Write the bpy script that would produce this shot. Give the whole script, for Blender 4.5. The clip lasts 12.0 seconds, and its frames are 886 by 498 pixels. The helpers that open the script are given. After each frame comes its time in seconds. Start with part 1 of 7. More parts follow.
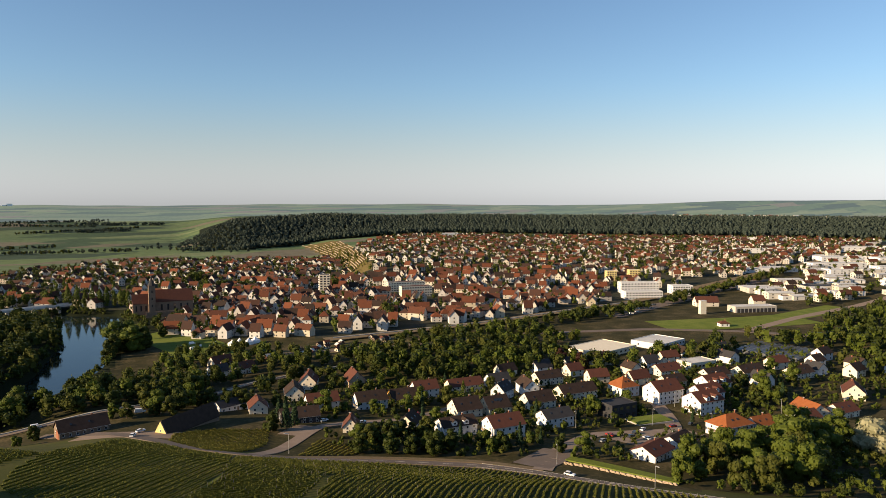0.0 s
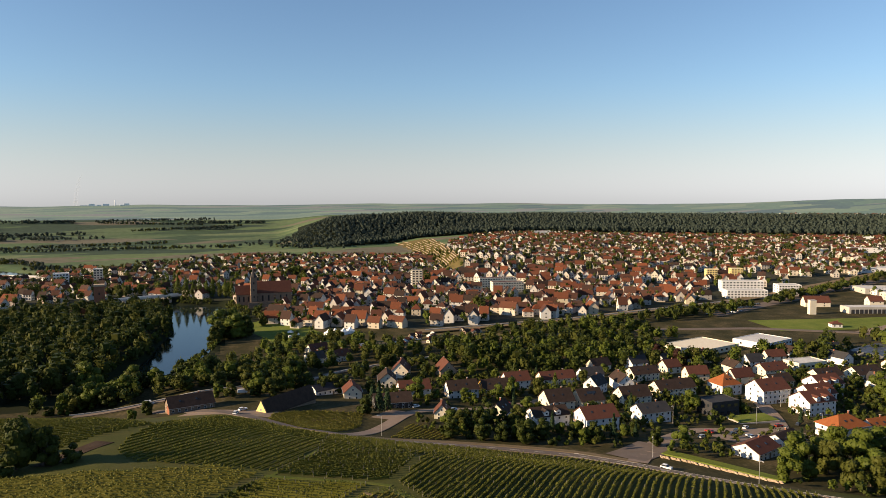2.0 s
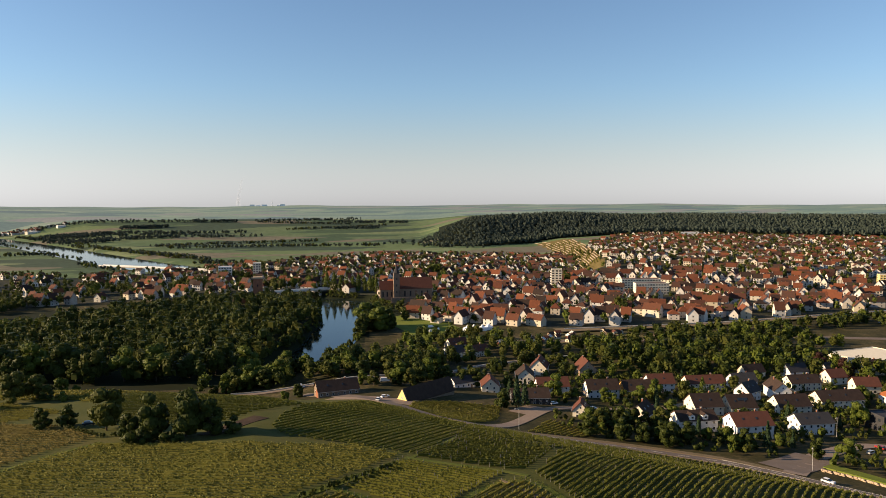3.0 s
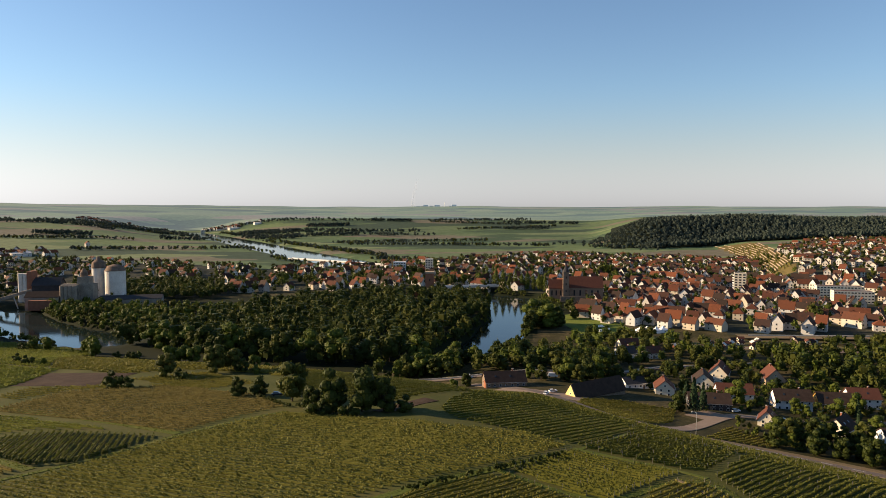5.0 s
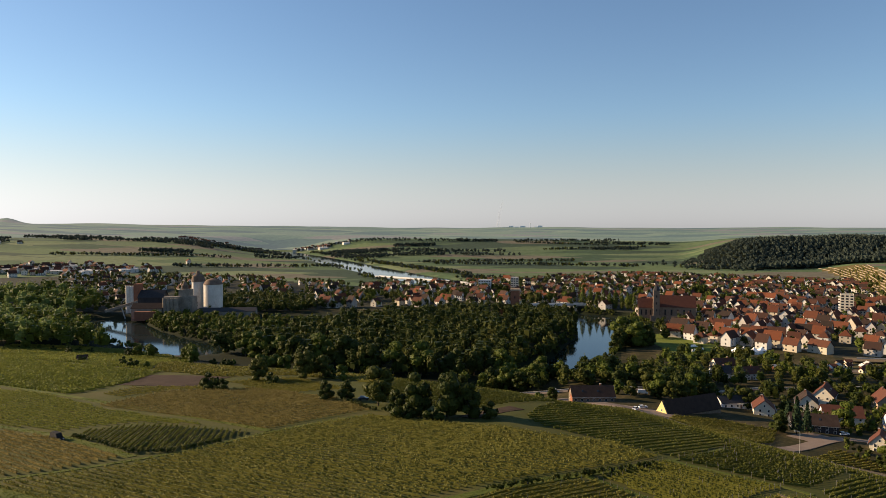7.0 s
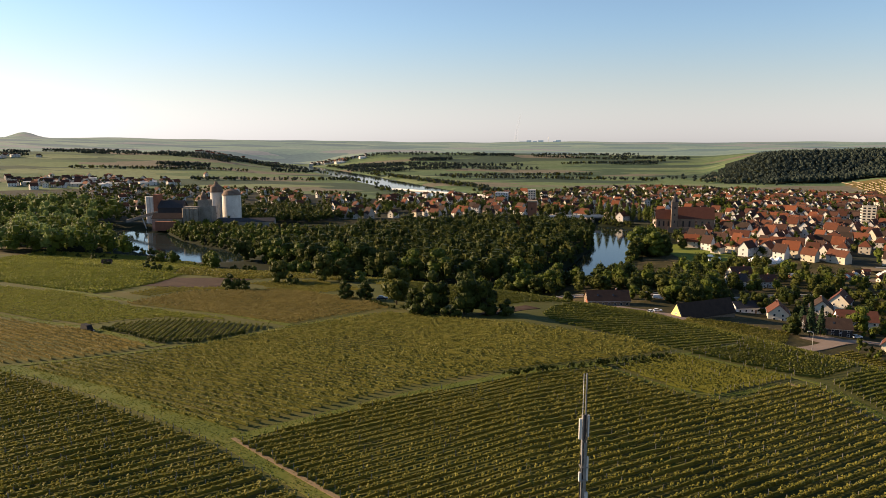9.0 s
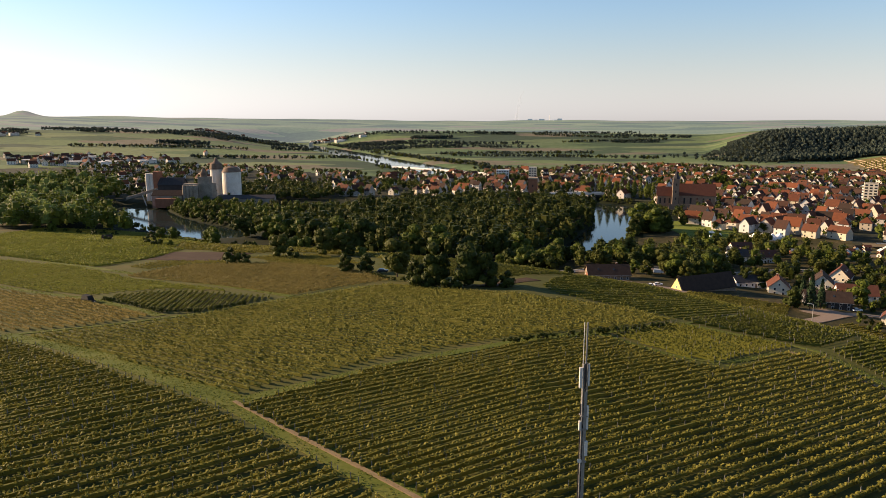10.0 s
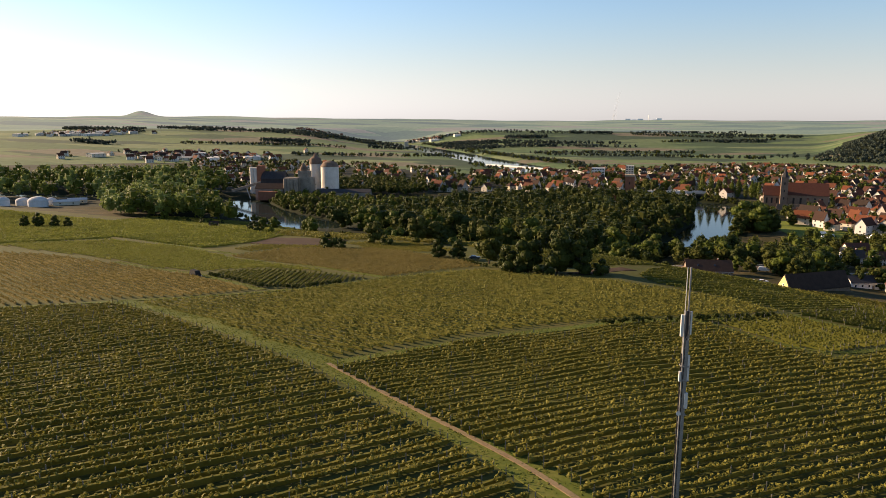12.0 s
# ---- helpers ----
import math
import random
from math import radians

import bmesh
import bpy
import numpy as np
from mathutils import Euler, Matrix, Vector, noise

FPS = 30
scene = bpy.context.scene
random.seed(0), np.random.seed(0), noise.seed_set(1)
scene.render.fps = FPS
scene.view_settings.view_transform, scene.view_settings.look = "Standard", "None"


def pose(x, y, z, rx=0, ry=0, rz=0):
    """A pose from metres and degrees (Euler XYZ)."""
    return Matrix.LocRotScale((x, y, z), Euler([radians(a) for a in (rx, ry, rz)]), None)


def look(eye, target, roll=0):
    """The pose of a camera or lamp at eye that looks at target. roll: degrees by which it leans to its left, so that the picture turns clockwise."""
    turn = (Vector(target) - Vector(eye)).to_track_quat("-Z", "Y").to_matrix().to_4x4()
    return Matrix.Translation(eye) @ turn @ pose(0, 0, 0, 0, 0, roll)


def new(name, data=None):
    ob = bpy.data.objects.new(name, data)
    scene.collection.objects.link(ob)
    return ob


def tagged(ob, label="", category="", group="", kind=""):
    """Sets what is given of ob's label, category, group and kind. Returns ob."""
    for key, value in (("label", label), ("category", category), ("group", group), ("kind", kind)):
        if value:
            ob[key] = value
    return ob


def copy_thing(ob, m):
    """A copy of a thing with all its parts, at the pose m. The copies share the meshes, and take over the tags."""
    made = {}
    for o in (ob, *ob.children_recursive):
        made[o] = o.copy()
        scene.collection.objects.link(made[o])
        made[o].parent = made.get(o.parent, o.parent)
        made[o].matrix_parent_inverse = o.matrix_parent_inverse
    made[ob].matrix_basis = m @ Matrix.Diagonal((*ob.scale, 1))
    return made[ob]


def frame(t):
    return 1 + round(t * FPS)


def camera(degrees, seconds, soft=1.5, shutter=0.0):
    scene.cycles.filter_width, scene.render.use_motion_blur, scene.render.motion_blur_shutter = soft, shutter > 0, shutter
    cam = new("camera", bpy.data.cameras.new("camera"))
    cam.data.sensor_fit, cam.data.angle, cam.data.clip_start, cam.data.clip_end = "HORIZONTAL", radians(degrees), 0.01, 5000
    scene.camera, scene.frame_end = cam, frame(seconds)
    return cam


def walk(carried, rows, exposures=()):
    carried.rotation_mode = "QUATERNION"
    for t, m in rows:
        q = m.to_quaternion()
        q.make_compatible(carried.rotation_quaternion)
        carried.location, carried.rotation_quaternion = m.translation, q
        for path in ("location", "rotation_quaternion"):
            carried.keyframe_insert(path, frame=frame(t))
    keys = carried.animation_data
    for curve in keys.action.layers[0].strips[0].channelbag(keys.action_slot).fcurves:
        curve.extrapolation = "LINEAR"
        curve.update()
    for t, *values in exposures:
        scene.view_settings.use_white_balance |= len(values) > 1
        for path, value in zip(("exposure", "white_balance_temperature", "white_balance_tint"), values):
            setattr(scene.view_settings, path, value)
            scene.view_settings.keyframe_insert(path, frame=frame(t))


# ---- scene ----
cam = camera(64.32, 12.0, soft=0.6)

K = 1.25   # metres to one unit of the plan; the whole place is brought to true size at the end
# seconds, x, y, z, heading (to the left of +y), tilt, lean
PATH = [
    (0.0, 0.84, -0.3, 99.5, -33.972, -3.877, -0.06),
    (0.2, 0.83, -0.31, 98.98, -33.868, -3.886, -0.0),
    (0.5, 0.83, -0.32, 98.23, -33.926, -3.872, -0.067),
    (1.0, 0.88, -0.29, 97.12, -31.938, -3.87, -0.126),
    (1.5, 0.9, -0.26, 95.99, -30.147, -3.871, -0.15),
    (2.0, 0.58, -0.19, 94.89, -26.538, -3.854, -0.192),
    (2.2, 0.45, -0.28, 94.41, -24.383, -3.94, 0.0),
    (2.5, 0.32, -0.49, 93.63, -20.923, -3.781, -0.246),
    (2.9, 0.3, -0.71, 92.59, -16.429, -3.981, 0.0),
    (3.0, 0.33, -0.71, 92.33, -15.219, -3.722, -0.221),
    (3.5, 0.72, -0.41, 90.98, -9.7, -3.685, -0.172),
    (3.7, 0.71, -0.28, 90.58, -7.959, -3.666, -0.241),
    (5.3, -0.35, 0.67, 87.96, -0.628, -3.484, 0.205),
    (5.5, -0.44, 0.75, 87.62, 0.0, -2.765, 0.224),
    (6.0, -0.41, 0.67, 86.46, 2.103, -0.52, 0.186),
    (6.5, -0.31, 0.66, 85.13, 4.021, -0.689, 0.143),
    (7.0, -0.3, 0.66, 83.92, 5.404, -1.815, 0.128),
    (7.2, -0.32, 0.66, 83.48, 5.73, -2.529, 0.123),
    (8.8, -0.43, 0.33, 79.71, 6.7, -7.79, 0.15),
    (9.0, -0.52, 0.16, 79.49, 6.74, -8.642, 0.148),
    (9.4, -0.5, 0.19, 78.58, 6.772, -9.978, -0.0),
    (9.5, -0.49, 0.19, 78.36, 6.798, -10.296, 0.134),
    (10.0, -0.49, 0.15, 77.29, 6.784, -10.303, 0.135),
    (10.5, -0.49, 0.1, 76.2, 6.766, -10.304, 0.123),
    (11.0, -0.48, 0.03, 75.15, 6.746, -10.31, 0.09),
    (11.5, -0.61, 0.04, 74.07, 6.818, -10.318, 0.12),
    (11.8, -0.66, -0.07, 73.43, 10.562, -10.163, -0.034),
    (11.9, -0.68, -0.12, 73.22, 12.355, -10.26, -0.0),
    (12.0, -0.7, -0.18, 73.0, 14.329, -10.263, 0.147),
]


def flown(x, y, z, heading, tilt, lean):
    h, p = radians(heading), radians(tilt)
    way = Vector((-math.sin(h) * math.cos(p), math.cos(h) * math.cos(p), math.sin(p)))
    eye = Vector((x, y, z)) * K
    return look(eye, eye + way * 100, lean)


walk(cam, [(t, flown(*row)) for t, *row in PATH], [(0.0, 0.7, 6500, 11), (3.5, 0.8, 6600, 13), (5.5, 0.8, 6600, 13), (6.8, 0.65, 6600, 13), (9.0, 0.94, 6900, 16), (12.0, 1.0, 6950, 17)])

# ---- light ----
SUN_AZ, SUN_EL = 78.0, 18.0   # to the left of +y, above the horizon
world = bpy.data.worlds.new("world")
scene.world = world
world.use_nodes = True
nt = world.node_tree
nt.nodes.clear()
sky = nt.nodes.new("ShaderNodeTexSky")
sky.sky_type, sky.sun_disc = "NISHITA", False
sky.sun_elevation, sky.sun_rotation = radians(SUN_EL), radians(-SUN_AZ)
sky.altitude, sky.air_density, sky.dust_density, sky.ozone_density = 200, 1.0, 0.25, 1.6
back = nt.nodes.new("ShaderNodeBackground")
back.inputs["Strength"].default_value = 0.082
# towards the horizon the air is hazy and the sky loses its colour
way, parts, low, grey, veil, blend = (nt.nodes.new("ShaderNode" + k) for k in ("TexCoord", "SeparateXYZ", "MapRange", "RGBToBW", "Mix", "Mix"))
nt.links.new(way.outputs["Generated"], parts.inputs[0])
nt.links.new(parts.outputs["Z"], low.inputs["Value"])
for key, v in (("From Min", 0.0), ("From Max", 0.17), ("To Min", 0.9), ("To Max", 0.0)):
    low.inputs[key].default_value = v
low.interpolation_type = "SMOOTHSTEP"
nt.links.new(sky.outputs["Color"], grey.inputs[0])
veil.data_type, veil.blend_type = "RGBA", "MULTIPLY"
veil.inputs[0].default_value = 1.0
veil.inputs[7].default_value = (0.80, 0.82, 0.85, 1)
nt.links.new(grey.outputs[0], veil.inputs[6])
blend.data_type = "RGBA"
nt.links.new(low.outputs[0], blend.inputs[0])
tint = nt.nodes.new("ShaderNodeMix")
tint.data_type, tint.blend_type = "RGBA", "MULTIPLY"
tint.inputs[0].default_value = 1.0
tint.inputs[7].default_value = (0.86, 0.975, 1.08, 1)
nt.links.new(sky.outputs["Color"], tint.inputs[6])
nt.links.new(tint.outputs[2], blend.inputs[6])
nt.links.new(veil.outputs[2], blend.inputs[7])
nt.links.new(blend.outputs[2], back.inputs["Color"])
nt.links.new(back.outputs[0], nt.nodes.new("ShaderNodeOutputWorld").inputs["Surface"])

sun_data = bpy.data.lights.new("sun", "SUN")
sun_data.energy, sun_data.angle, sun_data.color = 6.0, radians(0.5), (1.0, 0.76, 0.48)
sun = new("sun", sun_data)
toward = Vector((-math.sin(radians(SUN_AZ)) * math.cos(radians(SUN_EL)), math.cos(radians(SUN_AZ)) * math.cos(radians(SUN_EL)), math.sin(radians(SUN_EL))))
sun.matrix_world = look(toward * 500, (0, 0, 0))
scene.view_settings.exposure = 0.0


# ---- materials ----
def material(name, colours, scale=1.0, rough=0.85, bump=0.0, vary="", metal=0.0, detail=6.0, spread=(0.3, 0.7), through_light=0.0, size2=None, spec=0.08):
    """A surface whose colours are mixed by noise of two sizes, in metres; vary: 'object' or 'island' shifts them from thing to thing."""
    m = bpy.data.materials.new(name)
    m.use_nodes = True
    t = m.node_tree
    n, l = t.nodes, t.links
    p = n["Principled BSDF"]
    p.inputs["Roughness"].default_value, p.inputs["Metallic"].default_value = rough, metal
    p.inputs["Specular IOR Level"].default_value = spec
    geo = n.new("ShaderNodeNewGeometry")
    big, fine = n.new("ShaderNodeTexNoise"), n.new("ShaderNodeTexNoise")
    big.inputs["Scale"].default_value, fine.inputs["Scale"].default_value = 1.0 / scale, 7.0 / scale if size2 is None else 1.0 / size2
    big.inputs["Detail"].default_value, fine.inputs["Detail"].default_value = 3, detail
    for tex in (big, fine):
        l.new(geo.outputs["Position"], tex.inputs["Vector"])
    mixed = n.new("ShaderNodeMath")
    mixed.operation = "MULTIPLY_ADD"
    l.new(fine.outputs["Fac"], mixed.inputs[0])
    mixed.inputs[1].default_value = 0.45
    half = n.new("ShaderNodeMath")
    half.operation = "MULTIPLY"
    l.new(big.outputs["Fac"], half.inputs[0])
    half.inputs[1].default_value = 0.55
    l.new(half.outputs[0], mixed.inputs[2])
    value = mixed.outputs[0]
    if vary:
        rnd = n.new("ShaderNodeObjectInfo").outputs["Random"] if vary == "object" else geo.outputs["Random Per Island"]
        blend = n.new("ShaderNodeMix")
        blend.inputs[0].default_value = 0.22 if through_light else 0.72
        l.new(value, blend.inputs[2])
        l.new(rnd, blend.inputs[3])
        value = blend.outputs[0]
        spread = (0.12, 0.88)
    ramp = n.new("ShaderNodeValToRGB")
    while len(ramp.color_ramp.elements) < len(colours):
        ramp.color_ramp.elements.new(0.5)
    for i, c in enumerate(colours):
        e = ramp.color_ramp.elements[i]
        e.position = spread[0] + (spread[1] - spread[0]) * i / max(1, len(colours) - 1)
        e.color = (*c, 1)
    l.new(value, ramp.inputs["Fac"])
    l.new(ramp.outputs["Color"], p.inputs["Base Color"])
    if bump:
        b = n.new("ShaderNodeBump")
        b.inputs["Strength"].default_value, b.inputs["Distance"].default_value = 0.6, bump
        l.new(fine.outputs["Fac"], b.inputs["Height"])
        l.new(b.outputs["Normal"], p.inputs["Normal"])
    if through_light:
        tr = n.new("ShaderNodeBsdfTranslucent")
        mix = n.new("ShaderNodeMixShader")
        mix.inputs[0].default_value = through_light
        l.new(ramp.outputs["Color"], tr.inputs["Color"])
        l.new(p.outputs[0], mix.inputs[1])
        l.new(tr.outputs[0], mix.inputs[2])
        l.new(mix.outputs[0], n["Material Output"].inputs["Surface"])
    return m


M_HILL = material("vineyard_ground", [(0.042, 0.052, 0.012), (0.066, 0.069, 0.018), (0.092, 0.078, 0.028)], 14, 0.95, 0.06, size2=0.7)
M_GRASS = material("grass", [(0.045, 0.066, 0.012), (0.082, 0.098, 0.018), (0.125, 0.118, 0.032)], 9, 0.95, 0.05, size2=0.6)
M_MEADOW = material("valley_ground", [(0.020, 0.021, 0.008), (0.045, 0.040, 0.016), (0.115, 0.086, 0.045)], 16, 0.95, 0.05, size2=1.6)
M_TOWN = material("town_ground", [(0.018, 0.023, 0.011), (0.035, 0.037, 0.023), (0.075, 0.066, 0.048)], 26, 0.9, 0.03, size2=4)
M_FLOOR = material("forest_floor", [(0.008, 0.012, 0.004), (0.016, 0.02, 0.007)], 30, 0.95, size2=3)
M_LAWN = material("mown_lawn", [(0.075, 0.105, 0.018), (0.125, 0.155, 0.026), (0.175, 0.185, 0.045)], 10, 0.95, 0.04, size2=0.8)
M_EARTH = material("bare_earth", [(0.030, 0.019, 0.013), (0.048, 0.031, 0.021), (0.072, 0.050, 0.034)], 6, 0.95, 0.05, size2=0.5)
M_DIRT = material("dirt_track", [(0.128, 0.090, 0.052), (0.188, 0.139, 0.084), (0.098, 0.090, 0.035)], 3, 0.95, 0.03, size2=0.4)
M_ASPHALT = material("asphalt", [(0.125, 0.098, 0.080), (0.180, 0.145, 0.120)], 5, 0.85, 0.01, size2=0.3)
M_PAVING = material("paving", [(0.20, 0.148, 0.112), (0.28, 0.215, 0.165)], 6, 0.85, 0.01, size2=0.4)
M_MARK = material("road_paint", [(0.36, 0.34, 0.31), (0.55, 0.53, 0.5)], 1, 0.6)
M_LEAF = material("leaves", [(0.022, 0.030, 0.006), (0.039, 0.051, 0.010), (0.068, 0.082, 0.016)], 3, 0.55, vary="island", through_light=0.22)
M_LEAF_LIGHT = material("light_leaves", [(0.045, 0.061, 0.009), (0.074, 0.095, 0.014), (0.118, 0.138, 0.025)], 3, 0.55, vary="island", through_light=0.22)
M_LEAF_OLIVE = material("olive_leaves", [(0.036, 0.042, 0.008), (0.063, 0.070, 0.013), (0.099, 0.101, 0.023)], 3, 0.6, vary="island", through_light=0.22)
# paler leaf copy for the left woods: backlight and haze put into the colour
M_LEAF_SUNNY = material("painted_sunlit_leaves", [(0.105, 0.144, 0.033), (0.163, 0.207, 0.055), (0.231, 0.270, 0.083)], 3, 0.55, vary="island", through_light=0.3)
M_LEAF_RED = material("copper_leaves", [(0.025, 0.012, 0.010), (0.05, 0.022, 0.016)], 3, 0.55, vary="island", through_light=0.2)
M_LEAF_PALE = material("blossom_leaves", [(0.12, 0.13, 0.06), (0.28, 0.27, 0.16), (0.42, 0.39, 0.25)], 3, 0.6, vary="island", through_light=0.25)
M_NEEDLE = material("needles", [(0.012, 0.026, 0.012), (0.03, 0.05, 0.02)], 2, 0.7, vary="island")
M_VINE = material("vine_leaves", [(0.100, 0.096, 0.015), (0.168, 0.153, 0.028), (0.245, 0.215, 0.050)], 12, 0.6, vary="island", through_light=0.25)
M_VINE_DARK = material("dark_vine_leaves", [(0.064, 0.073, 0.010), (0.112, 0.116, 0.020), (0.172, 0.165, 0.037)], 12, 0.6, vary="island", through_light=0.25)
M_VINE_DRY = material("dry_vine_leaves", [(0.110, 0.110, 0.020), (0.180, 0.172, 0.036), (0.255, 0.228, 0.062)], 12, 0.65, vary="island", through_light=0.25)
M_VINE_BRIGHT = material("bright_vine_leaves", [(0.125, 0.142, 0.024), (0.195, 0.206, 0.038), (0.262, 0.258, 0.062)], 12, 0.65, vary="island", through_light=0.35)
M_VINE_BROWN = material("brownish_vine_leaves", [(0.130, 0.108, 0.030), (0.205, 0.165, 0.050), (0.275, 0.222, 0.074)], 12, 0.65, vary="island", through_light=0.25)
M_TUFT = material("grass_blades", [(0.060, 0.085, 0.014), (0.108, 0.128, 0.022), (0.165, 0.158, 0.036)], 4, 0.7, vary="island", through_light=0.3)
M_BARK = material("bark", [(0.05, 0.035, 0.025), (0.11, 0.085, 0.06)], 0.6, 0.9, 0.02)
M_WALL = material("render_wall", [(0.38, 0.34, 0.29), (0.52, 0.50, 0.46), (0.47, 0.40, 0.28), (0.60, 0.59, 0.56), (0.36, 0.29, 0.23)], 4, 0.9, vary="object")
M_WALL_WHITE = material("white_render", [(0.60, 0.59, 0.57), (0.70, 0.69, 0.67)], 3, 0.9)
M_WALL_YELLOW = material("yellow_render", [(0.60, 0.47, 0.20), (0.68, 0.55, 0.26)], 3, 0.9)
M_WALL_CREAM = material("cream_render", [(0.62, 0.55, 0.42), (0.72, 0.66, 0.53)], 3, 0.9)
M_WALL_ORANGE = material("ochre_render", [(0.55, 0.30, 0.08), (0.62, 0.36, 0.11)], 3, 0.9)
M_ROOF = material("roof_tiles", [(0.030, 0.022, 0.018), (0.047, 0.029, 0.023), (0.085, 0.034, 0.022), (0.155, 0.053, 0.026), (0.105, 0.042, 0.025), (0.040, 0.030, 0.026)], 2.5, 0.8, 0.02, vary="object")
M_ROOF_RED = material("red_tiles", [(0.082, 0.036, 0.026), (0.125, 0.05, 0.033)], 2, 0.8, 0.03)
M_ROOF_ORANGE = material("orange_tiles", [(0.218, 0.068, 0.024), (0.286, 0.102, 0.037)], 2, 0.8, 0.03)
M_ROOF_BROWN = material("brown_tiles", [(0.030, 0.021, 0.017), (0.060, 0.040, 0.031)], 2, 0.8, 0.03)
M_ROOF_GREY = material("grey_slates", [(0.032, 0.031, 0.032), (0.055, 0.053, 0.054)], 2, 0.7, 0.02)
M_FLAT = material("flat_roofing", [(0.42, 0.41, 0.39), (0.60, 0.59, 0.56)], 12, 0.8)
M_CONCRETE = material("concrete", [(0.36, 0.33, 0.29), (0.50, 0.47, 0.42)], 5, 0.9, 0.01)
M_DARK = material("dark_cladding", [(0.03, 0.03, 0.032), (0.055, 0.055, 0.058)], 3, 0.6)
M_BRICK = material("red_brick", [(0.20, 0.085, 0.05), (0.30, 0.13, 0.08)], 3, 0.9, 0.01)
M_STONE = material("sandstone", [(0.30, 0.22, 0.15), (0.44, 0.35, 0.25)], 2, 0.9, 0.02)
M_CHURCH = material("weathered_church_stone", [(0.15, 0.105, 0.075), (0.25, 0.185, 0.135)], 2, 0.9, 0.02)
M_STEEL = material("galvanised_steel", [(0.45, 0.45, 0.45), (0.60, 0.60, 0.60)], 1, 0.45, metal=0.7)
M_MAST = material("dull_galvanised_steel", [(0.17, 0.165, 0.155), (0.30, 0.29, 0.275)], 0.8, 0.6, metal=0.25)
M_PANEL = material("antenna_shell", [(0.46, 0.45, 0.43), (0.58, 0.57, 0.54)], 0.7, 0.55)
M_WHITE = material("white_paint", [(0.74, 0.74, 0.73), (0.82, 0.82, 0.81)], 2, 0.5)
M_WOOD = material("weathered_wood", [(0.14, 0.10, 0.07), (0.26, 0.20, 0.15)], 1, 0.85)
M_SILO = material("weathered_silo_paint", [(0.44, 0.40, 0.34), (0.60, 0.56, 0.50), (0.70, 0.67, 0.61)], 7, 0.8, 0.01)
M_STAINED = material("stained_concrete", [(0.15, 0.125, 0.10), (0.24, 0.205, 0.165), (0.34, 0.30, 0.25)], 6, 0.9, 0.01)
M_RUST = material("rusty_sheet", [(0.09, 0.065, 0.05), (0.16, 0.11, 0.08), (0.22, 0.17, 0.13)], 4, 0.8, 0.01)
M_RUBBER = material("rubber", [(0.015, 0.015, 0.015), (0.03, 0.03, 0.03)], 1, 0.8)


def glass(name, colour, rough):
    m = bpy.data.materials.new(name)
    m.use_nodes = True
    p = m.node_tree.nodes["Principled BSDF"]
    p.inputs["Base Color"].default_value = (*colour, 1)
    p.inputs["Roughness"].default_value = rough
    p.inputs["Specular IOR Level"].default_value = 0.8
    return m


M_GLASS = glass("window_glass", (0.02, 0.025, 0.03), 0.08)


def water_material():
    m = bpy.data.materials.new("river_water")
    m.use_nodes = True
    n, l = m.node_tree.nodes, m.node_tree.links
    p = n["Principled BSDF"]
    p.inputs["Base Color"].default_value = (0.012, 0.02, 0.018, 1)
    p.inputs["Roughness"].default_value, p.inputs["IOR"].default_value = 0.06, 1.33
    geo, tex, b = n.new("ShaderNodeNewGeometry"), n.new("ShaderNodeTexNoise"), n.new("ShaderNodeBump")
    tex.inputs["Scale"].default_value, tex.inputs["Detail"].default_value = 0.5, 3
    b.inputs["Strength"].default_value, b.inputs["Distance"].default_value = 0.12, 0.12
    l.new(geo.outputs["Position"], tex.inputs["Vector"])
    l.new(tex.outputs["Fac"], b.inputs["Height"])
    l.new(b.outputs["Normal"], p.inputs["Normal"])
    return m


M_WATER = water_material()


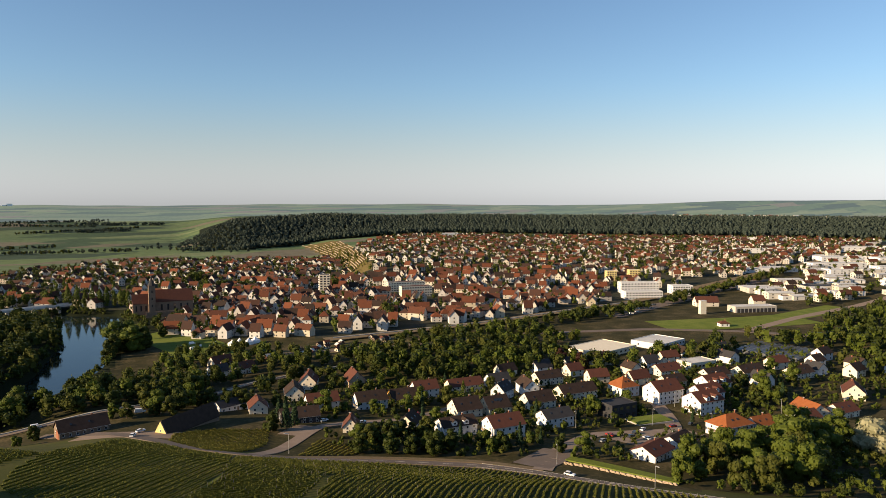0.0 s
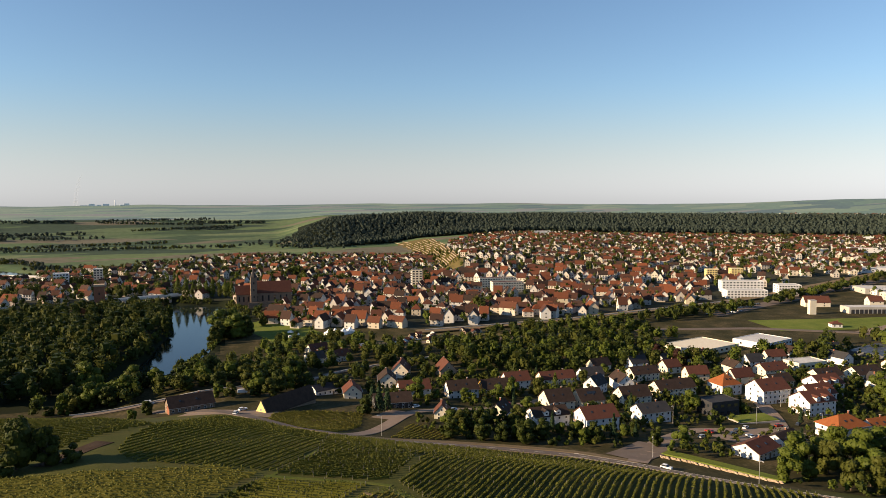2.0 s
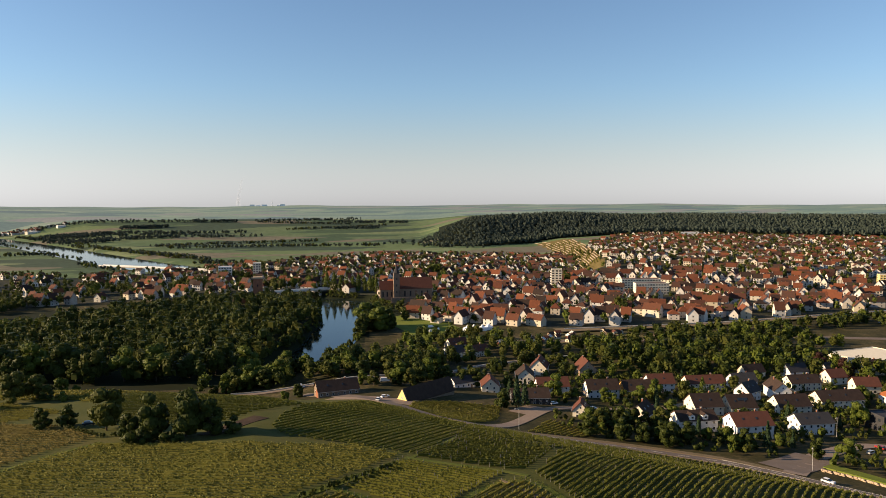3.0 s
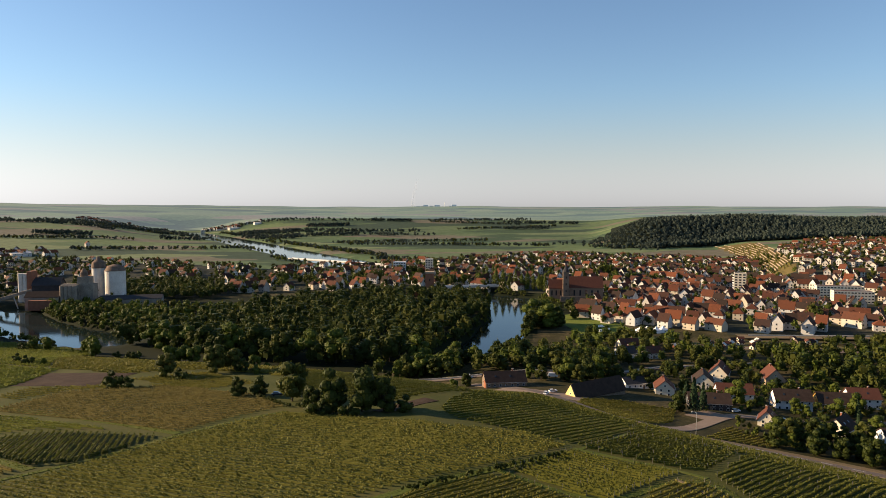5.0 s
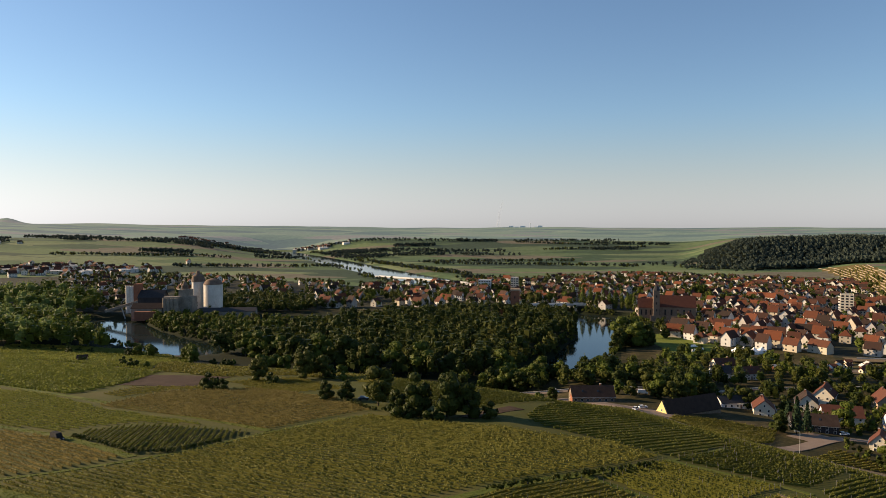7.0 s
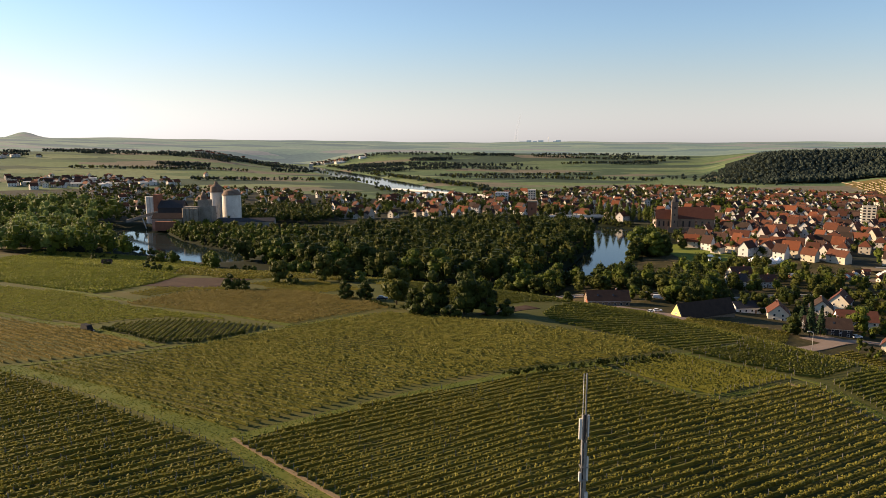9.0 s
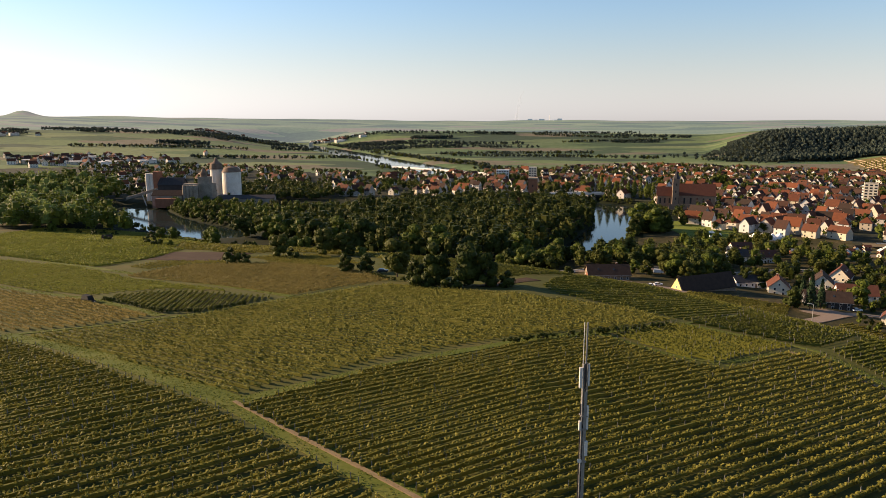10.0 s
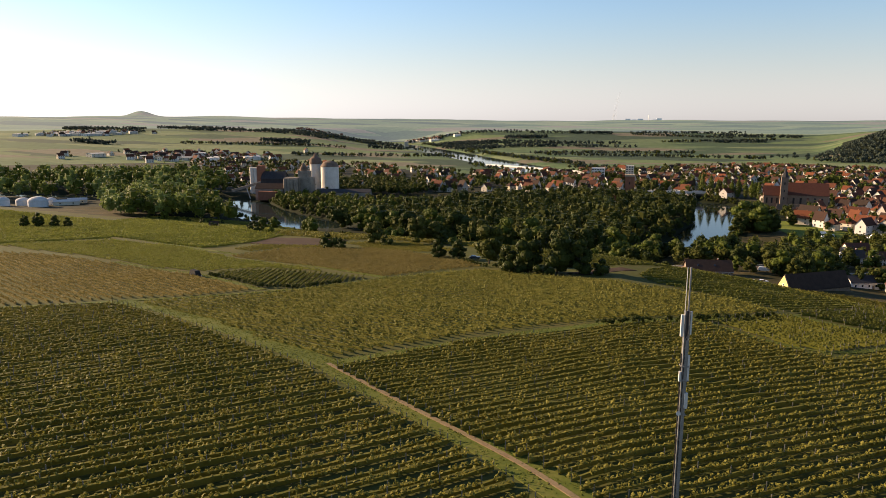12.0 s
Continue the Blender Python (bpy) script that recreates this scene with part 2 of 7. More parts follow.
def crops_material(name="farm_parcels", glow=0.0):
    """Farm fields: each parcel its own crop, with noise over it; glow: bluish emission that imitates the veil of air
    before the farthest hills.
    """
    m = bpy.data.materials.new(name)
    m.use_nodes = True
    n, l = m.node_tree.nodes, m.node_tree.links
    p = n["Principled BSDF"]
    p.inputs["Roughness"].default_value, p.inputs["Specular IOR Level"].default_value = 0.95, 0.1
    geo, mapping, cells, fine = n.new("ShaderNodeNewGeometry"), n.new("ShaderNodeMapping"), n.new("ShaderNodeTexVoronoi"), n.new("ShaderNodeTexNoise")
    mapping.inputs["Rotation"].default_value = (0, 0, 0.5)
    mapping.inputs["Scale"].default_value = (1 / 260, 1 / 110, 0.0001)
    l.new(geo.outputs["Position"], mapping.inputs["Vector"])
    l.new(mapping.outputs[0], cells.inputs["Vector"])
    cells.distance = "CHEBYCHEV"
    cells.inputs["Scale"].default_value = 1
    split = n.new("ShaderNodeSeparateColor")
    l.new(cells.outputs["Color"], split.inputs[0])
    ramp = n.new("ShaderNodeValToRGB")
    ramp.color_ramp.interpolation = "CONSTANT"
    crops = [(0.072, 0.112, 0.048), (0.108, 0.148, 0.060), (0.050, 0.080, 0.040), (0.138, 0.168, 0.078), (0.135, 0.122, 0.082), (0.084, 0.124, 0.054), (0.043, 0.066, 0.038), (0.100, 0.134, 0.062)]
    while len(ramp.color_ramp.elements) < len(crops):
        ramp.color_ramp.elements.new(0.5)
    for i, c in enumerate(crops):
        ramp.color_ramp.elements[i].position, ramp.color_ramp.elements[i].color = i / len(crops), (*c, 1)
    l.new(split.outputs[0], ramp.inputs["Fac"])
    fine.inputs["Scale"].default_value, fine.inputs["Detail"].default_value = 0.06, 8
    l.new(geo.outputs["Position"], fine.inputs["Vector"])
    mix = n.new("ShaderNodeMix")
    mix.data_type, mix.blend_type = "RGBA", "OVERLAY"
    mix.inputs[0].default_value = 0.5
    l.new(ramp.outputs["Color"], mix.inputs[6])
    l.new(fine.outputs["Fac"], mix.inputs[7])
    l.new(mix.outputs[2], p.inputs["Base Color"])
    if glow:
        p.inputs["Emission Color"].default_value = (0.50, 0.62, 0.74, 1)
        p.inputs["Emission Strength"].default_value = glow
    return m


M_CROPS = crops_material()
# farthest fields glow faintly, haze put in as emission
M_DISTANCE_HAZE = crops_material("distant_hills_haze_glow", 0.10)
M_TERRACE = material("terrace_ground", [(0.080, 0.066, 0.020), (0.135, 0.104, 0.035), (0.184, 0.133, 0.058)], 8, 0.95, 0.05, size2=1.5)
M_GREENHOUSE = material("greenhouse_glass", [(0.07, 0.075, 0.08), (0.12, 0.125, 0.13)], 3, 0.4, spec=0.3)
M_ALLOT = material("allotment_ground", [(0.05, 0.06, 0.018), (0.11, 0.09, 0.04), (0.16, 0.12, 0.06)], 7, 0.95, size2=2)
M_POST = material("vine_post", [(0.11, 0.10, 0.085), (0.22, 0.205, 0.18)], 1, 0.8)


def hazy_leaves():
    """Leaves of the farthest woods, grey-green because haze is mixed into their base colour."""
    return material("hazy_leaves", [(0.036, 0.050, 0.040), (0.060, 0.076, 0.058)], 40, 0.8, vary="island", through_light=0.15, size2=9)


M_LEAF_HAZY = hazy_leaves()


# ---- the lie of the land ----
def step(a, b, v):
    v = np.clip((np.asarray(v, float) - a) / (b - a), 0, 1)
    return v * v * (3 - 2 * v)


def waves(x, y, size, seed):
    """Rolling relief between -1 and 1, from a few crossed sines."""
    a = 0
    for i in range(4):
        t = seed * 1.7 + i * 2.4
        a = a + np.sin((x * np.cos(t) + y * np.sin(t)) / size * (1 + 0.37 * i) + seed * 3.1 + i)
    return a / 4


FOOT_X = (-900, -400, -200, -60, 40, 85, 160, 260, 500, 900)
FOOT_Y = (520, 410, 368, 318, 252, 190, 110, 10, -210, -510)
RIVER = [((20, 690), (52, 672), (80, 648), (84, 600), (76, 556)),
         ((-208, 453), (-256, 484), (-296, 518), (-340, 570)),
         ((-340, 570), (-470, 575), (-800, 540))]
ARM = [(80, 575), (58, 505), (46, 455), (26, 410), (12, 385)]
BED = 24


def line_distance(x, y, pts):
    best = 1e9
    for (ax, ay), (bx, by) in zip(pts, pts[1:]):
        dx, dy = bx - ax, by - ay
        t = np.clip(((x - ax) * dx + (y - ay) * dy) / (dx * dx + dy * dy), 0, 1)
        best = np.minimum(best, np.hypot(x - ax - t * dx, y - ay - t * dy))
    return best


def ridge_start(az):
    return np.interp(az, (-75, -34, -24, -18, -13), (1720, 1740, 1600, 1450, 1430))


def water_distance(x, y):
    return np.minimum(np.minimum(line_distance(x, y, RIVER[0]), line_distance(x, y, RIVER[1])), np.minimum(line_distance(x, y, RIVER[2]), line_distance(x, y, ARM) * 1.55))


def SPUR_RISE(d):
    return np.interp(d, (740, 950, 1450, 1720), (0, 13, 12, 4))


def spur_foot(d):
    return np.interp(d, (800, 925, 1430, 1600), (-27.4, -26.5, -23.2, -22.0))


def spur_crest(d):
    return np.interp(d, (800, 950, 1450, 1600), (-28.9, -28.1, -25.6, -24.6))


def spur_share(az, d):
    """0 left of the foot of the terraced slope, 1 beyond its crest."""
    f, c = spur_foot(d), spur_crest(d)
    return np.clip((f - az) / (f - c), 0, 1)


def height(x, y):
    x, y = np.asarray(x, float), np.asarray(y, float)
    d = np.hypot(x, y)
    az = np.degrees(np.arctan2(-x, y))
    u = (y - np.interp(x, FOOT_X, FOOT_Y)) * 0.75
    valley = 4 + 10.5 * np.exp(-(np.maximum(u - 30, 0) / 75) ** 2) * step(-20, 60, x)
    # the hill with the vineyards
    top = 47 - 0.075 * y - 0.06 * np.maximum(x, 0) - 0.02 * np.maximum(-x, 0)
    top = np.clip(top, 14, 56) + 0.5 * waves(x, y, 24, 1)
    z = valley + (top - valley) * (1 - step(-42, 45, u))
    front = step(-60, 20, y)
    # town rising to the right, terraced spur, wooded ridge, far hills
    right = step(22, 34, -az)
    z = z + front * right * 14 * step(700, 1600, d)
    z = z + front * SPUR_RISE(d) * spur_share(az, d) * (1 - 0.6 * step(31, 46, -az))
    wood = step(13, 18, -az)
    rise = 46 - 19 * step(23, 32, -az)
    ridge = wood * rise * step(0, 260, d - ridge_start(az))
    fields = (1 - wood) * 40 * step(0, 1300, d - np.interp(az, (-14, 12, 26, 50), (1500, 1500, 1250, 1100))) * (1 + 0.3 * waves(x, y, 330, 2))
    z = z + front * (ridge + fields)
    goal = 80 + 20 * step(44, 60, -az) + 12 * step(5, 35, az) + 6 * waves(x, y, 330, 3) + 4 * waves(x, y, 120, 5)
    k = step(2400, 3500, d) * front
    z = z * (1 - k) + goal * k
    z = z + 27 * np.exp(-(((az - 37.2) / 0.9) ** 2 + ((d - 3700) / 130) ** 2))
    wet = water_distance(x, y)
    far_river = line_distance(x, y, ((-95, 1036), (-180, 1177), (-280, 1374), (-443, 1693), (-594, 1966), (-760, 2260)))
    z = np.where(wet < BED + 9, np.minimum(z, -2.5 + (z + 2.5) * step(BED - 2, BED + 9, wet)), z)
    z = np.where((far_river < 320) & (z > 3), 3 + (z - 3) * step(50, 320, far_river), z)
    z = np.where(far_river < 56, np.minimum(z, -2.5 + (z + 2.5) * step(34, 56, far_river)), z)
    return z


# ---- mesh helpers ----
def part(name, bm, mat, parent=None, label=""):
    me = bpy.data.meshes.new(name)
    bm.to_mesh(me)
    bm.free()
    me.materials.append(mat)
    ob = new(name, me)
    ob.parent = parent
    return tagged(ob, label)


def mesh_part(name, me, parent=None, label=""):
    ob = new(name, me)
    ob.parent = parent
    return tagged(ob, label)


def box(bm, x0, x1, y0, y1, z0, z1):
    v = [bm.verts.new((x, y, z)) for z in (z0, z1) for x, y in ((x0, y0), (x1, y0), (x1, y1), (x0, y1))]
    for f in ((3, 2, 1, 0), (4, 5, 6, 7), (0, 1, 5, 4), (1, 2, 6, 5), (2, 3, 7, 6), (3, 0, 4, 7)):
        bm.faces.new([v[i] for i in f])
    return v


def cyl(bm, x, y, z0, z1, r0, r1=None, n=10):
    r1 = r0 if r1 is None else r1
    lo = [bm.verts.new((x + r0 * math.cos(2 * math.pi * i / n), y + r0 * math.sin(2 * math.pi * i / n), z0)) for i in range(n)]
    hi = [bm.verts.new((x + r1 * math.cos(2 * math.pi * i / n), y + r1 * math.sin(2 * math.pi * i / n), z1)) for i in range(n)]
    for i in range(n):
        bm.faces.new((lo[i], lo[(i + 1) % n], hi[(i + 1) % n], hi[i]))
    bm.faces.new(lo[::-1])
    bm.faces.new(hi)


def box_bm(*a):
    bm = bmesh.new()
    box(bm, *a)
    return bm


def cyl_bm(*a, **k):
    bm = bmesh.new()
    cyl(bm, *a, **k)
    return bm


def poly_mesh(name, verts, faces, mats, index=None, smooth=False):
    """A mesh from arrays: faces all have the same number of corners."""
    verts, faces = np.asarray(verts, np.float32), np.asarray(faces, np.int32)
    k = faces.shape[1]
    me = bpy.data.meshes.new(name)
    me.vertices.add(len(verts))
    me.vertices.foreach_set("co", verts.ravel())
    me.loops.add(faces.size)
    me.loops.foreach_set("vertex_index", faces.ravel())
    me.polygons.add(len(faces))
    me.polygons.foreach_set("loop_start", np.arange(0, faces.size, k, dtype=np.int32))
    for m in mats:
        me.materials.append(m)
    if index is not None:
        me.polygons.foreach_set("material_index", np.asarray(index, np.int32))
    me.polygons.foreach_set("use_smooth", np.full(len(faces), smooth))
    me.update(calc_edges=True)
    return me


def quads(name, q, mats, index=None):
    """A mesh of loose four-cornered leaves, q of shape (n, 4, 3)."""
    n = len(q)
    return poly_mesh(name, np.asarray(q).reshape(-1, 3), np.arange(4 * n).reshape(n, 4), mats, index)


def thing(name, x, y, turn=0.0, label="", category="", group="", sink=0.0, z=None, plan=False):
    """The base of a thing; its parts are in true metres, or in units of the plan."""
    ob = new(name)
    zz = float(height(x, y)) - sink if z is None else z
    ob.matrix_basis = pose(x, y, zz, 0, 0, turn)
    if not plan:
        ob.scale = (1 / K, 1 / K, 1 / K)
    return tagged(ob, label, category, group)


def polar(x, y):
    return math.hypot(x, y), math.degrees(math.atan2(-x, y))


# ---- ground, one sheet to the horizon ----
def zone(x, y):
    """0 hill, 1 valley, 2 farm land, 3 wood, 4 town."""
    d, az = np.hypot(x, y), np.degrees(np.arctan2(-x, y))
    u = (y - np.interp(x, FOOT_X, FOOT_Y)) * 0.75
    k = np.where(u < 12, 0, 1)
    front = np.interp(az, (-64, -54.5, -46, -37, -30, -21, -11, 0, 12, 30), (1150, 773, 632, 535, 490, 505, 520, 700, 700, 640))
    rear = np.interp(az, (-75, -66, -40, -30, -29, -26, -24, -10, 0, 12, 30, 40), (1600, 1600, 1500, 1430, 1400, 1150, 1150, 1200, 1050, 950, 1250, 1250))
    k = np.where((k == 1) & (d > front) & (d < rear), 4, k)
    k = np.where((k > 0) & (d >= rear), 2, k)
    start = ridge_start(az)
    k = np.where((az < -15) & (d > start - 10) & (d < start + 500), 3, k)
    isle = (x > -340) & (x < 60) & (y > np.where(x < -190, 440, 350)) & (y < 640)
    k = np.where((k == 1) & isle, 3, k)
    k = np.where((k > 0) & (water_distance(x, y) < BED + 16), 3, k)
    return k


def ground():
    fine = np.arange(-78, 64.01, 0.38)
    az = np.radians(np.concatenate([fine, np.arange(68, 282, 4)]))
    rings = np.concatenate([[0.02, 2, 4], np.exp(np.linspace(math.log(6), math.log(3960), 285))])
    a, r = np.meshgrid(az, rings)
    x, y = -r * np.sin(a), r * np.cos(a)
    z = height(x, y)
    verts = np.stack([x, y, z], -1).reshape(-1, 3)
    n, m = len(rings), len(az)
    i, j = np.meshgrid(np.arange(n - 1), np.arange(m), indexing="ij")
    j2 = (j + 1) % m
    f = np.stack([i * m + j, (i + 1) * m + j, (i + 1) * m + j2, i * m + j2], -1).reshape(-1, 4)[:, ::-1]
    cx, cy = verts[f].mean(1)[:, 0], verts[f].mean(1)[:, 1]
    far, a = np.hypot(cx, cy), np.degrees(np.arctan2(-cx, cy))
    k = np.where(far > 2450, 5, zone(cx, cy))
    share = spur_share(a, far)
    k = np.where((share > 0) & (share < 1) & (far > 900) & (far < 1500), 6, k)
    me = poly_mesh("ground", verts, f, [M_HILL, M_MEADOW, M_CROPS, M_FLOOR, M_TOWN, M_DISTANCE_HAZE, M_TERRACE], k, smooth=True)
    return tagged(new("ground", me), "rolling ground of vineyards, valley meadows and farm fields", "ground", kind="structure")


ground()
water = bmesh.new()
box(water, -1500, 400, 340, 2600, -0.6, 0.0)
tagged(part("water", water, M_WATER), "calm dark river water with reflections of trees", "water", kind="structure")


def strip(name, pts, width, mat, label, category, lift=0.12, kind="structure", step_m=4.0):
    """A way laid over the ground along a line of plan points."""
    p = []
    for (ax, ay), (bx, by) in zip(pts, pts[1:]):
        k = max(1, int(math.hypot(bx - ax, by - ay) / step_m))
        p += [(ax + (bx - ax) * i / k, ay + (by - ay) * i / k) for i in range(k)]
    p.append(pts[-1])
    p = np.array(p, float)
    for _ in range(3):
        p[1:-1] = (p[:-2] + 2 * p[1:-1] + p[2:]) / 4
    t = np.gradient(p, axis=0)
    t /= np.linalg.norm(t, axis=1)[:, None]
    nrm = np.stack([-t[:, 1], t[:, 0]], 1)
    cols = [p + nrm * width * s for s in (-0.5, -0.17, 0.17, 0.5)]
    top = [np.concatenate([c, (height(c[:, 0], c[:, 1]) + lift)[:, None]], 1) for c in cols]
    rims = [top[0] - (0, 0, 0.5), *top, top[3] - (0, 0, 0.5)]
    v = np.concatenate(rims)
    n = len(p)
    f = [(k * n + i, k * n + i + 1, (k + 1) * n + i + 1, (k + 1) * n + i) for k in range(5) for i in range(n - 1)]
    f = np.array(f)[:, ::-1]
    return tagged(new(name, poly_mesh(name, v, f, [mat])), label, category, kind=kind)


ROAD = [(20, 300), (44, 268), (52, 246), (58, 224), (72, 208), (94, 199), (111, 190), (132, 174), (143, 157), (150, 133), (154, 105), (160, 60)]
SIDE = [(146, 160), (160, 171), (172, 177), (198, 188), (215, 182), (232, 176), (250, 194), (276, 226)]
LANE = [(72, 212), (84, 222), (98, 236), (112, 250), (150, 246), (190, 262)]
strip("road_verge", [(66, 214), (76, 211), (97, 204), (115, 194), (136, 178), (147, 160)], 3.4, M_DIRT, "sandy verge and cycle path beside the road", "verge", 0.16)
strip("road", ROAD, 5.8, M_ASPHALT, "two-lane country road of worn grey asphalt", "road", 0.24)
strip("side_road", SIDE, 6.2, M_PAVING, "village side road of pinkish paving", "road", 0.2)
strip("junction", [(146, 166), (158, 170), (167, 174)], 13, M_ASPHALT, "worn asphalt mouth of the side road", "road", 0.21)
strip("forecourt", [(196, 172), (236, 172)], 14, M_PAVING, "paved forecourt of the village tavern", "paving", 0.14)
strip("lane", LANE, 5.0, M_PAVING, "narrow village lane between houses", "road", 0.2)
strip("farmyard", [(30, 277), (60, 258)], 12, M_PAVING, "paved farmyard beside the barn", "paving", 0.14)
strip("farmyard", [(96, 240), (108, 250)], 12, M_PAVING, "gravel yard at the end of the lane", "paving", 0.14)


def offset(pts, d):
    p = np.array(pts, float)
    g = np.gradient(p, axis=0)
    g /= np.linalg.norm(g, axis=1)[:, None]
    return [tuple(v) for v in p + np.stack([-g[:, 1], g[:, 0]], 1) * d]


for d in (-2.65, 2.65):
    strip("edge_line", offset(ROAD[7:], d), 0.10, M_MARK, "white painted edge line of the road", "road marking", 0.27)
for k in range(24):
    u = 4 + k / 24 * 7
    i = int(u)
    p0, p1 = np.array(ROAD[i], float), np.array(ROAD[min(i + 1, len(ROAD) - 1)], float)
    q = p0 + (p1 - p0) * (u - i)
    w = (p1 - p0) / np.linalg.norm(p1 - p0) * 1.6
    strip("lane_dash", [tuple(q - w), tuple(q + w)], 0.16, M_MARK, "white painted centre dash of the road", "road marking", 0.27, step_m=1.5)
strip("farm_track", [(-158, 78), (-121, 107), (-101, 120)], 1.4, M_GRASS, "narrow grassy track between vineyards", "track", 0.1)
strip("farm_track", [(-101, 120), (-85, 115), (-58, 98), (-39, 86), (-17, 67), (-7, 58), (6, 42)], 4.2, M_GRASS, "grassy farm track between vineyards", "track", 0.1)
strip("farm_track", [(-39, 86), (-17, 67), (-7, 58), (6, 42)], 0.6, M_DIRT, "bare dirt wheel track", "track", 0.2)
strip("farm_track", [(-39, 86), (-18, 111), (8, 133), (32, 153)], 2.4, M_GRASS, "grassy farm track between vineyards", "track", 0.1)
strip("farm_track", [(32, 153), (50, 172), (66, 200)], 1.0, M_GRASS, "narrow grassy path between vine plots", "track", 0.1)
strip("farm_track", [(14, 138), (27, 122), (33, 120), (48, 135), (57, 137), (59, 115), (64, 90)], 1.5, M_GRASS, "grassy farm track beside the vines", "track", 0.1)
strip("farm_track", [(50, 136), (57, 115)], 0.9, M_DIRT, "bare dirt wheel track", "track", 0.2)
strip("farm_track", [(-101, 120), (-89, 128), (-78, 139), (-70, 150), (-61, 167), (-50, 183), (-38, 193)], 1.3, M_GRASS, "grassy farm track between vineyards", "track", 0.1)
strip("farm_track", [(-210, 256), (-139, 216), (-88, 187), (-60, 171)], 2.4, M_GRASS, "grassy farm track between vineyards", "track", 0.1)
strip("farm_track", [(-150, 180), (-112, 163), (-80, 142)], 2.2, M_GRASS, "grassy farm track between vineyards", "track", 0.1)
strip("farm_track", [(34, 157), (42, 150), (54, 142), (57, 138)], 1.3, M_GRASS, "grassy farm track beside the vines", "track", 0.1)
strip("grass_patch", [(5, 97), (12, 93), (19, 85)], 1.6, M_GRASS, "patch of rough grass among the vine rows", "grass", 0.1)
strip("bare_plot", [(-148, 258), (-128, 254), (-110, 250)], 26, M_EARTH, "bare brown ploughed plot", "field", 0.12)
strip("bare_plot", [(-12, 187), (2, 203)], 5.5, M_EARTH, "bare brown earth between vine plots", "field", 0.12)
# dry-stone walls of the terraced spur
r_terrace = np.random.default_rng(77)
for k in range(9):
    u = (k + 0.6) / 9
    d0 = 930 + 8 * k
    while d0 < 1440:
        d1 = d0 + r_terrace.uniform(40, 110)
        ends = [(float(spur_foot(d) + (spur_crest(d) - spur_foot(d)) * (u + 0.02 * math.sin(d / 37))), d) for d in np.linspace(d0, d1, 5)]
        strip("terrace_wall", [(-d * math.sin(radians(q)), d * math.cos(radians(q))) for q, d in ends], 1.0, M_STONE, "dry-stone terrace wall on the sunny slope", "wall", 1.5, step_m=14)
        d0 = d1 + r_terrace.uniform(10, 45)


# ---- houses ----
def gable_walls(L, W, H, R, deep=3.0):
    """Wall body with gables at both ends of the ridge, which runs along x; it goes down into the slope."""
    bm = bmesh.new()
    a = [bm.verts.new((x, y, z)) for x in (-L / 2, L / 2) for y, z in ((-W / 2, -deep), (W / 2, -deep), (W / 2, H), (0, H + R), (-W / 2, H))]
    bm.faces.new((a[0], a[4], a[3], a[2], a[1]))
    bm.faces.new(a[5:10])
    for i in range(5):
        j = (i + 1) % 5
        bm.faces.new((a[i], a[j], a[5 + j], a[5 + i]))
    bmesh.ops.recalc_face_normals(bm, faces=bm.faces)
    return bm


def gable_roof(L, W, H, R, over=0.5, thick=0.22):
    """Two roof slabs with overhanging eaves and verges."""
    bm = bmesh.new()
    s = R / (W / 2)
    for side in (-1, 1):
        yo, zo = side * (W / 2 + over), H - over * s
        pts = [(0, H + R + 0.05), (yo, zo + 0.05), (yo, zo + 0.05 + thick), (0, H + R + 0.05 + thick * 1.15)]
        v = [bm.verts.new((x, y, z)) for x in (-L / 2 - over, L / 2 + over) for y, z in pts]
        bm.faces.new(v[3::-1])
        bm.faces.new(v[4:8])
        for i in range(4):
            j = (i + 1) % 4
            bm.faces.new((v[i], v[j], v[4 + j], v[4 + i]))
    bmesh.ops.recalc_face_normals(bm, faces=bm.faces)
    return bm


def hip_roof(L, W, H, R, over=0.5):
    bm = bmesh.new()
    lo = [bm.verts.new((x, y, H - 0.1)) for x, y in ((-L / 2 - over, -W / 2 - over), (L / 2 + over, -W / 2 - over), (L / 2 + over, W / 2 + over), (-L / 2 - over, W / 2 + over))]
    mid = [bm.verts.new((v.co.x, v.co.y, H + 0.15)) for v in lo]
    e = max(0.3, L / 2 - W / 2)
    a, b = bm.verts.new((-e, 0, H + R)), bm.verts.new((e, 0, H + R))
    bm.faces.new(lo[::-1])
    for i in range(4):
        bm.faces.new((lo[i], lo[(i + 1) % 4], mid[(i + 1) % 4], mid[i]))
    bm.faces.new((mid[0], mid[1], b, a))
    bm.faces.new((mid[1], mid[2], b))
    bm.faces.new((mid[2], mid[3], a, b))
    bm.faces.new((mid[3], mid[0], a))
    return bm


PANES = {}


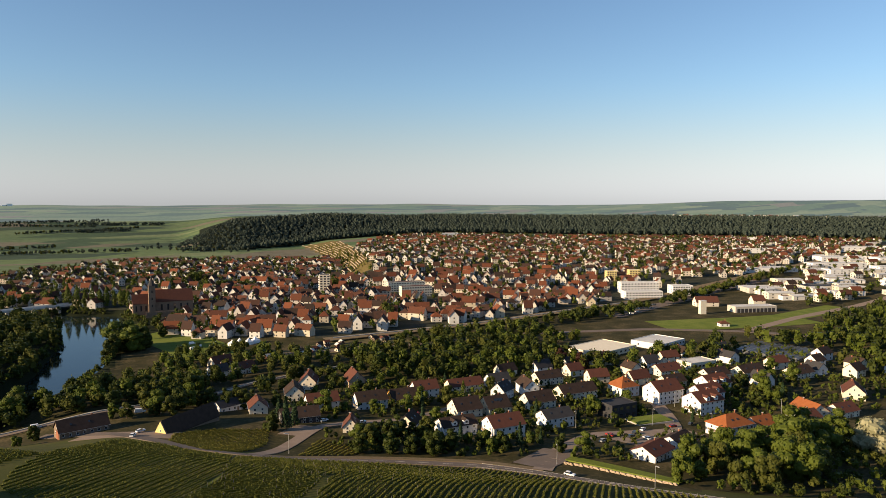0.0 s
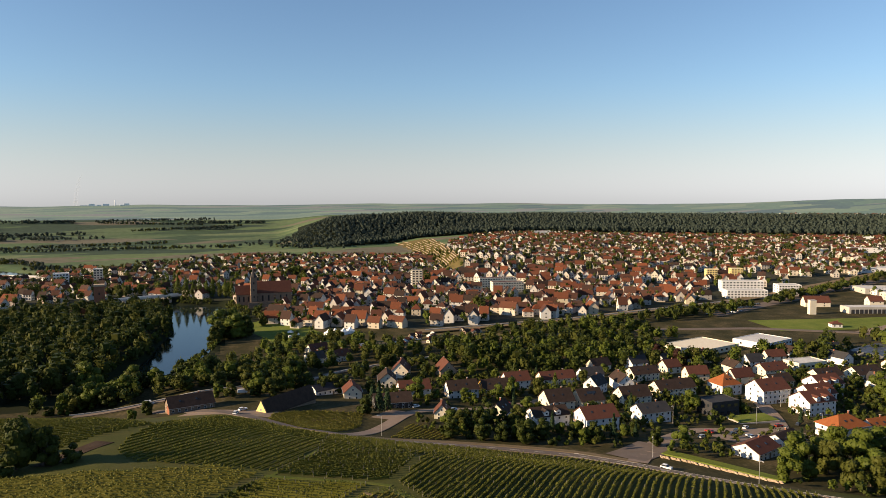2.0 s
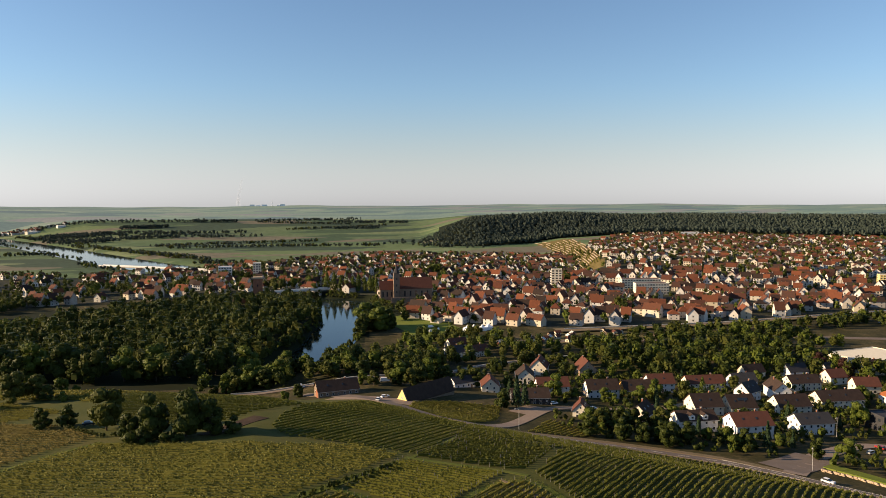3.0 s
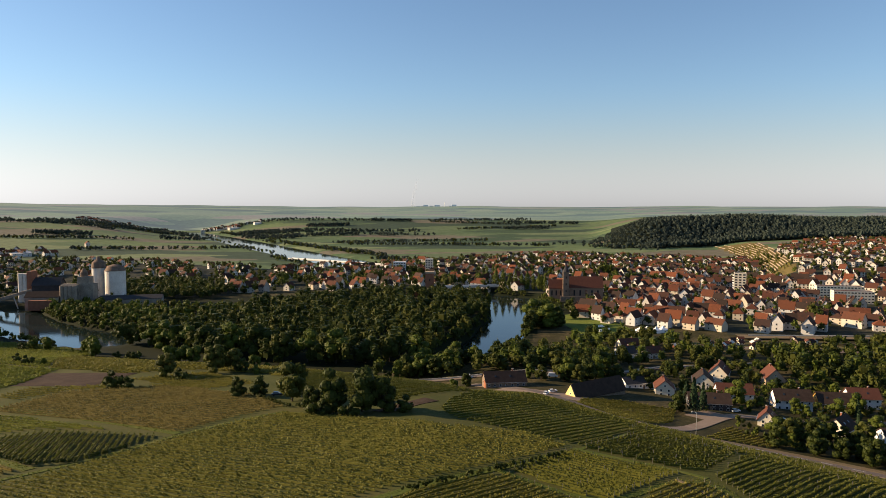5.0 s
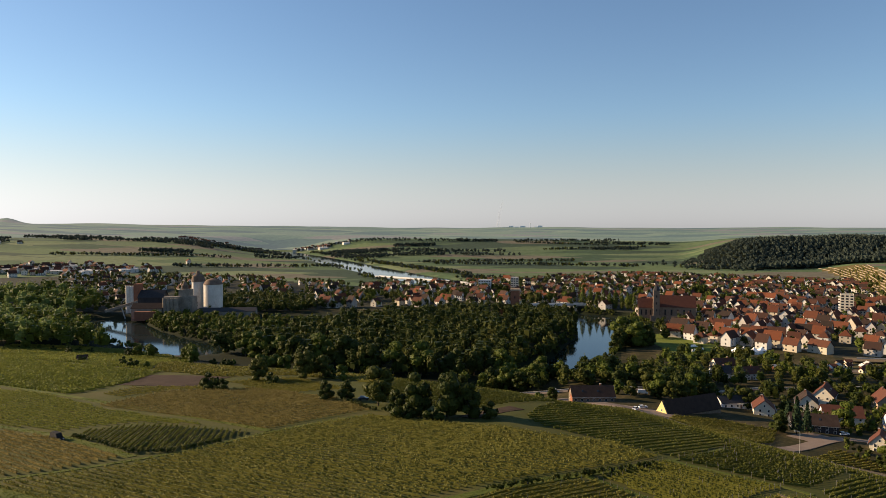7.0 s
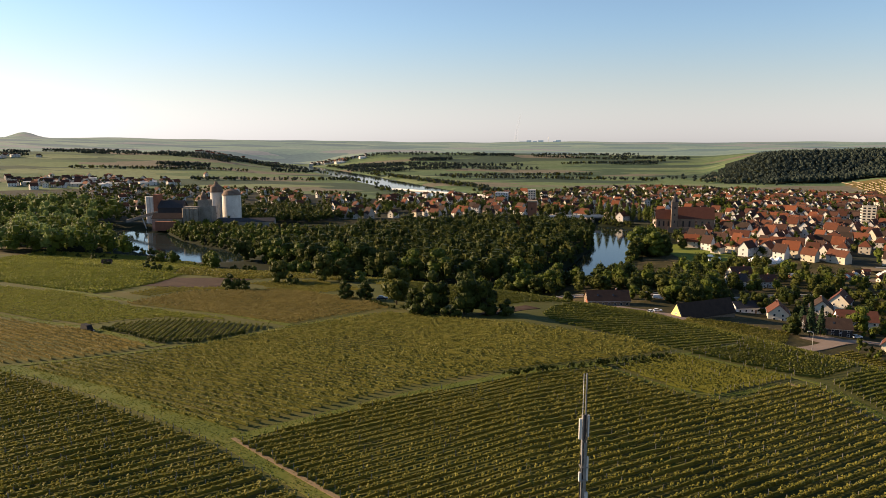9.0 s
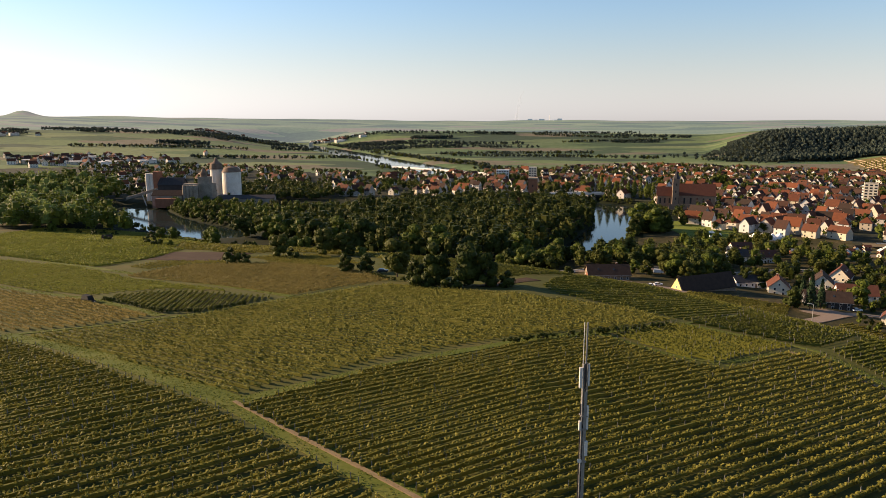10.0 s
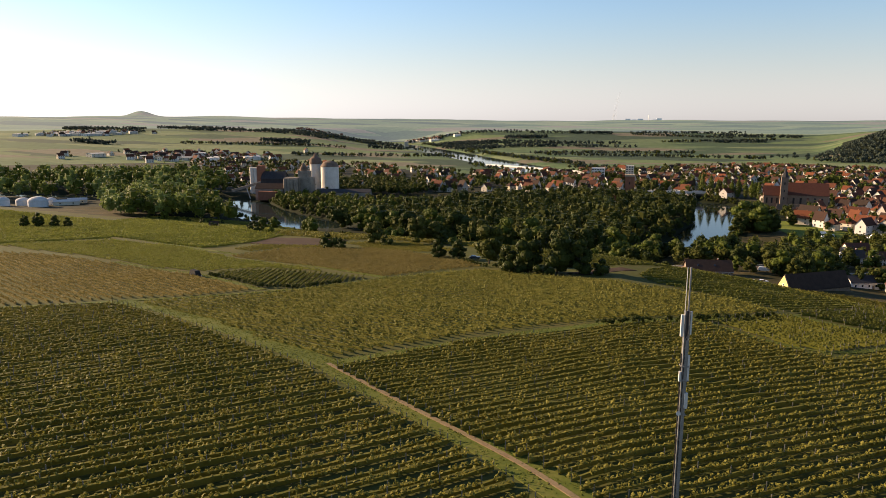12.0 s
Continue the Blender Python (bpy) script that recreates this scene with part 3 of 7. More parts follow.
def window(parent, x, y, z, facing, w=1.1, h=1.3, frame_mat=None, far=False):
    """A framed window that stands 3 cm proud of the wall; facing: degrees of its outward normal."""
    key = (w, h, far)
    if key not in PANES:
        fr = bmesh.new()
        t = 0.09
        for b in ((-w / 2, w / 2, -0.06, 0.05, -h / 2, -h / 2 + t), (-w / 2, w / 2, -0.06, 0.05, h / 2 - t, h / 2),
                  (-w / 2, -w / 2 + t, -0.06, 0.05, -h / 2 + t, h / 2 - t), (w / 2 - t, w / 2, -0.06, 0.05, -h / 2 + t, h / 2 - t), (-0.03, 0.03, -0.04, 0.04, -h / 2 + t, h / 2 - t)):
            box(fr, *b)
        me = bpy.data.meshes.new("frame")
        fr.to_mesh(me)
        me.materials.append(M_WHITE)
        pn = bmesh.new()
        box(pn, -w / 2 + t, w / 2 - t, -0.05, 0.02, -h / 2 + t, h / 2 - t) if not far else box(pn, -w / 2, w / 2, -0.05, 0.03, -h / 2, h / 2)
        me2 = bpy.data.meshes.new("pane")
        pn.to_mesh(me2)
        me2.materials.append(M_GLASS)
        PANES[key] = (me, me2)
        fr.free(), pn.free()
    me, me2 = PANES[key]
    if far:
        ob = mesh_part("window", me2, parent)
    else:
        ob = mesh_part("window", me, parent)
        mesh_part("pane", me2, ob)
    ob.matrix_basis = pose(x, y, z, 0, 0, facing + 90)
    return ob


def house(x, y, turn, L, W, H, R, wall, roof, label, storeys=2, hip=False, far=False, chimneys=1, z=None, dormers=0, solar=False, balcony=False, name="house", group="village houses", extras=True):
    ob = thing(name, x, y, turn, label, "house", group, z=z)
    if group == "village houses" and not far:
        L, W, H, R = L * 1.24, W * 1.18, H * 1.0, R * 1.02
    if hip:
        part("wall", box_bm(-L / 2, L / 2, -W / 2, W / 2, -3, H), wall, ob)
        part("roof", hip_roof(L, W, H, R), roof, ob)
    else:
        part("wall", gable_walls(L, W, H, R), wall, ob)
        part("roof", gable_roof(L, W, H, R), roof, ob)
    lift = H / storeys
    for s in range(storeys):
        zz = lift * (s + 0.55)
        n = 2 if far else max(2, int(L / 3.0))
        for i in range(n):
            xx = -L / 2 + L * (i + 0.5) / n
            window(ob, xx, -W / 2, zz, -90, far=far)
        for yy in ((-W / 5, W / 5) if not far else (0,)):
            window(ob, -L / 2, yy, zz, 180, far=far)
            if not far and yy > 0:
                window(ob, L / 2, yy, zz, 0)
    if not hip and not far:
        window(ob, -L / 2, 0, H + R * 0.35, 180, 0.9, 1.1, far=far)
    for c in range(chimneys):
        cx = L * (0.22 - 0.45 * c)
        ch = part("chimney", box_bm(cx - 0.35, cx + 0.35, 0.4, 1.0, H + R * 0.5, H + R + 0.9), M_BRICK, ob)
        if not far:
            part("chimney_cap", box_bm(cx - 0.45, cx + 0.45, 0.3, 1.1, H + R + 0.9, H + R + 1.02), M_CONCRETE, ch)
    for k in range(dormers):
        dx = L * ((k + 0.5) / dormers - 0.5) * 0.7
        dm = part("dormer", gable_walls_at(dx, -W * 0.28, H + R * 0.18, 2.4, W * 0.42, 1.5, 0.8), wall, ob)
        part("dormer_roof", gable_roof_at(dx, -W * 0.28, H + R * 0.18, 2.4, W * 0.42, 1.5, 0.8), roof, dm)
        window(ob, dx, -W * 0.49, H + R * 0.18 + 0.8, -90, 1.2, 1.0)
    if extras and not far:
        # skylights, gutter, door with step
        s = R / (W / 2)
        for k, fx in enumerate((-0.25, 0.12)):
            bm = bmesh.new()
            box(bm, -0.4, 0.4, -0.55, 0.55, -0.05, 0.10)
            sk = part("skylight", bm, M_GLASS, ob)
            if hip:
                sk.matrix_basis = pose(L * fx * 0.5, -W * 0.27, H + 0.15 + (R - 0.15) * 0.55 * 0.96, math.degrees(math.atan(R / (W / 2 + 0.5))))
            else:
                sk.matrix_basis = pose(L * fx, -W * 0.26, H + R - W * 0.26 * s + 0.32, math.degrees(math.atan(s)))
        gy = W / 2 + 0.5 + 0.08
        gz = H - 0.5 * s if not hip else H
        for side in (-1, 1):
            part("gutter", box_bm(-L / 2 - 0.4, L / 2 + 0.4, side * gy - 0.08, side * gy + 0.08, gz - 0.02, gz + 0.14), M_STEEL, ob)
        door = part("door", box_bm(-0.55, 0.55, -0.08, 0.05, 0, 2.1), M_WOOD, ob)
        door.matrix_basis = pose(L * 0.02, -W / 2, 0.15)
    if balcony:
        bal = part("balcony", box_bm(-L / 2 - 1.4, -L / 2 - 0.003, -W * 0.3, W * 0.3, lift - 0.1, lift + 0.08), M_CONCRETE, ob)
        part("railing", box_bm(-L / 2 - 1.4, -L / 2 - 1.34, -W * 0.3, W * 0.3, lift + 0.083, lift + 1.0), M_WOOD, bal)
    if solar:
        s = R / (W / 2)
        for i in range(5):
            pn = part("solar_panel", box_bm(-0.5, 0.5, -0.8, 0.8, 0, 0.05), M_GLASS, ob)
            pn.matrix_basis = pose(-L * 0.1 + i * 1.05, -W * 0.2, H + R - W * 0.2 * s + 0.36, math.degrees(math.atan(s)))
    return ob


def shift(bm, x, y, z, turn=0):
    bmesh.ops.transform(bm, matrix=pose(x, y, z, 0, 0, turn), verts=bm.verts)
    return bm


def gable_walls_at(x, y, z, L, W, H, R):
    return shift(gable_walls(W, L, H, R, 0.4), x, y, z, 90)


def gable_roof_at(x, y, z, L, W, H, R):
    return shift(gable_roof(W, L, H, R, 0.2, 0.14), x, y, z, 90)


# the village at the foot of the vineyards: x, y, turn, length, width, eaves, roof rise
house(165, 203, -8, 13.5, 10.5, 6.2, 4.0, M_WALL_WHITE, M_ROOF_RED, "white two-storey house with red tiled gable roof", chimneys=2, balcony=True)
house(151, 214, -8, 14, 9, 5.2, 3.0, M_WALL_WHITE, M_ROOF_BROWN, "white house with brown roof and two dormer gables", dormers=2)
house(196, 208, -8, 13, 9, 5.6, 3.2, M_WALL_WHITE, M_ROOF_GREY, "white house with dark grey slate roof")
house(176, 243, -8, 12, 11, 4.6, 5.0, M_WALL_CREAM, M_ROOF_BROWN, "cream house with steep brown tiled roof")
house(190, 240, -8, 11, 11, 4.6, 5.0, M_WALL_CREAM, M_ROOF_BROWN, "cream terraced house with brown tiled roof", solar=True)
house(128, 285, -10, 14, 9, 4.8, 4.0, M_WALL_WHITE, M_ROOF_RED, "white farmhouse with red-brown tiled roof")
house(148, 277, -10, 14, 9, 5.2, 4.2, M_WALL_WHITE, M_ROOF_BROWN, "white house with brown tiled roof", balcony=True)
house(164, 275, -10, 13, 10, 5.2, 4.2, M_WALL_ORANGE, M_ROOF_BROWN, "ochre house with brown tiled roof and garages")
house(182, 285, -10, 12, 9, 5.4, 4.2, M_WALL_WHITE, M_ROOF_RED, "white house with red tiled roof beside tall tree")
house(205, 284, -10, 18, 9, 4.2, 3.6, M_WALL_CREAM, M_ROOF_RED, "long low house with red tiled roof")
house(126, 312, 70, 12, 9, 4.8, 4.5, M_WALL_CREAM, M_ROOF_BROWN, "cream farmhouse with brown tiled roof")
house(142, 332, 60, 12, 9, 5.0, 5.2, M_WALL_CREAM, M_ROOF_RED, "old farmhouse with steep red tiled gable")
house(163, 322, 75, 13, 9, 5.4, 5.4, M_STONE, M_ROOF_RED, "tall stone barn with red tiled roof")
house(108, 262, -12, 15, 10, 3.6, 3.4, M_DARK, M_ROOF_BROWN, "low dark barn with brown roof by the lane")
house(100, 288, 75, 10, 8, 4.0, 4.0, M_WALL_CREAM, M_ROOF_RED, "small cottage with red tiled roof")
house(140, 230, 40, 9, 8, 3.6, 4.2, M_WALL_CREAM, M_ROOF_BROWN, "small house with steep brown roof among shrubs")
house(118, 236, 60, 7, 6, 3.4, 3.8, M_WALL_CREAM, M_ROOF_RED, "small garden house with pointed red roof")
house(272, 215, -8, 15, 12, 8.0, 4.6, M_WALL_WHITE, M_ROOF_RED, "tall white house with red tiled roof", storeys=3, chimneys=2)
house(266, 234, -8, 11, 11, 6.0, 5.4, M_WALL_WHITE, M_ROOF_ORANGE, "white house with bright orange hipped roof", hip=True)
house(272, 193, -8, 14, 12, 7.6, 4.2, M_WALL_WHITE, M_ROOF_RED, "tall white house with red tiled roof and dormers", storeys=3, dormers=2, balcony=True)
house(306, 212, -8, 14, 12, 7.2, 4.2, M_WALL_WHITE, M_ROOF_RED, "white apartment house with red tiled roof", storeys=3, dormers=2)
house(288, 203, -8, 14, 11, 6.6, 4.2, M_WALL_WHITE, M_ROOF_RED, "white house with red tiled roof and dormers", dormers=2)
house(246, 162, -8, 15, 11, 5.8, 4.6, M_WALL_WHITE, M_ROOF_ORANGE, "white house with orange tiled half-hipped roof and terrace", hip=True, balcony=True)
house(260, 158, -8, 10, 8, 5.0, 3.4, M_WALL_WHITE, M_ROOF_ORANGE, "white side wing with orange tiled roof")
house(189, 153, 10, 12.5, 10, 3.4, 2.8, M_WALL_WHITE, M_ROOF_RED, "white wine tavern with broad red-brown tiled roof")
house(206, 156, 10, 11, 10, 4.0, 3.0, M_WALL_WHITE, M_ROOF_BROWN, "side wing with brown tiled roof")
house(242, 243, -8, 20, 10, 4.6, 4.0, M_WALL_CREAM, M_ROOF_BROWN, "long cream house with dark brown roof", chimneys=2)
house(212, 262, 20, 9, 8, 5.4, 4.4, M_WALL_WHITE, M_ROOF_GREY, "white house with grey roof and bright gable")
house(228, 262, 70, 13, 8, 5.6, 4.0, M_WALL_WHITE, M_ROOF_BROWN, "white house with steep bright gable")
house(215, 240, -8, 14, 10, 4.2, 4.6, M_WALL_CREAM, M_ROOF_BROWN, "cream house with broad brown roof")
house(250, 272, -8, 15, 9, 4.6, 3.6, M_WALL_CREAM, M_ROOF_BROWN, "cream house with dark brown roof")
house(300, 232, -8, 13, 9, 3.6, 3.6, M_WALL_CREAM, M_ROOF_BROWN, "bungalow with dark brown tiled roof")
house(318, 250, -8, 15, 10, 3.8, 3.6, M_WALL_CREAM, M_ROOF_RED, "house with dark red roof")
house(330, 228, -8, 15, 10, 4.0, 3.8, M_WALL_CREAM, M_ROOF_BROWN, "house with dark brown roof")
house(352, 222, -8, 16, 10, 4.0, 3.8, M_WALL_CREAM, M_ROOF_BROWN, "house with dark brown roof behind trees")
house(372, 205, -8, 14, 10, 4.0, 3.8, M_WALL_CREAM, M_ROOF_BROWN, "house with dark brown roof among trees")
house(292, 158, -8, 13, 9, 3.4, 3.2, M_WALL_WHITE, M_ROOF_RED, "low house with red tiled roof between trees")
house(306, 163, 70, 13, 10, 4.0, 4.0, M_WALL_CREAM, M_ROOF_ORANGE, "house with orange-red tiled roof between trees")
house(318, 155, -8, 12, 9, 3.6, 3.6, M_WALL_CREAM, M_ROOF_RED, "low house with red roof")
house(355, 168, 30, 13, 10, 4.5, 5.0, M_WALL_CREAM, M_ROOF_RED, "house with steep red roof behind blossoming tree")
house(111, 384, 15, 11, 8, 3.6, 4.0, M_WALL_WHITE, M_ROOF_GREY, "white gabled garden house by the allotments")
house(125, 384, 15, 12, 8, 4.0, 3.6, M_WALL_WHITE, M_ROOF_RED, "white house with red roof by the allotments")
house(118, 402, 15, 12, 9, 5.0, 4.0, M_WALL_CREAM, M_ROOF_RED, "house with red roof near the showground")
# further houses of the village, between gardens
r_v = np.random.default_rng(51)
spots = [(o.matrix_basis.translation.x, o.matrix_basis.translation.y) for o in scene.objects if o.name.startswith("house") and o.parent is None] + [(233, 208), (236, 193), (345, 250), (398, 240), (412, 252), (426, 240), (440, 254), (412, 232), (430, 262)]
more = 0
for _ in range(900):
    x, y = r_v.uniform(185, 430), r_v.uniform(150, 300)
    if more >= 38 or not (y > 330 - 0.45 * (x - 60) and y < 315 - 0.25 * (x - 200) and y > 120):
        continue
    if any((x - a) ** 2 + (y - b) ** 2 < 270 for a, b in spots) or min(float(line_distance(np.float64(x), np.float64(y), q)) for q in (SIDE, LANE)) < 9:
        continue
    spots.append((x, y))
    more += 1
    k = int(r_v.integers(4))
    house(x, y, -8 + (90 if r_v.random() < 0.3 else 0) + r_v.normal(0, 4), r_v.uniform(11, 15), r_v.uniform(8.5, 10), r_v.uniform(3.8, 5.6), r_v.uniform(3.4, 4.4), (M_WALL_WHITE, M_WALL_CREAM, M_WALL_CREAM, M_WALL_WHITE)[k],
          (M_ROOF_BROWN, M_ROOF_BROWN, M_ROOF_RED, M_ROOF_GREY)[k], ("white house with dark brown tiled roof", "cream house with dark brown tiled roof", "cream house with dull red tiled roof", "white house with dark grey roof")[k], far=True)


# ---- landmarks ----
def at(az, d):
    return -d * math.sin(radians(az)), d * math.cos(radians(az))


def church():
    x, y = 127, 628
    ob = thing("church", x, y, -6, "old sandstone church with steep dark red roof and slender tower", "church", z=4, plan=True)
    part("nave", shift(gable_walls(34, 15, 11, 9), 16, 6, 0), M_CHURCH, ob)
    part("nave_roof", shift(gable_roof(34, 15, 11, 9), 16, 6, 0), M_ROOF_RED, ob)
    part("chancel", shift(gable_walls(13, 10, 10, 7), -8, 6, 0), M_CHURCH, ob)
    part("chancel_roof", shift(gable_roof(13, 10, 10, 7), -8, 6, 0), M_ROOF_RED, ob)
    tower = part("tower", box_bm(-2.6, 2.6, -4.8, 0.4, -2, 25), M_CHURCH, ob)
    sp = bmesh.new()
    cyl(sp, 0, -2.2, 25, 29, 3.4, 1.2, 8)
    cyl(sp, 0, -2.2, 29, 34, 1.2, 0.06, 8)
    part("spire", sp, M_ROOF_GREY, tower)
    for z in (8, 14, 20):
        window(ob, 0, -4.8, z, -90, 0.9, 2.0, far=True)
        window(ob, -2.6, -2.2, z, 180, 0.9, 2.0, far=True)
    for i in range(6):
        window(ob, 2.5 + i * 5.2, -1.5, 6, -90, 1.5, 5.0, far=True)
    for i in range(3):
        window(ob, -14.5, 3 + i * 3, 5.5, 180, 1.2, 4.5, far=True)
        window(ob, -12 + i * 3.8, 1.0, 5.5, -90, 1.2, 4.5, far=True)
    wall = part("churchyard_wall", box_bm(-6, 40, -16, -15.2, -3, 4.5), M_CHURCH, ob)
    return ob


church()


def slab_block(name, x, y, turn, L, W, H, storeys, bays, wall, label, cat="building", z=None, group="", cap=None, side_wins=2, plan=False):
    """A flat-roofed building with rows of windows, a parapet and a roof sheet."""
    ob = thing(name, x, y, turn, label, cat, group, z=z, plan=plan)
    part("wall", box_bm(-L / 2, L / 2, -W / 2, W / 2, -3, H), wall, ob)
    part("roof", box_bm(-L / 2 + 0.36, L / 2 - 0.36, -W / 2 + 0.36, W / 2 - 0.36, H + 0.004, H + 0.25), cap or M_FLAT, ob)
    rim = bmesh.new()
    for b in ((-L / 2, L / 2, -W / 2, -W / 2 + 0.35), (-L / 2, L / 2, W / 2 - 0.35, W / 2), (-L / 2, -L / 2 + 0.35, -W / 2 + 0.353, W / 2 - 0.353), (L / 2 - 0.35, L / 2, -W / 2 + 0.353, W / 2 - 0.353)):
        box(rim, *b, H + 0.004, H + 0.6)
    part("parapet", rim, wall, ob)
    for s in range(storeys):
        zz = H * (s + 0.55) / storeys
        for i in range(bays):
            window(ob, -L / 2 + L * (i + 0.5) / bays, -W / 2, zz, -90, round(min(2.2, L / bays * 0.6), 1), 1.4, far=True)
        for i in range(side_wins):
            window(ob, -L / 2, -W / 2 + W * (i + 0.5) / side_wins, zz, 180, 1.4, 1.4, far=True)
    return ob


tb = slab_block("tower_block", 311, 684, -22, 11, 11, 18, 7, 3, M_WALL_CREAM, "cream seven-storey tower block with balconies", "tower block", cap=M_DARK, side_wins=3, plan=True)
for s in range(1, 7):
    part("balcony", box_bm(-6.7, -5.502, -3.2, 3.2, s * 2.57 - 0.1, s * 2.57 + 0.8), M_WHITE, tb)
slab_block("tower_block", *at(-4.4 + 4.0, 856), -2, 9, 12, 19, 7, 3, M_WALL_CREAM, "cream seven-storey tower block above trees", "tower block", plan=True)
slab_block("tower_block", *at(2.0, 866), -2, 15, 12, 15, 5, 5, M_WALL_WHITE, "white five-storey apartment block", "tower block", plan=True)
slab_block("apartment_block", 372, 600, -14, 40, 12, 13, 4, 12, M_WALL_CREAM, "long four-storey apartment block with red roof", "apartment block", cap=M_ROOF_RED)
slab_block("apartment_block", 384, 640, -14, 50, 11, 12, 4, 14, M_WALL_CREAM, "long apartment row with red roof", "apartment block", cap=M_ROOF_RED)
# white offices by the railway
slab_block("office_building", 548, 462, -30, 46, 20, 9, 3, 12, M_WALL_WHITE, "white stepped office building by the railway", "office building")
slab_block("office_building", 578, 492, -30, 50, 16, 13, 4, 12, M_WALL_WHITE, "white four-storey office building", "office building")
slab_block("office_building", 598, 455, -30, 26, 18, 12, 4, 8, M_WALL_WHITE, "pale blue-grey office building with long windows", "office building")
slab_block("apartment_block", 617, 566, -30, 14, 12, 14, 5, 4, M_WALL_YELLOW, "yellow five-storey apartment block", "apartment block")
slab_block("apartment_block", 640, 552, -30, 16, 12, 15, 5, 4, M_WALL_YELLOW, "yellow apartment block with flat roof", "apartment block")
# market halls with pale roofs
slab_block("market_hall", 332, 311, 7, 48, 33, 4, 1, 8, M_WALL_CREAM, "large low hall with cream sheet roof", "hall", cap=M_WALL_CREAM)
slab_block("market_hall", 378, 304, 9, 37, 28, 4.4, 1, 8, M_WALL_WHITE, "white hall with grey flat roof", "hall")
# fire station with its drill tower
fs = slab_block("fire_station", 562, 353, -25, 48, 16, 6, 1, 2, M_CONCRETE, "low fire station with row of dark garage doors", "fire station", cap=M_FLAT, side_wins=1)
for i in range(10):
    part("garage_door", box_bm(-22 + i * 4.5, -18.6 + i * 4.5, -8.12, -8.0, 0, 4.2), M_DARK, fs)
dt = thing("drill_tower", 514, 368, -25, "slim cream drill tower beside the fire station", "tower")
part("shaft", box_bm(-3.2, 3.2, -2.4, 2.4, -1, 14), M_WALL_CREAM, dt)
part("roof", box_bm(-3.4, 3.4, -2.6, 2.6, 14.004, 14.4), M_FLAT, dt)
house(476, 322, -30, 9, 7, 3.2, 2.4, M_WALL_WHITE, M_ROOF_RED, "small white hut with red roof on the green", storeys=1, far=True, hip=True)
house(556, 395, -30, 26, 12, 5, 6, M_WALL_CREAM, M_ROOF_RED, "old railway shed with red roof", far=True)
house(600, 372, -30, 14, 12, 6, 5, M_WALL_CREAM, M_ROOF_RED, "villa with red roof near the sports field", far=True)
# glasshouses
gh = thing("greenhouse", 421, 246, 8, "large greenhouse with grey-blue glazed ridges", "greenhouse")
for i in range(10):
    bm = shift(gable_walls(46, 5.0, 2.2, 0.9, 1.0), 0, -22.5 + 5.0 * i, 0)
    part("glass_bay", bm, M_GREENHOUSE, gh)
# industrial sheds on the right, each from position, turn, length, width and height
for x, y, t, L, W, H, wall, cap, lab in (
        (820, 503, -32, 95, 34, 8, M_WALL_WHITE, M_FLAT, "long white market hall with pale roof"),
        (690, 415, -30, 70, 34, 7, M_CONCRETE, M_FLAT, "grey industrial shed with sheet roof"),
        (740, 385, -30, 60, 24, 7, M_CONCRETE, M_DARK, "grey shed with dark flat roof"),
        (660, 372, -30, 34, 14, 6, M_WALL_WHITE, M_ROOF_RED, "white workshop with red flat roof"),
        (720, 352, -28, 40, 16, 7, M_WALL_WHITE, M_FLAT, "white workshop with flat roof"),
        (800, 400, -30, 40, 20, 8, M_WALL_WHITE, M_FLAT, "white flat-roofed industrial warehouse"),
        (880, 425, -30, 80, 24, 9, M_WALL_WHITE, M_FLAT, "long white flat-roofed warehouse"),
        (930, 470, -30, 90, 26, 10, M_WALL_WHITE, M_FLAT, "long white factory building"),
        (960, 400, -30, 100, 26, 9, M_WALL_WHITE, M_FLAT, "long white factory shed"),
        (1010, 505, -32, 80, 30, 11, M_WALL_WHITE, M_FLAT, "white factory block with flat roof"),
        (1060, 450, -30, 90, 30, 10, M_WALL_WHITE, M_FLAT, "white flat-roofed factory block"),
        (1090, 610, -36, 80, 24, 12, M_WALL_WHITE, M_FLAT, "white apartment rows on the edge of town"),
        (1030, 650, -36, 70, 22, 12, M_WALL_WHITE, M_FLAT, "white rows of apartment houses"),
        (960, 700, -36, 50, 22, 10, M_WALL_WHITE, M_FLAT, "white flat-roofed school building"),
        (1180, 560, -34, 90, 30, 11, M_WALL_WHITE, M_FLAT, "white factory building at the edge of town"),
        (1130, 400, -30, 80, 30, 10, M_WALL_CREAM, M_FLAT, "cream warehouse with pale roof"),
        (1200, 470, -30, 90, 34, 10, M_WALL_WHITE, M_FLAT, "white flat-roofed industrial warehouse"),
        (830, 345, -28, 60, 24, 8, M_WALL_WHITE, M_FLAT, "white flat-roofed industrial shed"),
        (765, 318, -28, 44, 22, 7, M_CONCRETE, M_FLAT, "grey flat-roofed shed beside trees"),
        (1240, 800, -40, 50, 24, 12, M_WALL_WHITE, M_FLAT, "white flat-roofed school hall"),
        (797, 1160, -20, 44, 16, 15, M_WALL_WHITE, M_FLAT, "white apartment blocks on the ridge"),
        (850, 1130, -20, 40, 16, 11, M_WALL_WHITE, M_FLAT, "white apartment blocks on the ridge")):
    slab_block("warehouse", x, y, t, L, W, H * 0.72, 2 if H > 8 else 1, int(L / 11), wall, lab, "warehouse", group="industrial buildings", cap=cap)


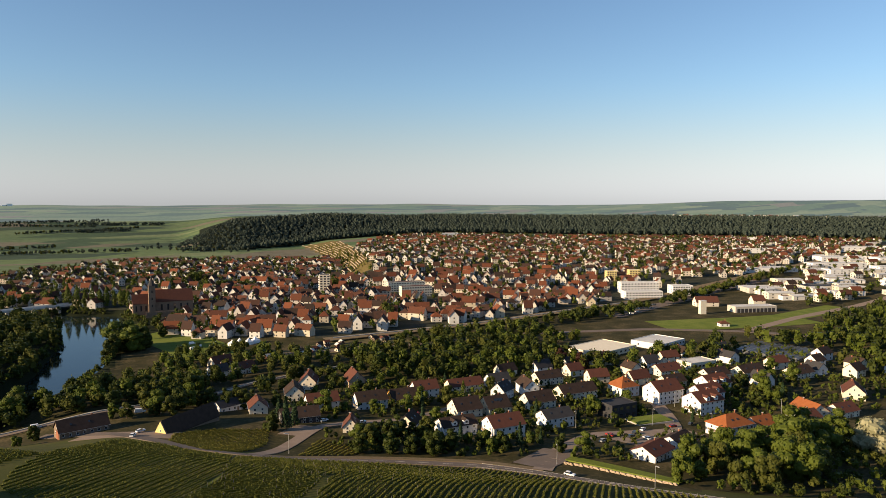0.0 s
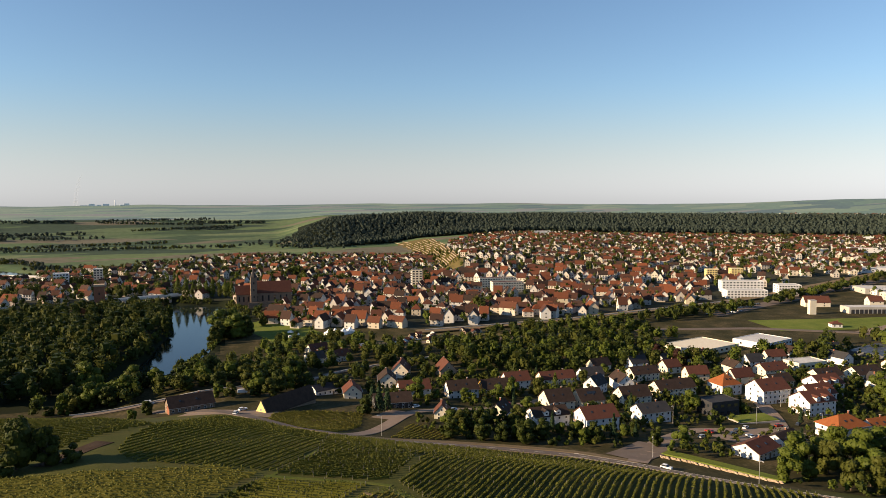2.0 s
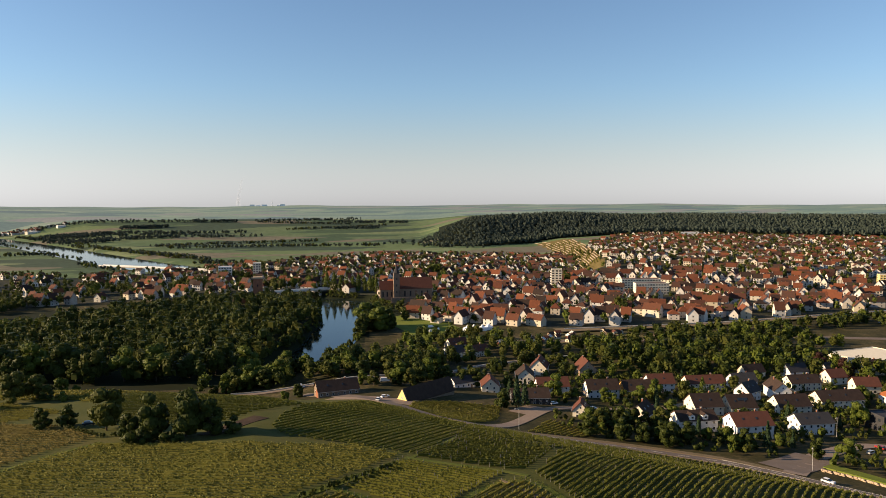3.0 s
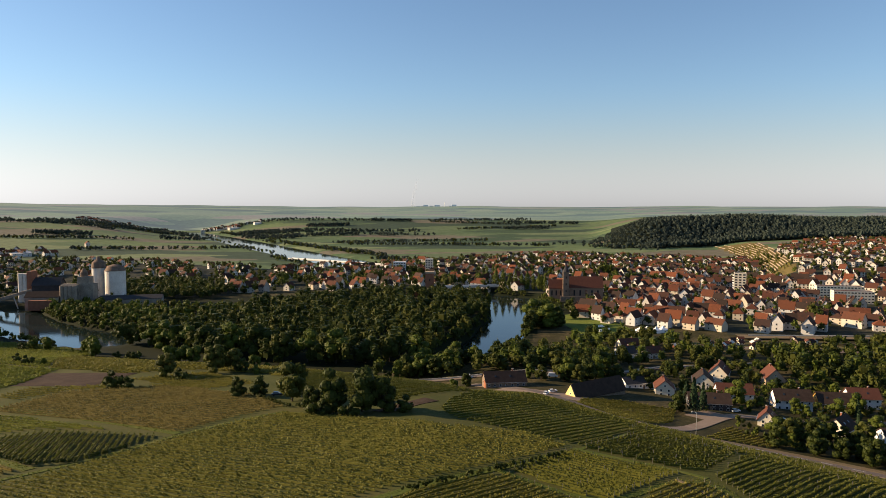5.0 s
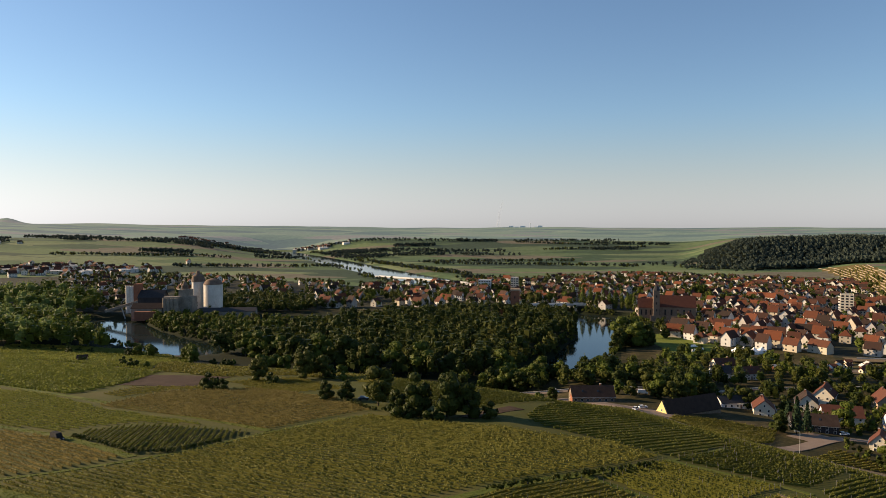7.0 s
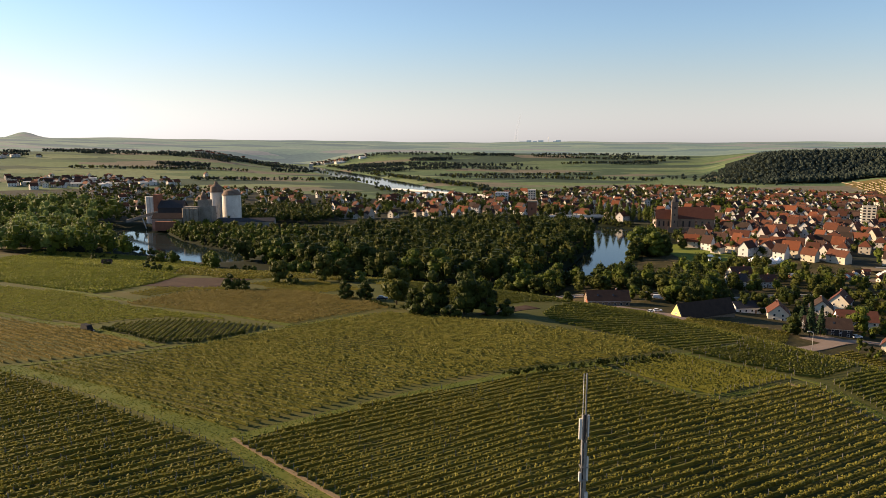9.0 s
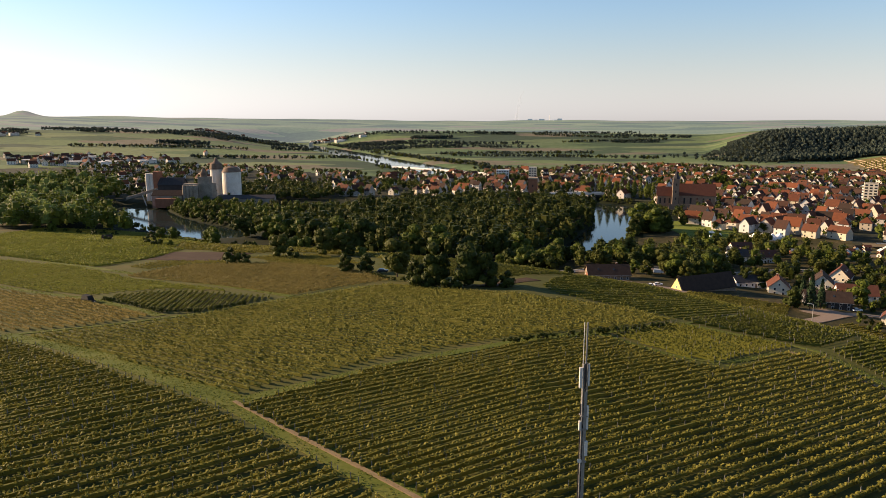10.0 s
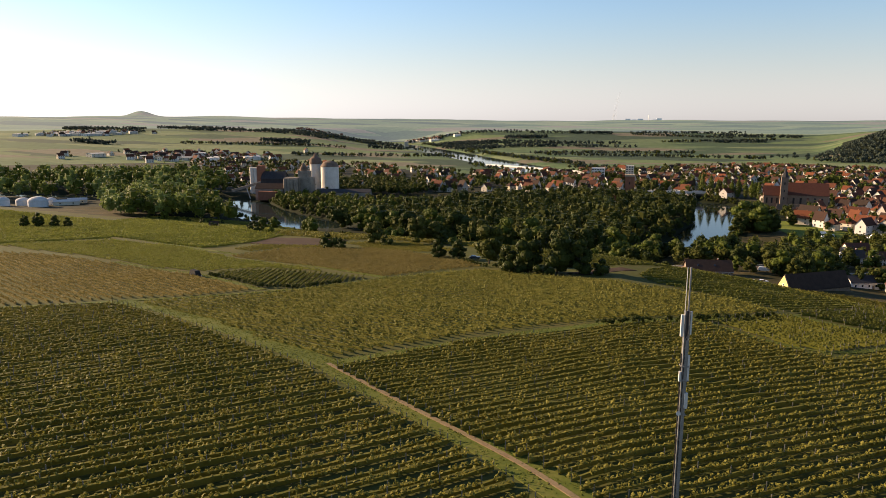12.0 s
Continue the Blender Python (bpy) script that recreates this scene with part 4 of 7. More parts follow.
def cement_works():
    ob = thing("cement_works", *at(24.6, 672), 0, "old cement works with white silos and concrete towers", "factory", z=4, plan=True)
    ox, oy = ob.matrix_basis.translation.x, ob.matrix_basis.translation.y

    def loc(a, d):
        x, y = at(a, d)
        return x - ox, y - oy
    x, y = loc(23.5, 676)
    si = part("silo", cyl_bm(x, y, -2, 27, 8.4, n=28), M_SILO, ob, "wide white round silo")
    cap = bmesh.new()
    cyl(cap, x, y, 27.003, 31, 8.9, 6.0, 28)
    cyl(cap, x, y, 31, 32.5, 6.0, 1.5, 28)
    part("silo_cap", cap, M_RUST, si, "rusty brown domed cap")
    x, y = loc(24.6, 687)
    si = part("silo", cyl_bm(x, y, -2, 29, 5.6, n=24), M_SILO, ob, "slim white round silo")
    cap = bmesh.new()
    cyl(cap, x, y, 29.003, 34, 6.2, 5.2, 24)
    cyl(cap, x, y, 34, 36.5, 5.2, 1.8, 24)
    cyl(cap, x, y, 36.5, 39, 1.8, 1.2, 12)
    part("silo_cap", cap, M_RUST, si, "rusty bulging cap with finial")
    x, y = loc(25.4, 664)
    tw = part("concrete_tower", box_bm(x - 7, x + 7, y - 5, y + 5, -2, 18), M_STAINED, ob)
    part("upper_tower", box_bm(x - 6, x + 4, y - 4, y + 4, 18.003, 24), M_STAINED, tw)
    hd = bmesh.new()
    cyl(hd, x - 2, y, 24.003, 27, 2.8, 3.0, 16)
    cyl(hd, x - 2, y, 27, 31, 3.0, 0.8, 16)
    part("tower_head", hd, M_RUST, tw)
    x, y = loc(26.6, 660)
    for i in range(4):
        part("silo", cyl_bm(x - 5 + 3.4 * i, y, -2, 17, 2.0, n=16), M_STAINED, ob, "weathered grey concrete silo")
    part("bin_house", box_bm(x - 7.2, x + 7.4, y + 2.1, y + 8, -2, 18), M_STAINED, ob)
    x, y = loc(29.3, 705)
    for i in range(2):
        part("silo", cyl_bm(x - 3 + 4.4 * i, y, -2, 25, 2.3, n=16), M_SILO, ob, "pale round silo")
    part("mill_house", box_bm(x + 3.7, x + 8, y - 3, y + 6, -2, 27), M_BRICK, ob, "tall red brick mill house")
    x, y = loc(27.8, 700)
    part("kiln_hall", shift(gable_walls(22, 16, 15, 6), x, y, 0, 10), M_DARK, ob, "large dark kiln hall")
    part("kiln_roof", shift(gable_roof(22, 16, 15, 6), x, y, 0, 10), M_ROOF_GREY, ob)
    x, y = loc(28.1, 672)
    part("grinding_hall", shift(gable_walls(26, 13, 8, 4), x, y, 0, 8), M_STAINED, ob)
    part("grinding_roof", shift(gable_roof(26, 13, 8, 4), x, y, 0, 8), M_ROOF_BROWN, ob)
    part("loading_hall", box_bm(x - 6, x + 12, y - 14, y - 7, -2, 6), M_BRICK, ob)
    x, y = loc(22.4, 645)
    part("storage_hall", shift(gable_walls(48, 16, 6, 2.4), x, y, 0, 14), M_STAINED, ob, "long low storage hall")
    part("storage_roof", shift(gable_roof(48, 16, 6, 2.4), x, y, 0, 14), M_ROOF_GREY, ob)
    bm = box_bm(-14, 14, -1.2, 1.2, -1.2, 1.2)
    x, y = loc(30.0, 690)
    cv = part("conveyor", bm, M_STAINED, ob, "covered sloping conveyor bridge")
    cv.matrix_basis = pose(x, y, 8, 0, -16, 20)
    part("conveyor_leg", box_bm(-0.4, 0.4, -0.4, 0.4, -12, -1.2), M_STEEL, cv)
    return ob


cement_works()

bt = thing("old_tower", 5, 655, -4, "square old brick tower rising from trees", "tower", plan=True)
part("shaft", box_bm(-4, 4, -4, 4, -2, 21), M_BRICK, bt)
part("parapet", box_bm(-4.3, 4.3, -4.3, 4.3, 21.003, 22.5), M_STONE, bt)
window(bt, 0, -4, 15, -90, 1.0, 2.0, far=True)
house(-7, 650, 10, 14, 9, 6, 4, M_BRICK, M_ROOF_RED, "brick house beside the old tower", far=True)

# farm buildings by the road
yb = thing("barn", 67.2, 271.6, 32, "long old barn with yellow gable and dark tiled roof", "barn", plan=True, sink=1.0)
BL, BW, BH, BR = 27, 6.2, 2.0, 4.8
part("wall", gable_walls(BL, BW, BH, BR), M_WOOD, yb)
part("roof", shift(gable_roof(BL - 1, BW, BH, BR, 0.35), 0.35, 0, 0), M_ROOF_BROWN, yb)
gb = bmesh.new()
v = [gb.verts.new((-BL / 2 - 0.06, a, b)) for a, b in ((-BW / 2, -2), (BW / 2, -2), (BW / 2, BH), (0, BH + BR), (-BW / 2, BH))]
v2 = [gb.verts.new((-BL / 2 + 0.01, q.co.y, q.co.z)) for q in v]
gb.faces.new(v[::-1])
for i in range(5):
    gb.faces.new((v[i], v[(i + 1) % 5], v2[(i + 1) % 5], v2[i]))
bmesh.ops.recalc_face_normals(gb, faces=gb.faces)
part("gable", gb, M_WALL_YELLOW, yb, "sunlit yellow rendered gable")
for yy, zz in ((-1.1, 1.1), (1.1, 1.1), (0, 3.4)):
    window(yb, -BL / 2 - 0.06, yy, zz, 180, 0.7, 0.8)
br = house(33, 288, 6, 21, 11, 3.6, 4.2, M_WOOD, M_ROOF_BROWN, "brown-roofed farm building with red end wall", storeys=1, group="farm buildings")
part("end_wall", box_bm(-10.75, -10.52, -5, 0.5, 0, 3.6), M_BRICK, br, "sunlit orange-red end wall")
house(93, 300, 15, 16, 8, 3.4, 2.4, M_WALL_WHITE, M_ROOF_GREY, "low white outbuilding in the trees", storeys=1)
db = slab_block("modern_house", 233, 208, -8, 17, 12, 7.5, 2, 4, M_DARK, "dark cubic modern house with flat roof", "house", cap=M_ROOF_GREY)
slab_block("clinic", 345, 250, -8, 24, 14, 5, 1, 7, M_WALL_CREAM, "low cream flat-roofed hall", "building")
# hedge garden on a retaining wall
hg = thing("hedge_garden", 236, 193, -14, "raised lawn with hedge and white retaining wall", "garden")
part("retaining_wall", box_bm(-11, 11, -6, 6, -3, 1.2), M_CONCRETE, hg)
part("lawn", box_bm(-10.6, 10.6, -5.6, 5.6, 1.204, 1.6), M_LAWN, hg)

# railway with its pale noise wall
RAIL = [(200, 440), (253, 436), (327, 432), (427, 440), (497, 443), (662, 472), (875, 500), (1093, 540), (1400, 590)]
strip("railway", RAIL, 12, M_DIRT, "railway line on gravel bed", "railway", 1.4)
VALLEY_WAY = [(-10, 322), (22, 315), (54, 310), (65, 314), (79, 321), (92, 330), (118, 351), (133, 355), (172, 362)]
strip("valley_road", offset(VALLEY_WAY, 4.5), 5.5, M_ASPHALT, "asphalt valley road behind the farm", "road", 0.3)
strip("noise_wall", VALLEY_WAY, 0.5, M_CONCRETE, "low pale concrete wall beside the valley road", "wall", 1.9)
strip("noise_wall", [(x + 2, y - 9) for x, y in RAIL[:5]], 0.8, M_CONCRETE, "long pale concrete noise wall beside the railway", "wall", 4.0)
strip("car_park", [(440, 400), (520, 420), (640, 448), (760, 462)], 14, M_ASPHALT, "asphalt car park along the railway", "car park", 0.3)
strip("street", [(150, 420), (230, 398), (330, 385), (420, 345), (470, 300), (500, 250)], 7, M_ASPHALT, "asphalt street behind the trees", "road", 0.25)
strip("street", [(470, 300), (560, 312), (700, 318), (860, 330)], 8, M_PAVING, "pale street past the sports field", "road", 0.25)
strip("meadow", [(436, 350), (520, 318), (560, 308)], 44, M_LAWN, "mown green between the streets", "meadow", 0.15)
strip("sports_field", [(560, 318), (650, 322)], 26, M_LAWN, "bright green sports field", "meadow", 0.18)
strip("riverside_lawn", [(98, 530), (118, 500), (124, 452), (112, 430)], 40, M_LAWN, "lawn of the riverside showground", "meadow", 0.15)
strip("allotments", [(150, 408), (200, 420), (250, 420)], 30, M_ALLOT, "allotment gardens with beds and sheds", "gardens", 0.14)
r_al = np.random.default_rng(17)
for i in range(26):
    k = r_al.uniform(0, 1)
    x, y = 148 + 104 * k + r_al.normal(0, 3), 408 + 12 * min(1, 2 * k) + r_al.uniform(-13, 13)
    house(x, y, r_al.uniform(0, 90), 4.5, 3.5, 2.2, 1.2, (M_WOOD, M_WALL_CREAM, M_BRICK)[i % 3], (M_ROOF_BROWN, M_ROOF_RED, M_FLAT)[i % 3], "small garden shed on the allotments", storeys=1, far=True, chimneys=0, group="allotment sheds", name="garden_shed")
for k in range(34):
    u = k / 33
    x, y = float(np.interp(u, (0, 0.2, 0.55, 1), (158, 161.6, 165, 167.8))), float(np.interp(u, (0, 0.2, 0.55, 1), (162, 156, 143, 127)))
    for row in range(2):
        st = thing("wall_stone", x + 0.25 * math.sin(k * 2.3 + row), y + 0.5 * row, 100 + 9 * math.sin(k * 1.7 + row), "rough pale sandstone block of the low roadside wall", "stone", "roadside wall stones", plan=True)
        bm = box_bm(-0.5, 0.5, -0.25, 0.25, 0.36 * row - 0.3, 0.36 * row + 0.30)
        bmesh.ops.bevel(bm, geom=list(bm.edges), offset=0.09, segments=1, affect="EDGES")
        part("block", bm, M_STONE, st)
strip("road_bank", [(163, 166), (166.5, 157), (170, 144), (172.5, 128)], 5, M_LAWN, "grassy bank above the stone wall", "grass", 0.45)


def bridge(x, y, turn, L, n):
    ob = thing("river_bridge", x, y, turn, "long low road bridge on concrete piers", "bridge", z=0.0, plan=True)
    part("deck", box_bm(-L / 2, L / 2, -4, 4, 6.5, 7.6), M_CONCRETE, ob)
    for s in (-4.0, 3.7):
        part("railing", box_bm(-L / 2, L / 2, s, s + 0.3, 7.604, 8.7), M_STEEL, ob)
    for i in range(n):
        px = -L / 2 + L * (i + 0.5) / n
        part("pier", box_bm(px - 0.9, px + 0.9, -3.5, 3.5, -3, 6.497), M_CONCRETE, ob)


bridge(-128, 1010, -38, 190, 7)
bridge(45, 700, 14, 60, 3)


def storage_tank(az, d, r, h):
    x, y = at(az, d)
    ob = thing("storage_tank", x, y, 0, "round white storage tank with domed membrane roof", "storage tank", "farm tanks", plan=True)
    part("tank_wall", cyl_bm(0, 0, -2, h, r, n=24), M_WALL_WHITE, ob)
    dome = bmesh.new()
    for i in range(4):
        a0, a1 = i * math.pi / 8, (i + 1) * math.pi / 8
        cyl(dome, 0, 0, h + 0.003 + r * 0.55 * math.sin(a0), h + 0.003 + r * 0.55 * math.sin(a1), (r + 0.15) * math.cos(a0), max(0.05, (r + 0.15) * math.cos(a1)), 24)
    part("dome", dome, M_FLAT, ob, "pale bulging membrane dome")


for az, d, r, h in ((44.4, 655, 7.4, 4.2), (45.3, 668, 5.4, 3.6), (46.6, 660, 6.0, 4.0), (43.6, 672, 4.6, 3.2)):
    storage_tank(az, d, r, h)
for az, d, L, lab in ((42.6, 662, 24, "long low cream farm shed beside the tanks"), (41.9, 672, 18, "low pale farm shed in the fields"), (47.6, 668, 26, "long white farm hall beside the tanks")):
    house(*at(az, d), 40, L, 9, 3.6, 1.8, M_WALL_CREAM, M_FLAT, lab, storeys=1, far=True, chimneys=0, group="farm buildings", name="farm_shed")


def marquee(x, y, turn):
    ob = thing("marquee", x, y, turn, "white pointed marquee tent on the showground", "tent", "marquees")
    part("side_cloth", box_bm(-3, 3, -3, 3, 0, 2.4), M_WHITE, ob)
    top = bmesh.new()
    cyl(top, 0, 0, 2.403, 4.0, 4.4, 1.4, 4)
    cyl(top, 0, 0, 4.0, 5.6, 1.4, 0.1, 4)
    bmesh.ops.rotate(top, verts=top.verts, matrix=Matrix.Rotation(radians(45), 3, "Z"))
    part("tent_roof", top, M_WHITE, ob)


for k in range(4):
    marquee(143 + 5.4 * k, 460 + 2.2 * (k % 2), 8)


# ---- the town ----
r_town = np.random.default_rng(21)
TEMPLATES = [
    house(0, -900, 0, 11, 8.5, 6.2, 5.0, M_WALL, M_ROOF, "town house with tiled gable roof and pale walls", far=True, group="town houses", z=-80),
    house(0, -900, 0, 13, 9, 6.4, 5.8, M_WALL, M_ROOF, "long town house with steep tiled roof and pale walls", far=True, group="town houses", z=-80),
    house(0, -900, 0, 9.5, 8, 6.4, 6.0, M_WALL, M_ROOF, "narrow gabled old-town house with pale walls", far=True, group="town houses", z=-80),
    house(0, -900, 0, 16, 9.5, 7.0, 5.0, M_WALL, M_ROOF, "broad town house with red tiled roof", far=True, group="town houses", z=-80),
    house(0, -900, 0, 10.5, 9.5, 6.2, 4.4, M_WALL, M_ROOF, "town house with hipped tiled roof", far=True, hip=True, group="town houses", z=-80)]
first_use = set()


def clear_of_landmarks(x, y):
    for a, b, r in ((127, 628, 30), (306, 686, 14), (372, 600, 26), (384, 640, 30), (548, 462, 34), (578, 492, 34), (598, 455, 24), (617, 566, 14), (640, 552, 14), (145, 632, 24)):
        if (x - a) ** 2 + (y - b) ** 2 < r * r:
            return False
    return line_distance(np.float64(x), np.float64(y), RAIL) > 14 and float(height(x, y)) > 1.5


def town_sites(gap, seed):
    r = np.random.default_rng(seed)
    c, s = math.cos(radians(22)), math.sin(radians(22))
    for i in range(-130, 150):
        for j in range(-24, 150):
            if i % 6 == 0 or j % 4 == 0 and (i // 6) % 2:
                continue
            u, v = i * gap * 0.92 + r.uniform(-2.5, 2.5), j * gap * 1.05 + r.uniform(-2.5, 2.5)
            yield u * c - v * s + 200, u * s + v * c + 300, r


far_w, far_wi, near_count = [], [], 0
ROOFING = 1
garden = []


def far_house(x, y, t, L, W, H, R, r):
    """Corners of one house of the distant town: walls, gables, roof and windows, as quads."""
    c, s = math.cos(t), math.sin(t)
    z = float(height(x, y))

    def q(pts, k):
        far_w.append([(x + a * c - b * s, y + a * s + b * c, z + e) for a, b, e in pts])
        far_wi.append(k)
    l, w, o = L / 2, W / 2, 0.4
    k = 0
    for sy in (-1, 1):
        q([(-l, sy * w, -2), (l, sy * w, -2), (l, sy * w, H), (-l, sy * w, H)], k)
        dz = o * R / w
        q([(-l - o, sy * (w + o), H - dz), (l + o, sy * (w + o), H - dz), (l + o, 0, H + R + 0.1), (-l - o, 0, H + R + 0.1)], ROOFING)
        for i in range(3):
            a = -l + L * (i + 0.5) / 3
            for e in (H * 0.25, H * 0.72):
                q([(a - 0.6, sy * (w + 0.06), e - 0.7), (a + 0.6, sy * (w + 0.06), e - 0.7), (a + 0.6, sy * (w + 0.06), e + 0.7), (a - 0.6, sy * (w + 0.06), e + 0.7)], 2)
    for sx in (-1, 1):
        q([(sx * l, -w, -2), (sx * l, w, -2), (sx * l, w, H), (sx * l, -w, H)], k)
        q([(sx * l, -w, H), (sx * l, w, H), (sx * l, 0.02, H + R), (sx * l, -0.02, H + R)], k)
        for e in (H * 0.25, H * 0.72):
            for b in (-w * 0.45, w * 0.45):
                q([(sx * (l + 0.06), b - 0.55, e - 0.7), (sx * (l + 0.06), b + 0.55, e - 0.7), (sx * (l + 0.06), b + 0.55, e + 0.7), (sx * (l + 0.06), b - 0.55, e + 0.7)], 2)
    a = L * 0.2
    q([(a - 0.4, 0, H + R - 0.3), (a + 0.4, 0, H + R - 0.3), (a + 0.4, 0, H + R + 1), (a - 0.4, 0, H + R + 1)], 1)


for x, y, r in town_sites(13.4, 22):
    d, a = polar(x, y)
    if not (-66 < a < 34) or zone(np.float64(x), np.float64(y)) != 4 or not clear_of_landmarks(x, y):
        continue
    leafy = a > -15
    if r.random() < (0.97 if 17 < a < 33 and d < 800 else 0.72 if a > 10 else 0.55 if leafy else 0.20 if d < 850 else 0.36):
        garden.append((x, y))
        continue
    if a < -50 and d < 900 and r.random() < 0.5:
        continue
    # terraced spur stays free of houses
    if spur_share(a, d) > 0 and a > spur_crest(d) - 0.25 and d > 880:
        continue
    turn = -40 + (90 if r.random() < 0.48 else 0) + r.normal(0, 9)
    if near_count < 252 and d < (700 if not leafy else 740):
        k = int(r.integers(5))
        m = pose(x, y, float(height(x, y)), 0, 0, turn)
        if k in first_use:
            ob = copy_thing(TEMPLATES[k], m)
        else:
            first_use.add(k)
            ob = TEMPLATES[k]
            ob.matrix_basis = m
        ob.scale = (r.uniform(0.85, 1.1) / K, r.uniform(0.85, 1.1) / K, r.uniform(0.85, 1.15) / K)
        near_count += 1
    else:
        far_house(x, y, radians(turn), r.uniform(9, 14) / K, r.uniform(7.5, 9.5) / K, r.uniform(5.6, 8.0) / K, (r.uniform(4.2, 5.8) if d < 900 else r.uniform(2.6, 4.4)) / K, r)
    for _ in range(3 if a > 10 else 2 if leafy or d > 850 else 1):
        if r.random() < (0.95 if leafy else 0.62):
            garden.append((x + r.uniform(-10, 10), y + r.uniform(-10, 10)))
# workshops and small halls of the industrial quarter
WORKS = [(620, 335), (860, 350), (1100, 380), (1290, 450), (1290, 640), (1000, 540), (760, 440), (640, 400)]
sites = [(x, y) for x, y in zip(r_town.uniform(600, 1300, 1500), r_town.uniform(320, 650, 1500))]
built = []
for x, y in sites:
    inside = False
    for (ax, ay), (bx, by) in zip(WORKS, WORKS[1:] + WORKS[:1]):
        if (ay > y) != (by > y) and x < (bx - ax) * (y - ay) / (by - ay) + ax:
            inside = not inside
    if not inside or not clear_of_landmarks(x, y) or any((x - a) ** 2 + (y - b) ** 2 < 330 for a, b in built):
        continue
    built.append((x, y))
    u = r_town.random()
    if u < 0.3:
        garden.append((x, y))
        continue
    ROOFING = 3 if u < 0.75 else 1
    if ROOFING == 3:
        far_house(x, y, radians(-30 + r_town.normal(0, 5)), r_town.uniform(14, 30), r_town.uniform(10, 16), r_town.uniform(3.5, 6), r_town.uniform(0.4, 1.2), r_town)
    else:
        far_house(x, y, radians(-30 + r_town.normal(0, 5)), r_town.uniform(9, 13), r_town.uniform(7, 9), r_town.uniform(4, 5.5), r_town.uniform(2.5, 4), r_town)
    garden.append((x + r_town.uniform(-14, 14), y + r_town.uniform(-14, 14)))
r_hamlet = np.random.default_rng(61)
for az0, d0, wide, deep, n, pale in ((41, 2150, 130, 90, 70, 0.5), (35, 1400, 130, 110, 90, 0.1), (31, 1330, 70, 60, 40, 0.1), (16, 2380, 120, 50, 40, 0.2), (24, 2400, 90, 60, 36, 0.2), (-56, 2420, 240, 50, 70, 0.4)):
    for _ in range(n):
        x, y = at(az0, d0)
        e, f = r_hamlet.normal(0, wide * 0.5), r_hamlet.normal(0, deep * 0.5)
        c_, s_ = math.cos(radians(az0)), math.sin(radians(az0))
        x, y = x + e * c_ - f * s_, y + e * s_ + f * c_
        if float(height(x, y)) < 1.5:
            continue
        hall = r_hamlet.random() < pale
        ROOFING = 3 if hall else 1
        k = 2.2 if hall else 1.0
        far_house(x, y, r_hamlet.uniform(0, 3.1), r_hamlet.uniform(9, 13) * k, r_hamlet.uniform(7, 9) * k, r_hamlet.uniform(4.5, 6.5), 1.0 if hall else r_hamlet.uniform(3, 4.4), r_hamlet)
        if r_hamlet.random() < 0.8:
            garden.append((x + r_hamlet.uniform(-14, 14), y + r_hamlet.uniform(-14, 14)))
M_WALL_FAR = material("town_walls", [(0.44, 0.40, 0.33), (0.60, 0.58, 0.54), (0.52, 0.45, 0.34), (0.68, 0.67, 0.64)], 4, 0.9, vary="island")
M_ROOF_FAR = material("town_roofs", [(0.030, 0.022, 0.018), (0.047, 0.029, 0.023), (0.085, 0.034, 0.022), (0.155, 0.053, 0.026), (0.105, 0.042, 0.025), (0.040, 0.030, 0.026)], 3, 0.8, vary="island")
tagged(new("distant_houses", quads("distant_houses", far_w, [M_WALL_FAR, M_ROOF_FAR, M_GLASS, M_FLAT], far_wi)), "distant part of town with red roofs and pale walls", "houses", kind="stuff")


# ---- trees ----
rng = np.random.default_rng(7)


def leaf_quads(centres, normals, size, r, loose=0.55):
    """Loose leaf clumps: bent quads round the given centres."""
    n = len(centres)
    nn = normals / (np.linalg.norm(normals, axis=1)[:, None] + 1e-9) + r.normal(0, loose, (n, 3))
    nn /= np.linalg.norm(nn, axis=1)[:, None]
    a = np.cross(nn, r.normal(0, 1, (n, 3)))
    a /= np.linalg.norm(a, axis=1)[:, None] + 1e-9
    b = np.cross(nn, a)
    s = size * r.uniform(0.6, 1.3, (n, 1))
    q = np.stack([centres - a * s * 0.9, centres - b * s * 0.6 - nn * s * 0.15, centres + a * s, centres + b * s * 0.7 - nn * s * 0.1], 1)
    return q


def blob(n):
    """A rounded mass of 6 n n quads, over which the leaves lie."""
    faces, g = [], np.linspace(-1, 1, n + 1)
    for axis in range(3):
        for side in (-1, 1):
            for i in range(n):
                for j in range(n):
                    face = []
                    for u, v in ((i, j), (i + 1, j), (i + 1, j + 1), (i, j + 1)):
                        p = np.zeros(3)
                        p[axis], p[(axis + 1) % 3], p[(axis + 2) % 3] = side, g[u] * side, g[v]
                        face.append(p / np.linalg.norm(p))
                    faces.append(face)
    return np.array(faces)


BLOB, ROUND_BLOB = blob(1), blob(2)


def masses(centres, radii, r, flat=0.85, shape=BLOB):
    """Inner masses of a crown, one to each lobe, as quads."""
    c, k = np.asarray(centres, float), np.asarray(radii, float)
    t = r.uniform(0, 1.57, len(c))[:, None, None]
    b = shape[None] * k[:, None, None, None] * (1, 1, flat)
    b = np.stack([b[..., 0] * np.cos(t) - b[..., 1] * np.sin(t), b[..., 0] * np.sin(t) + b[..., 1] * np.cos(t), b[..., 2]], 3)
    return (c[:, None, None, :] + b).reshape(-1, 4, 3)


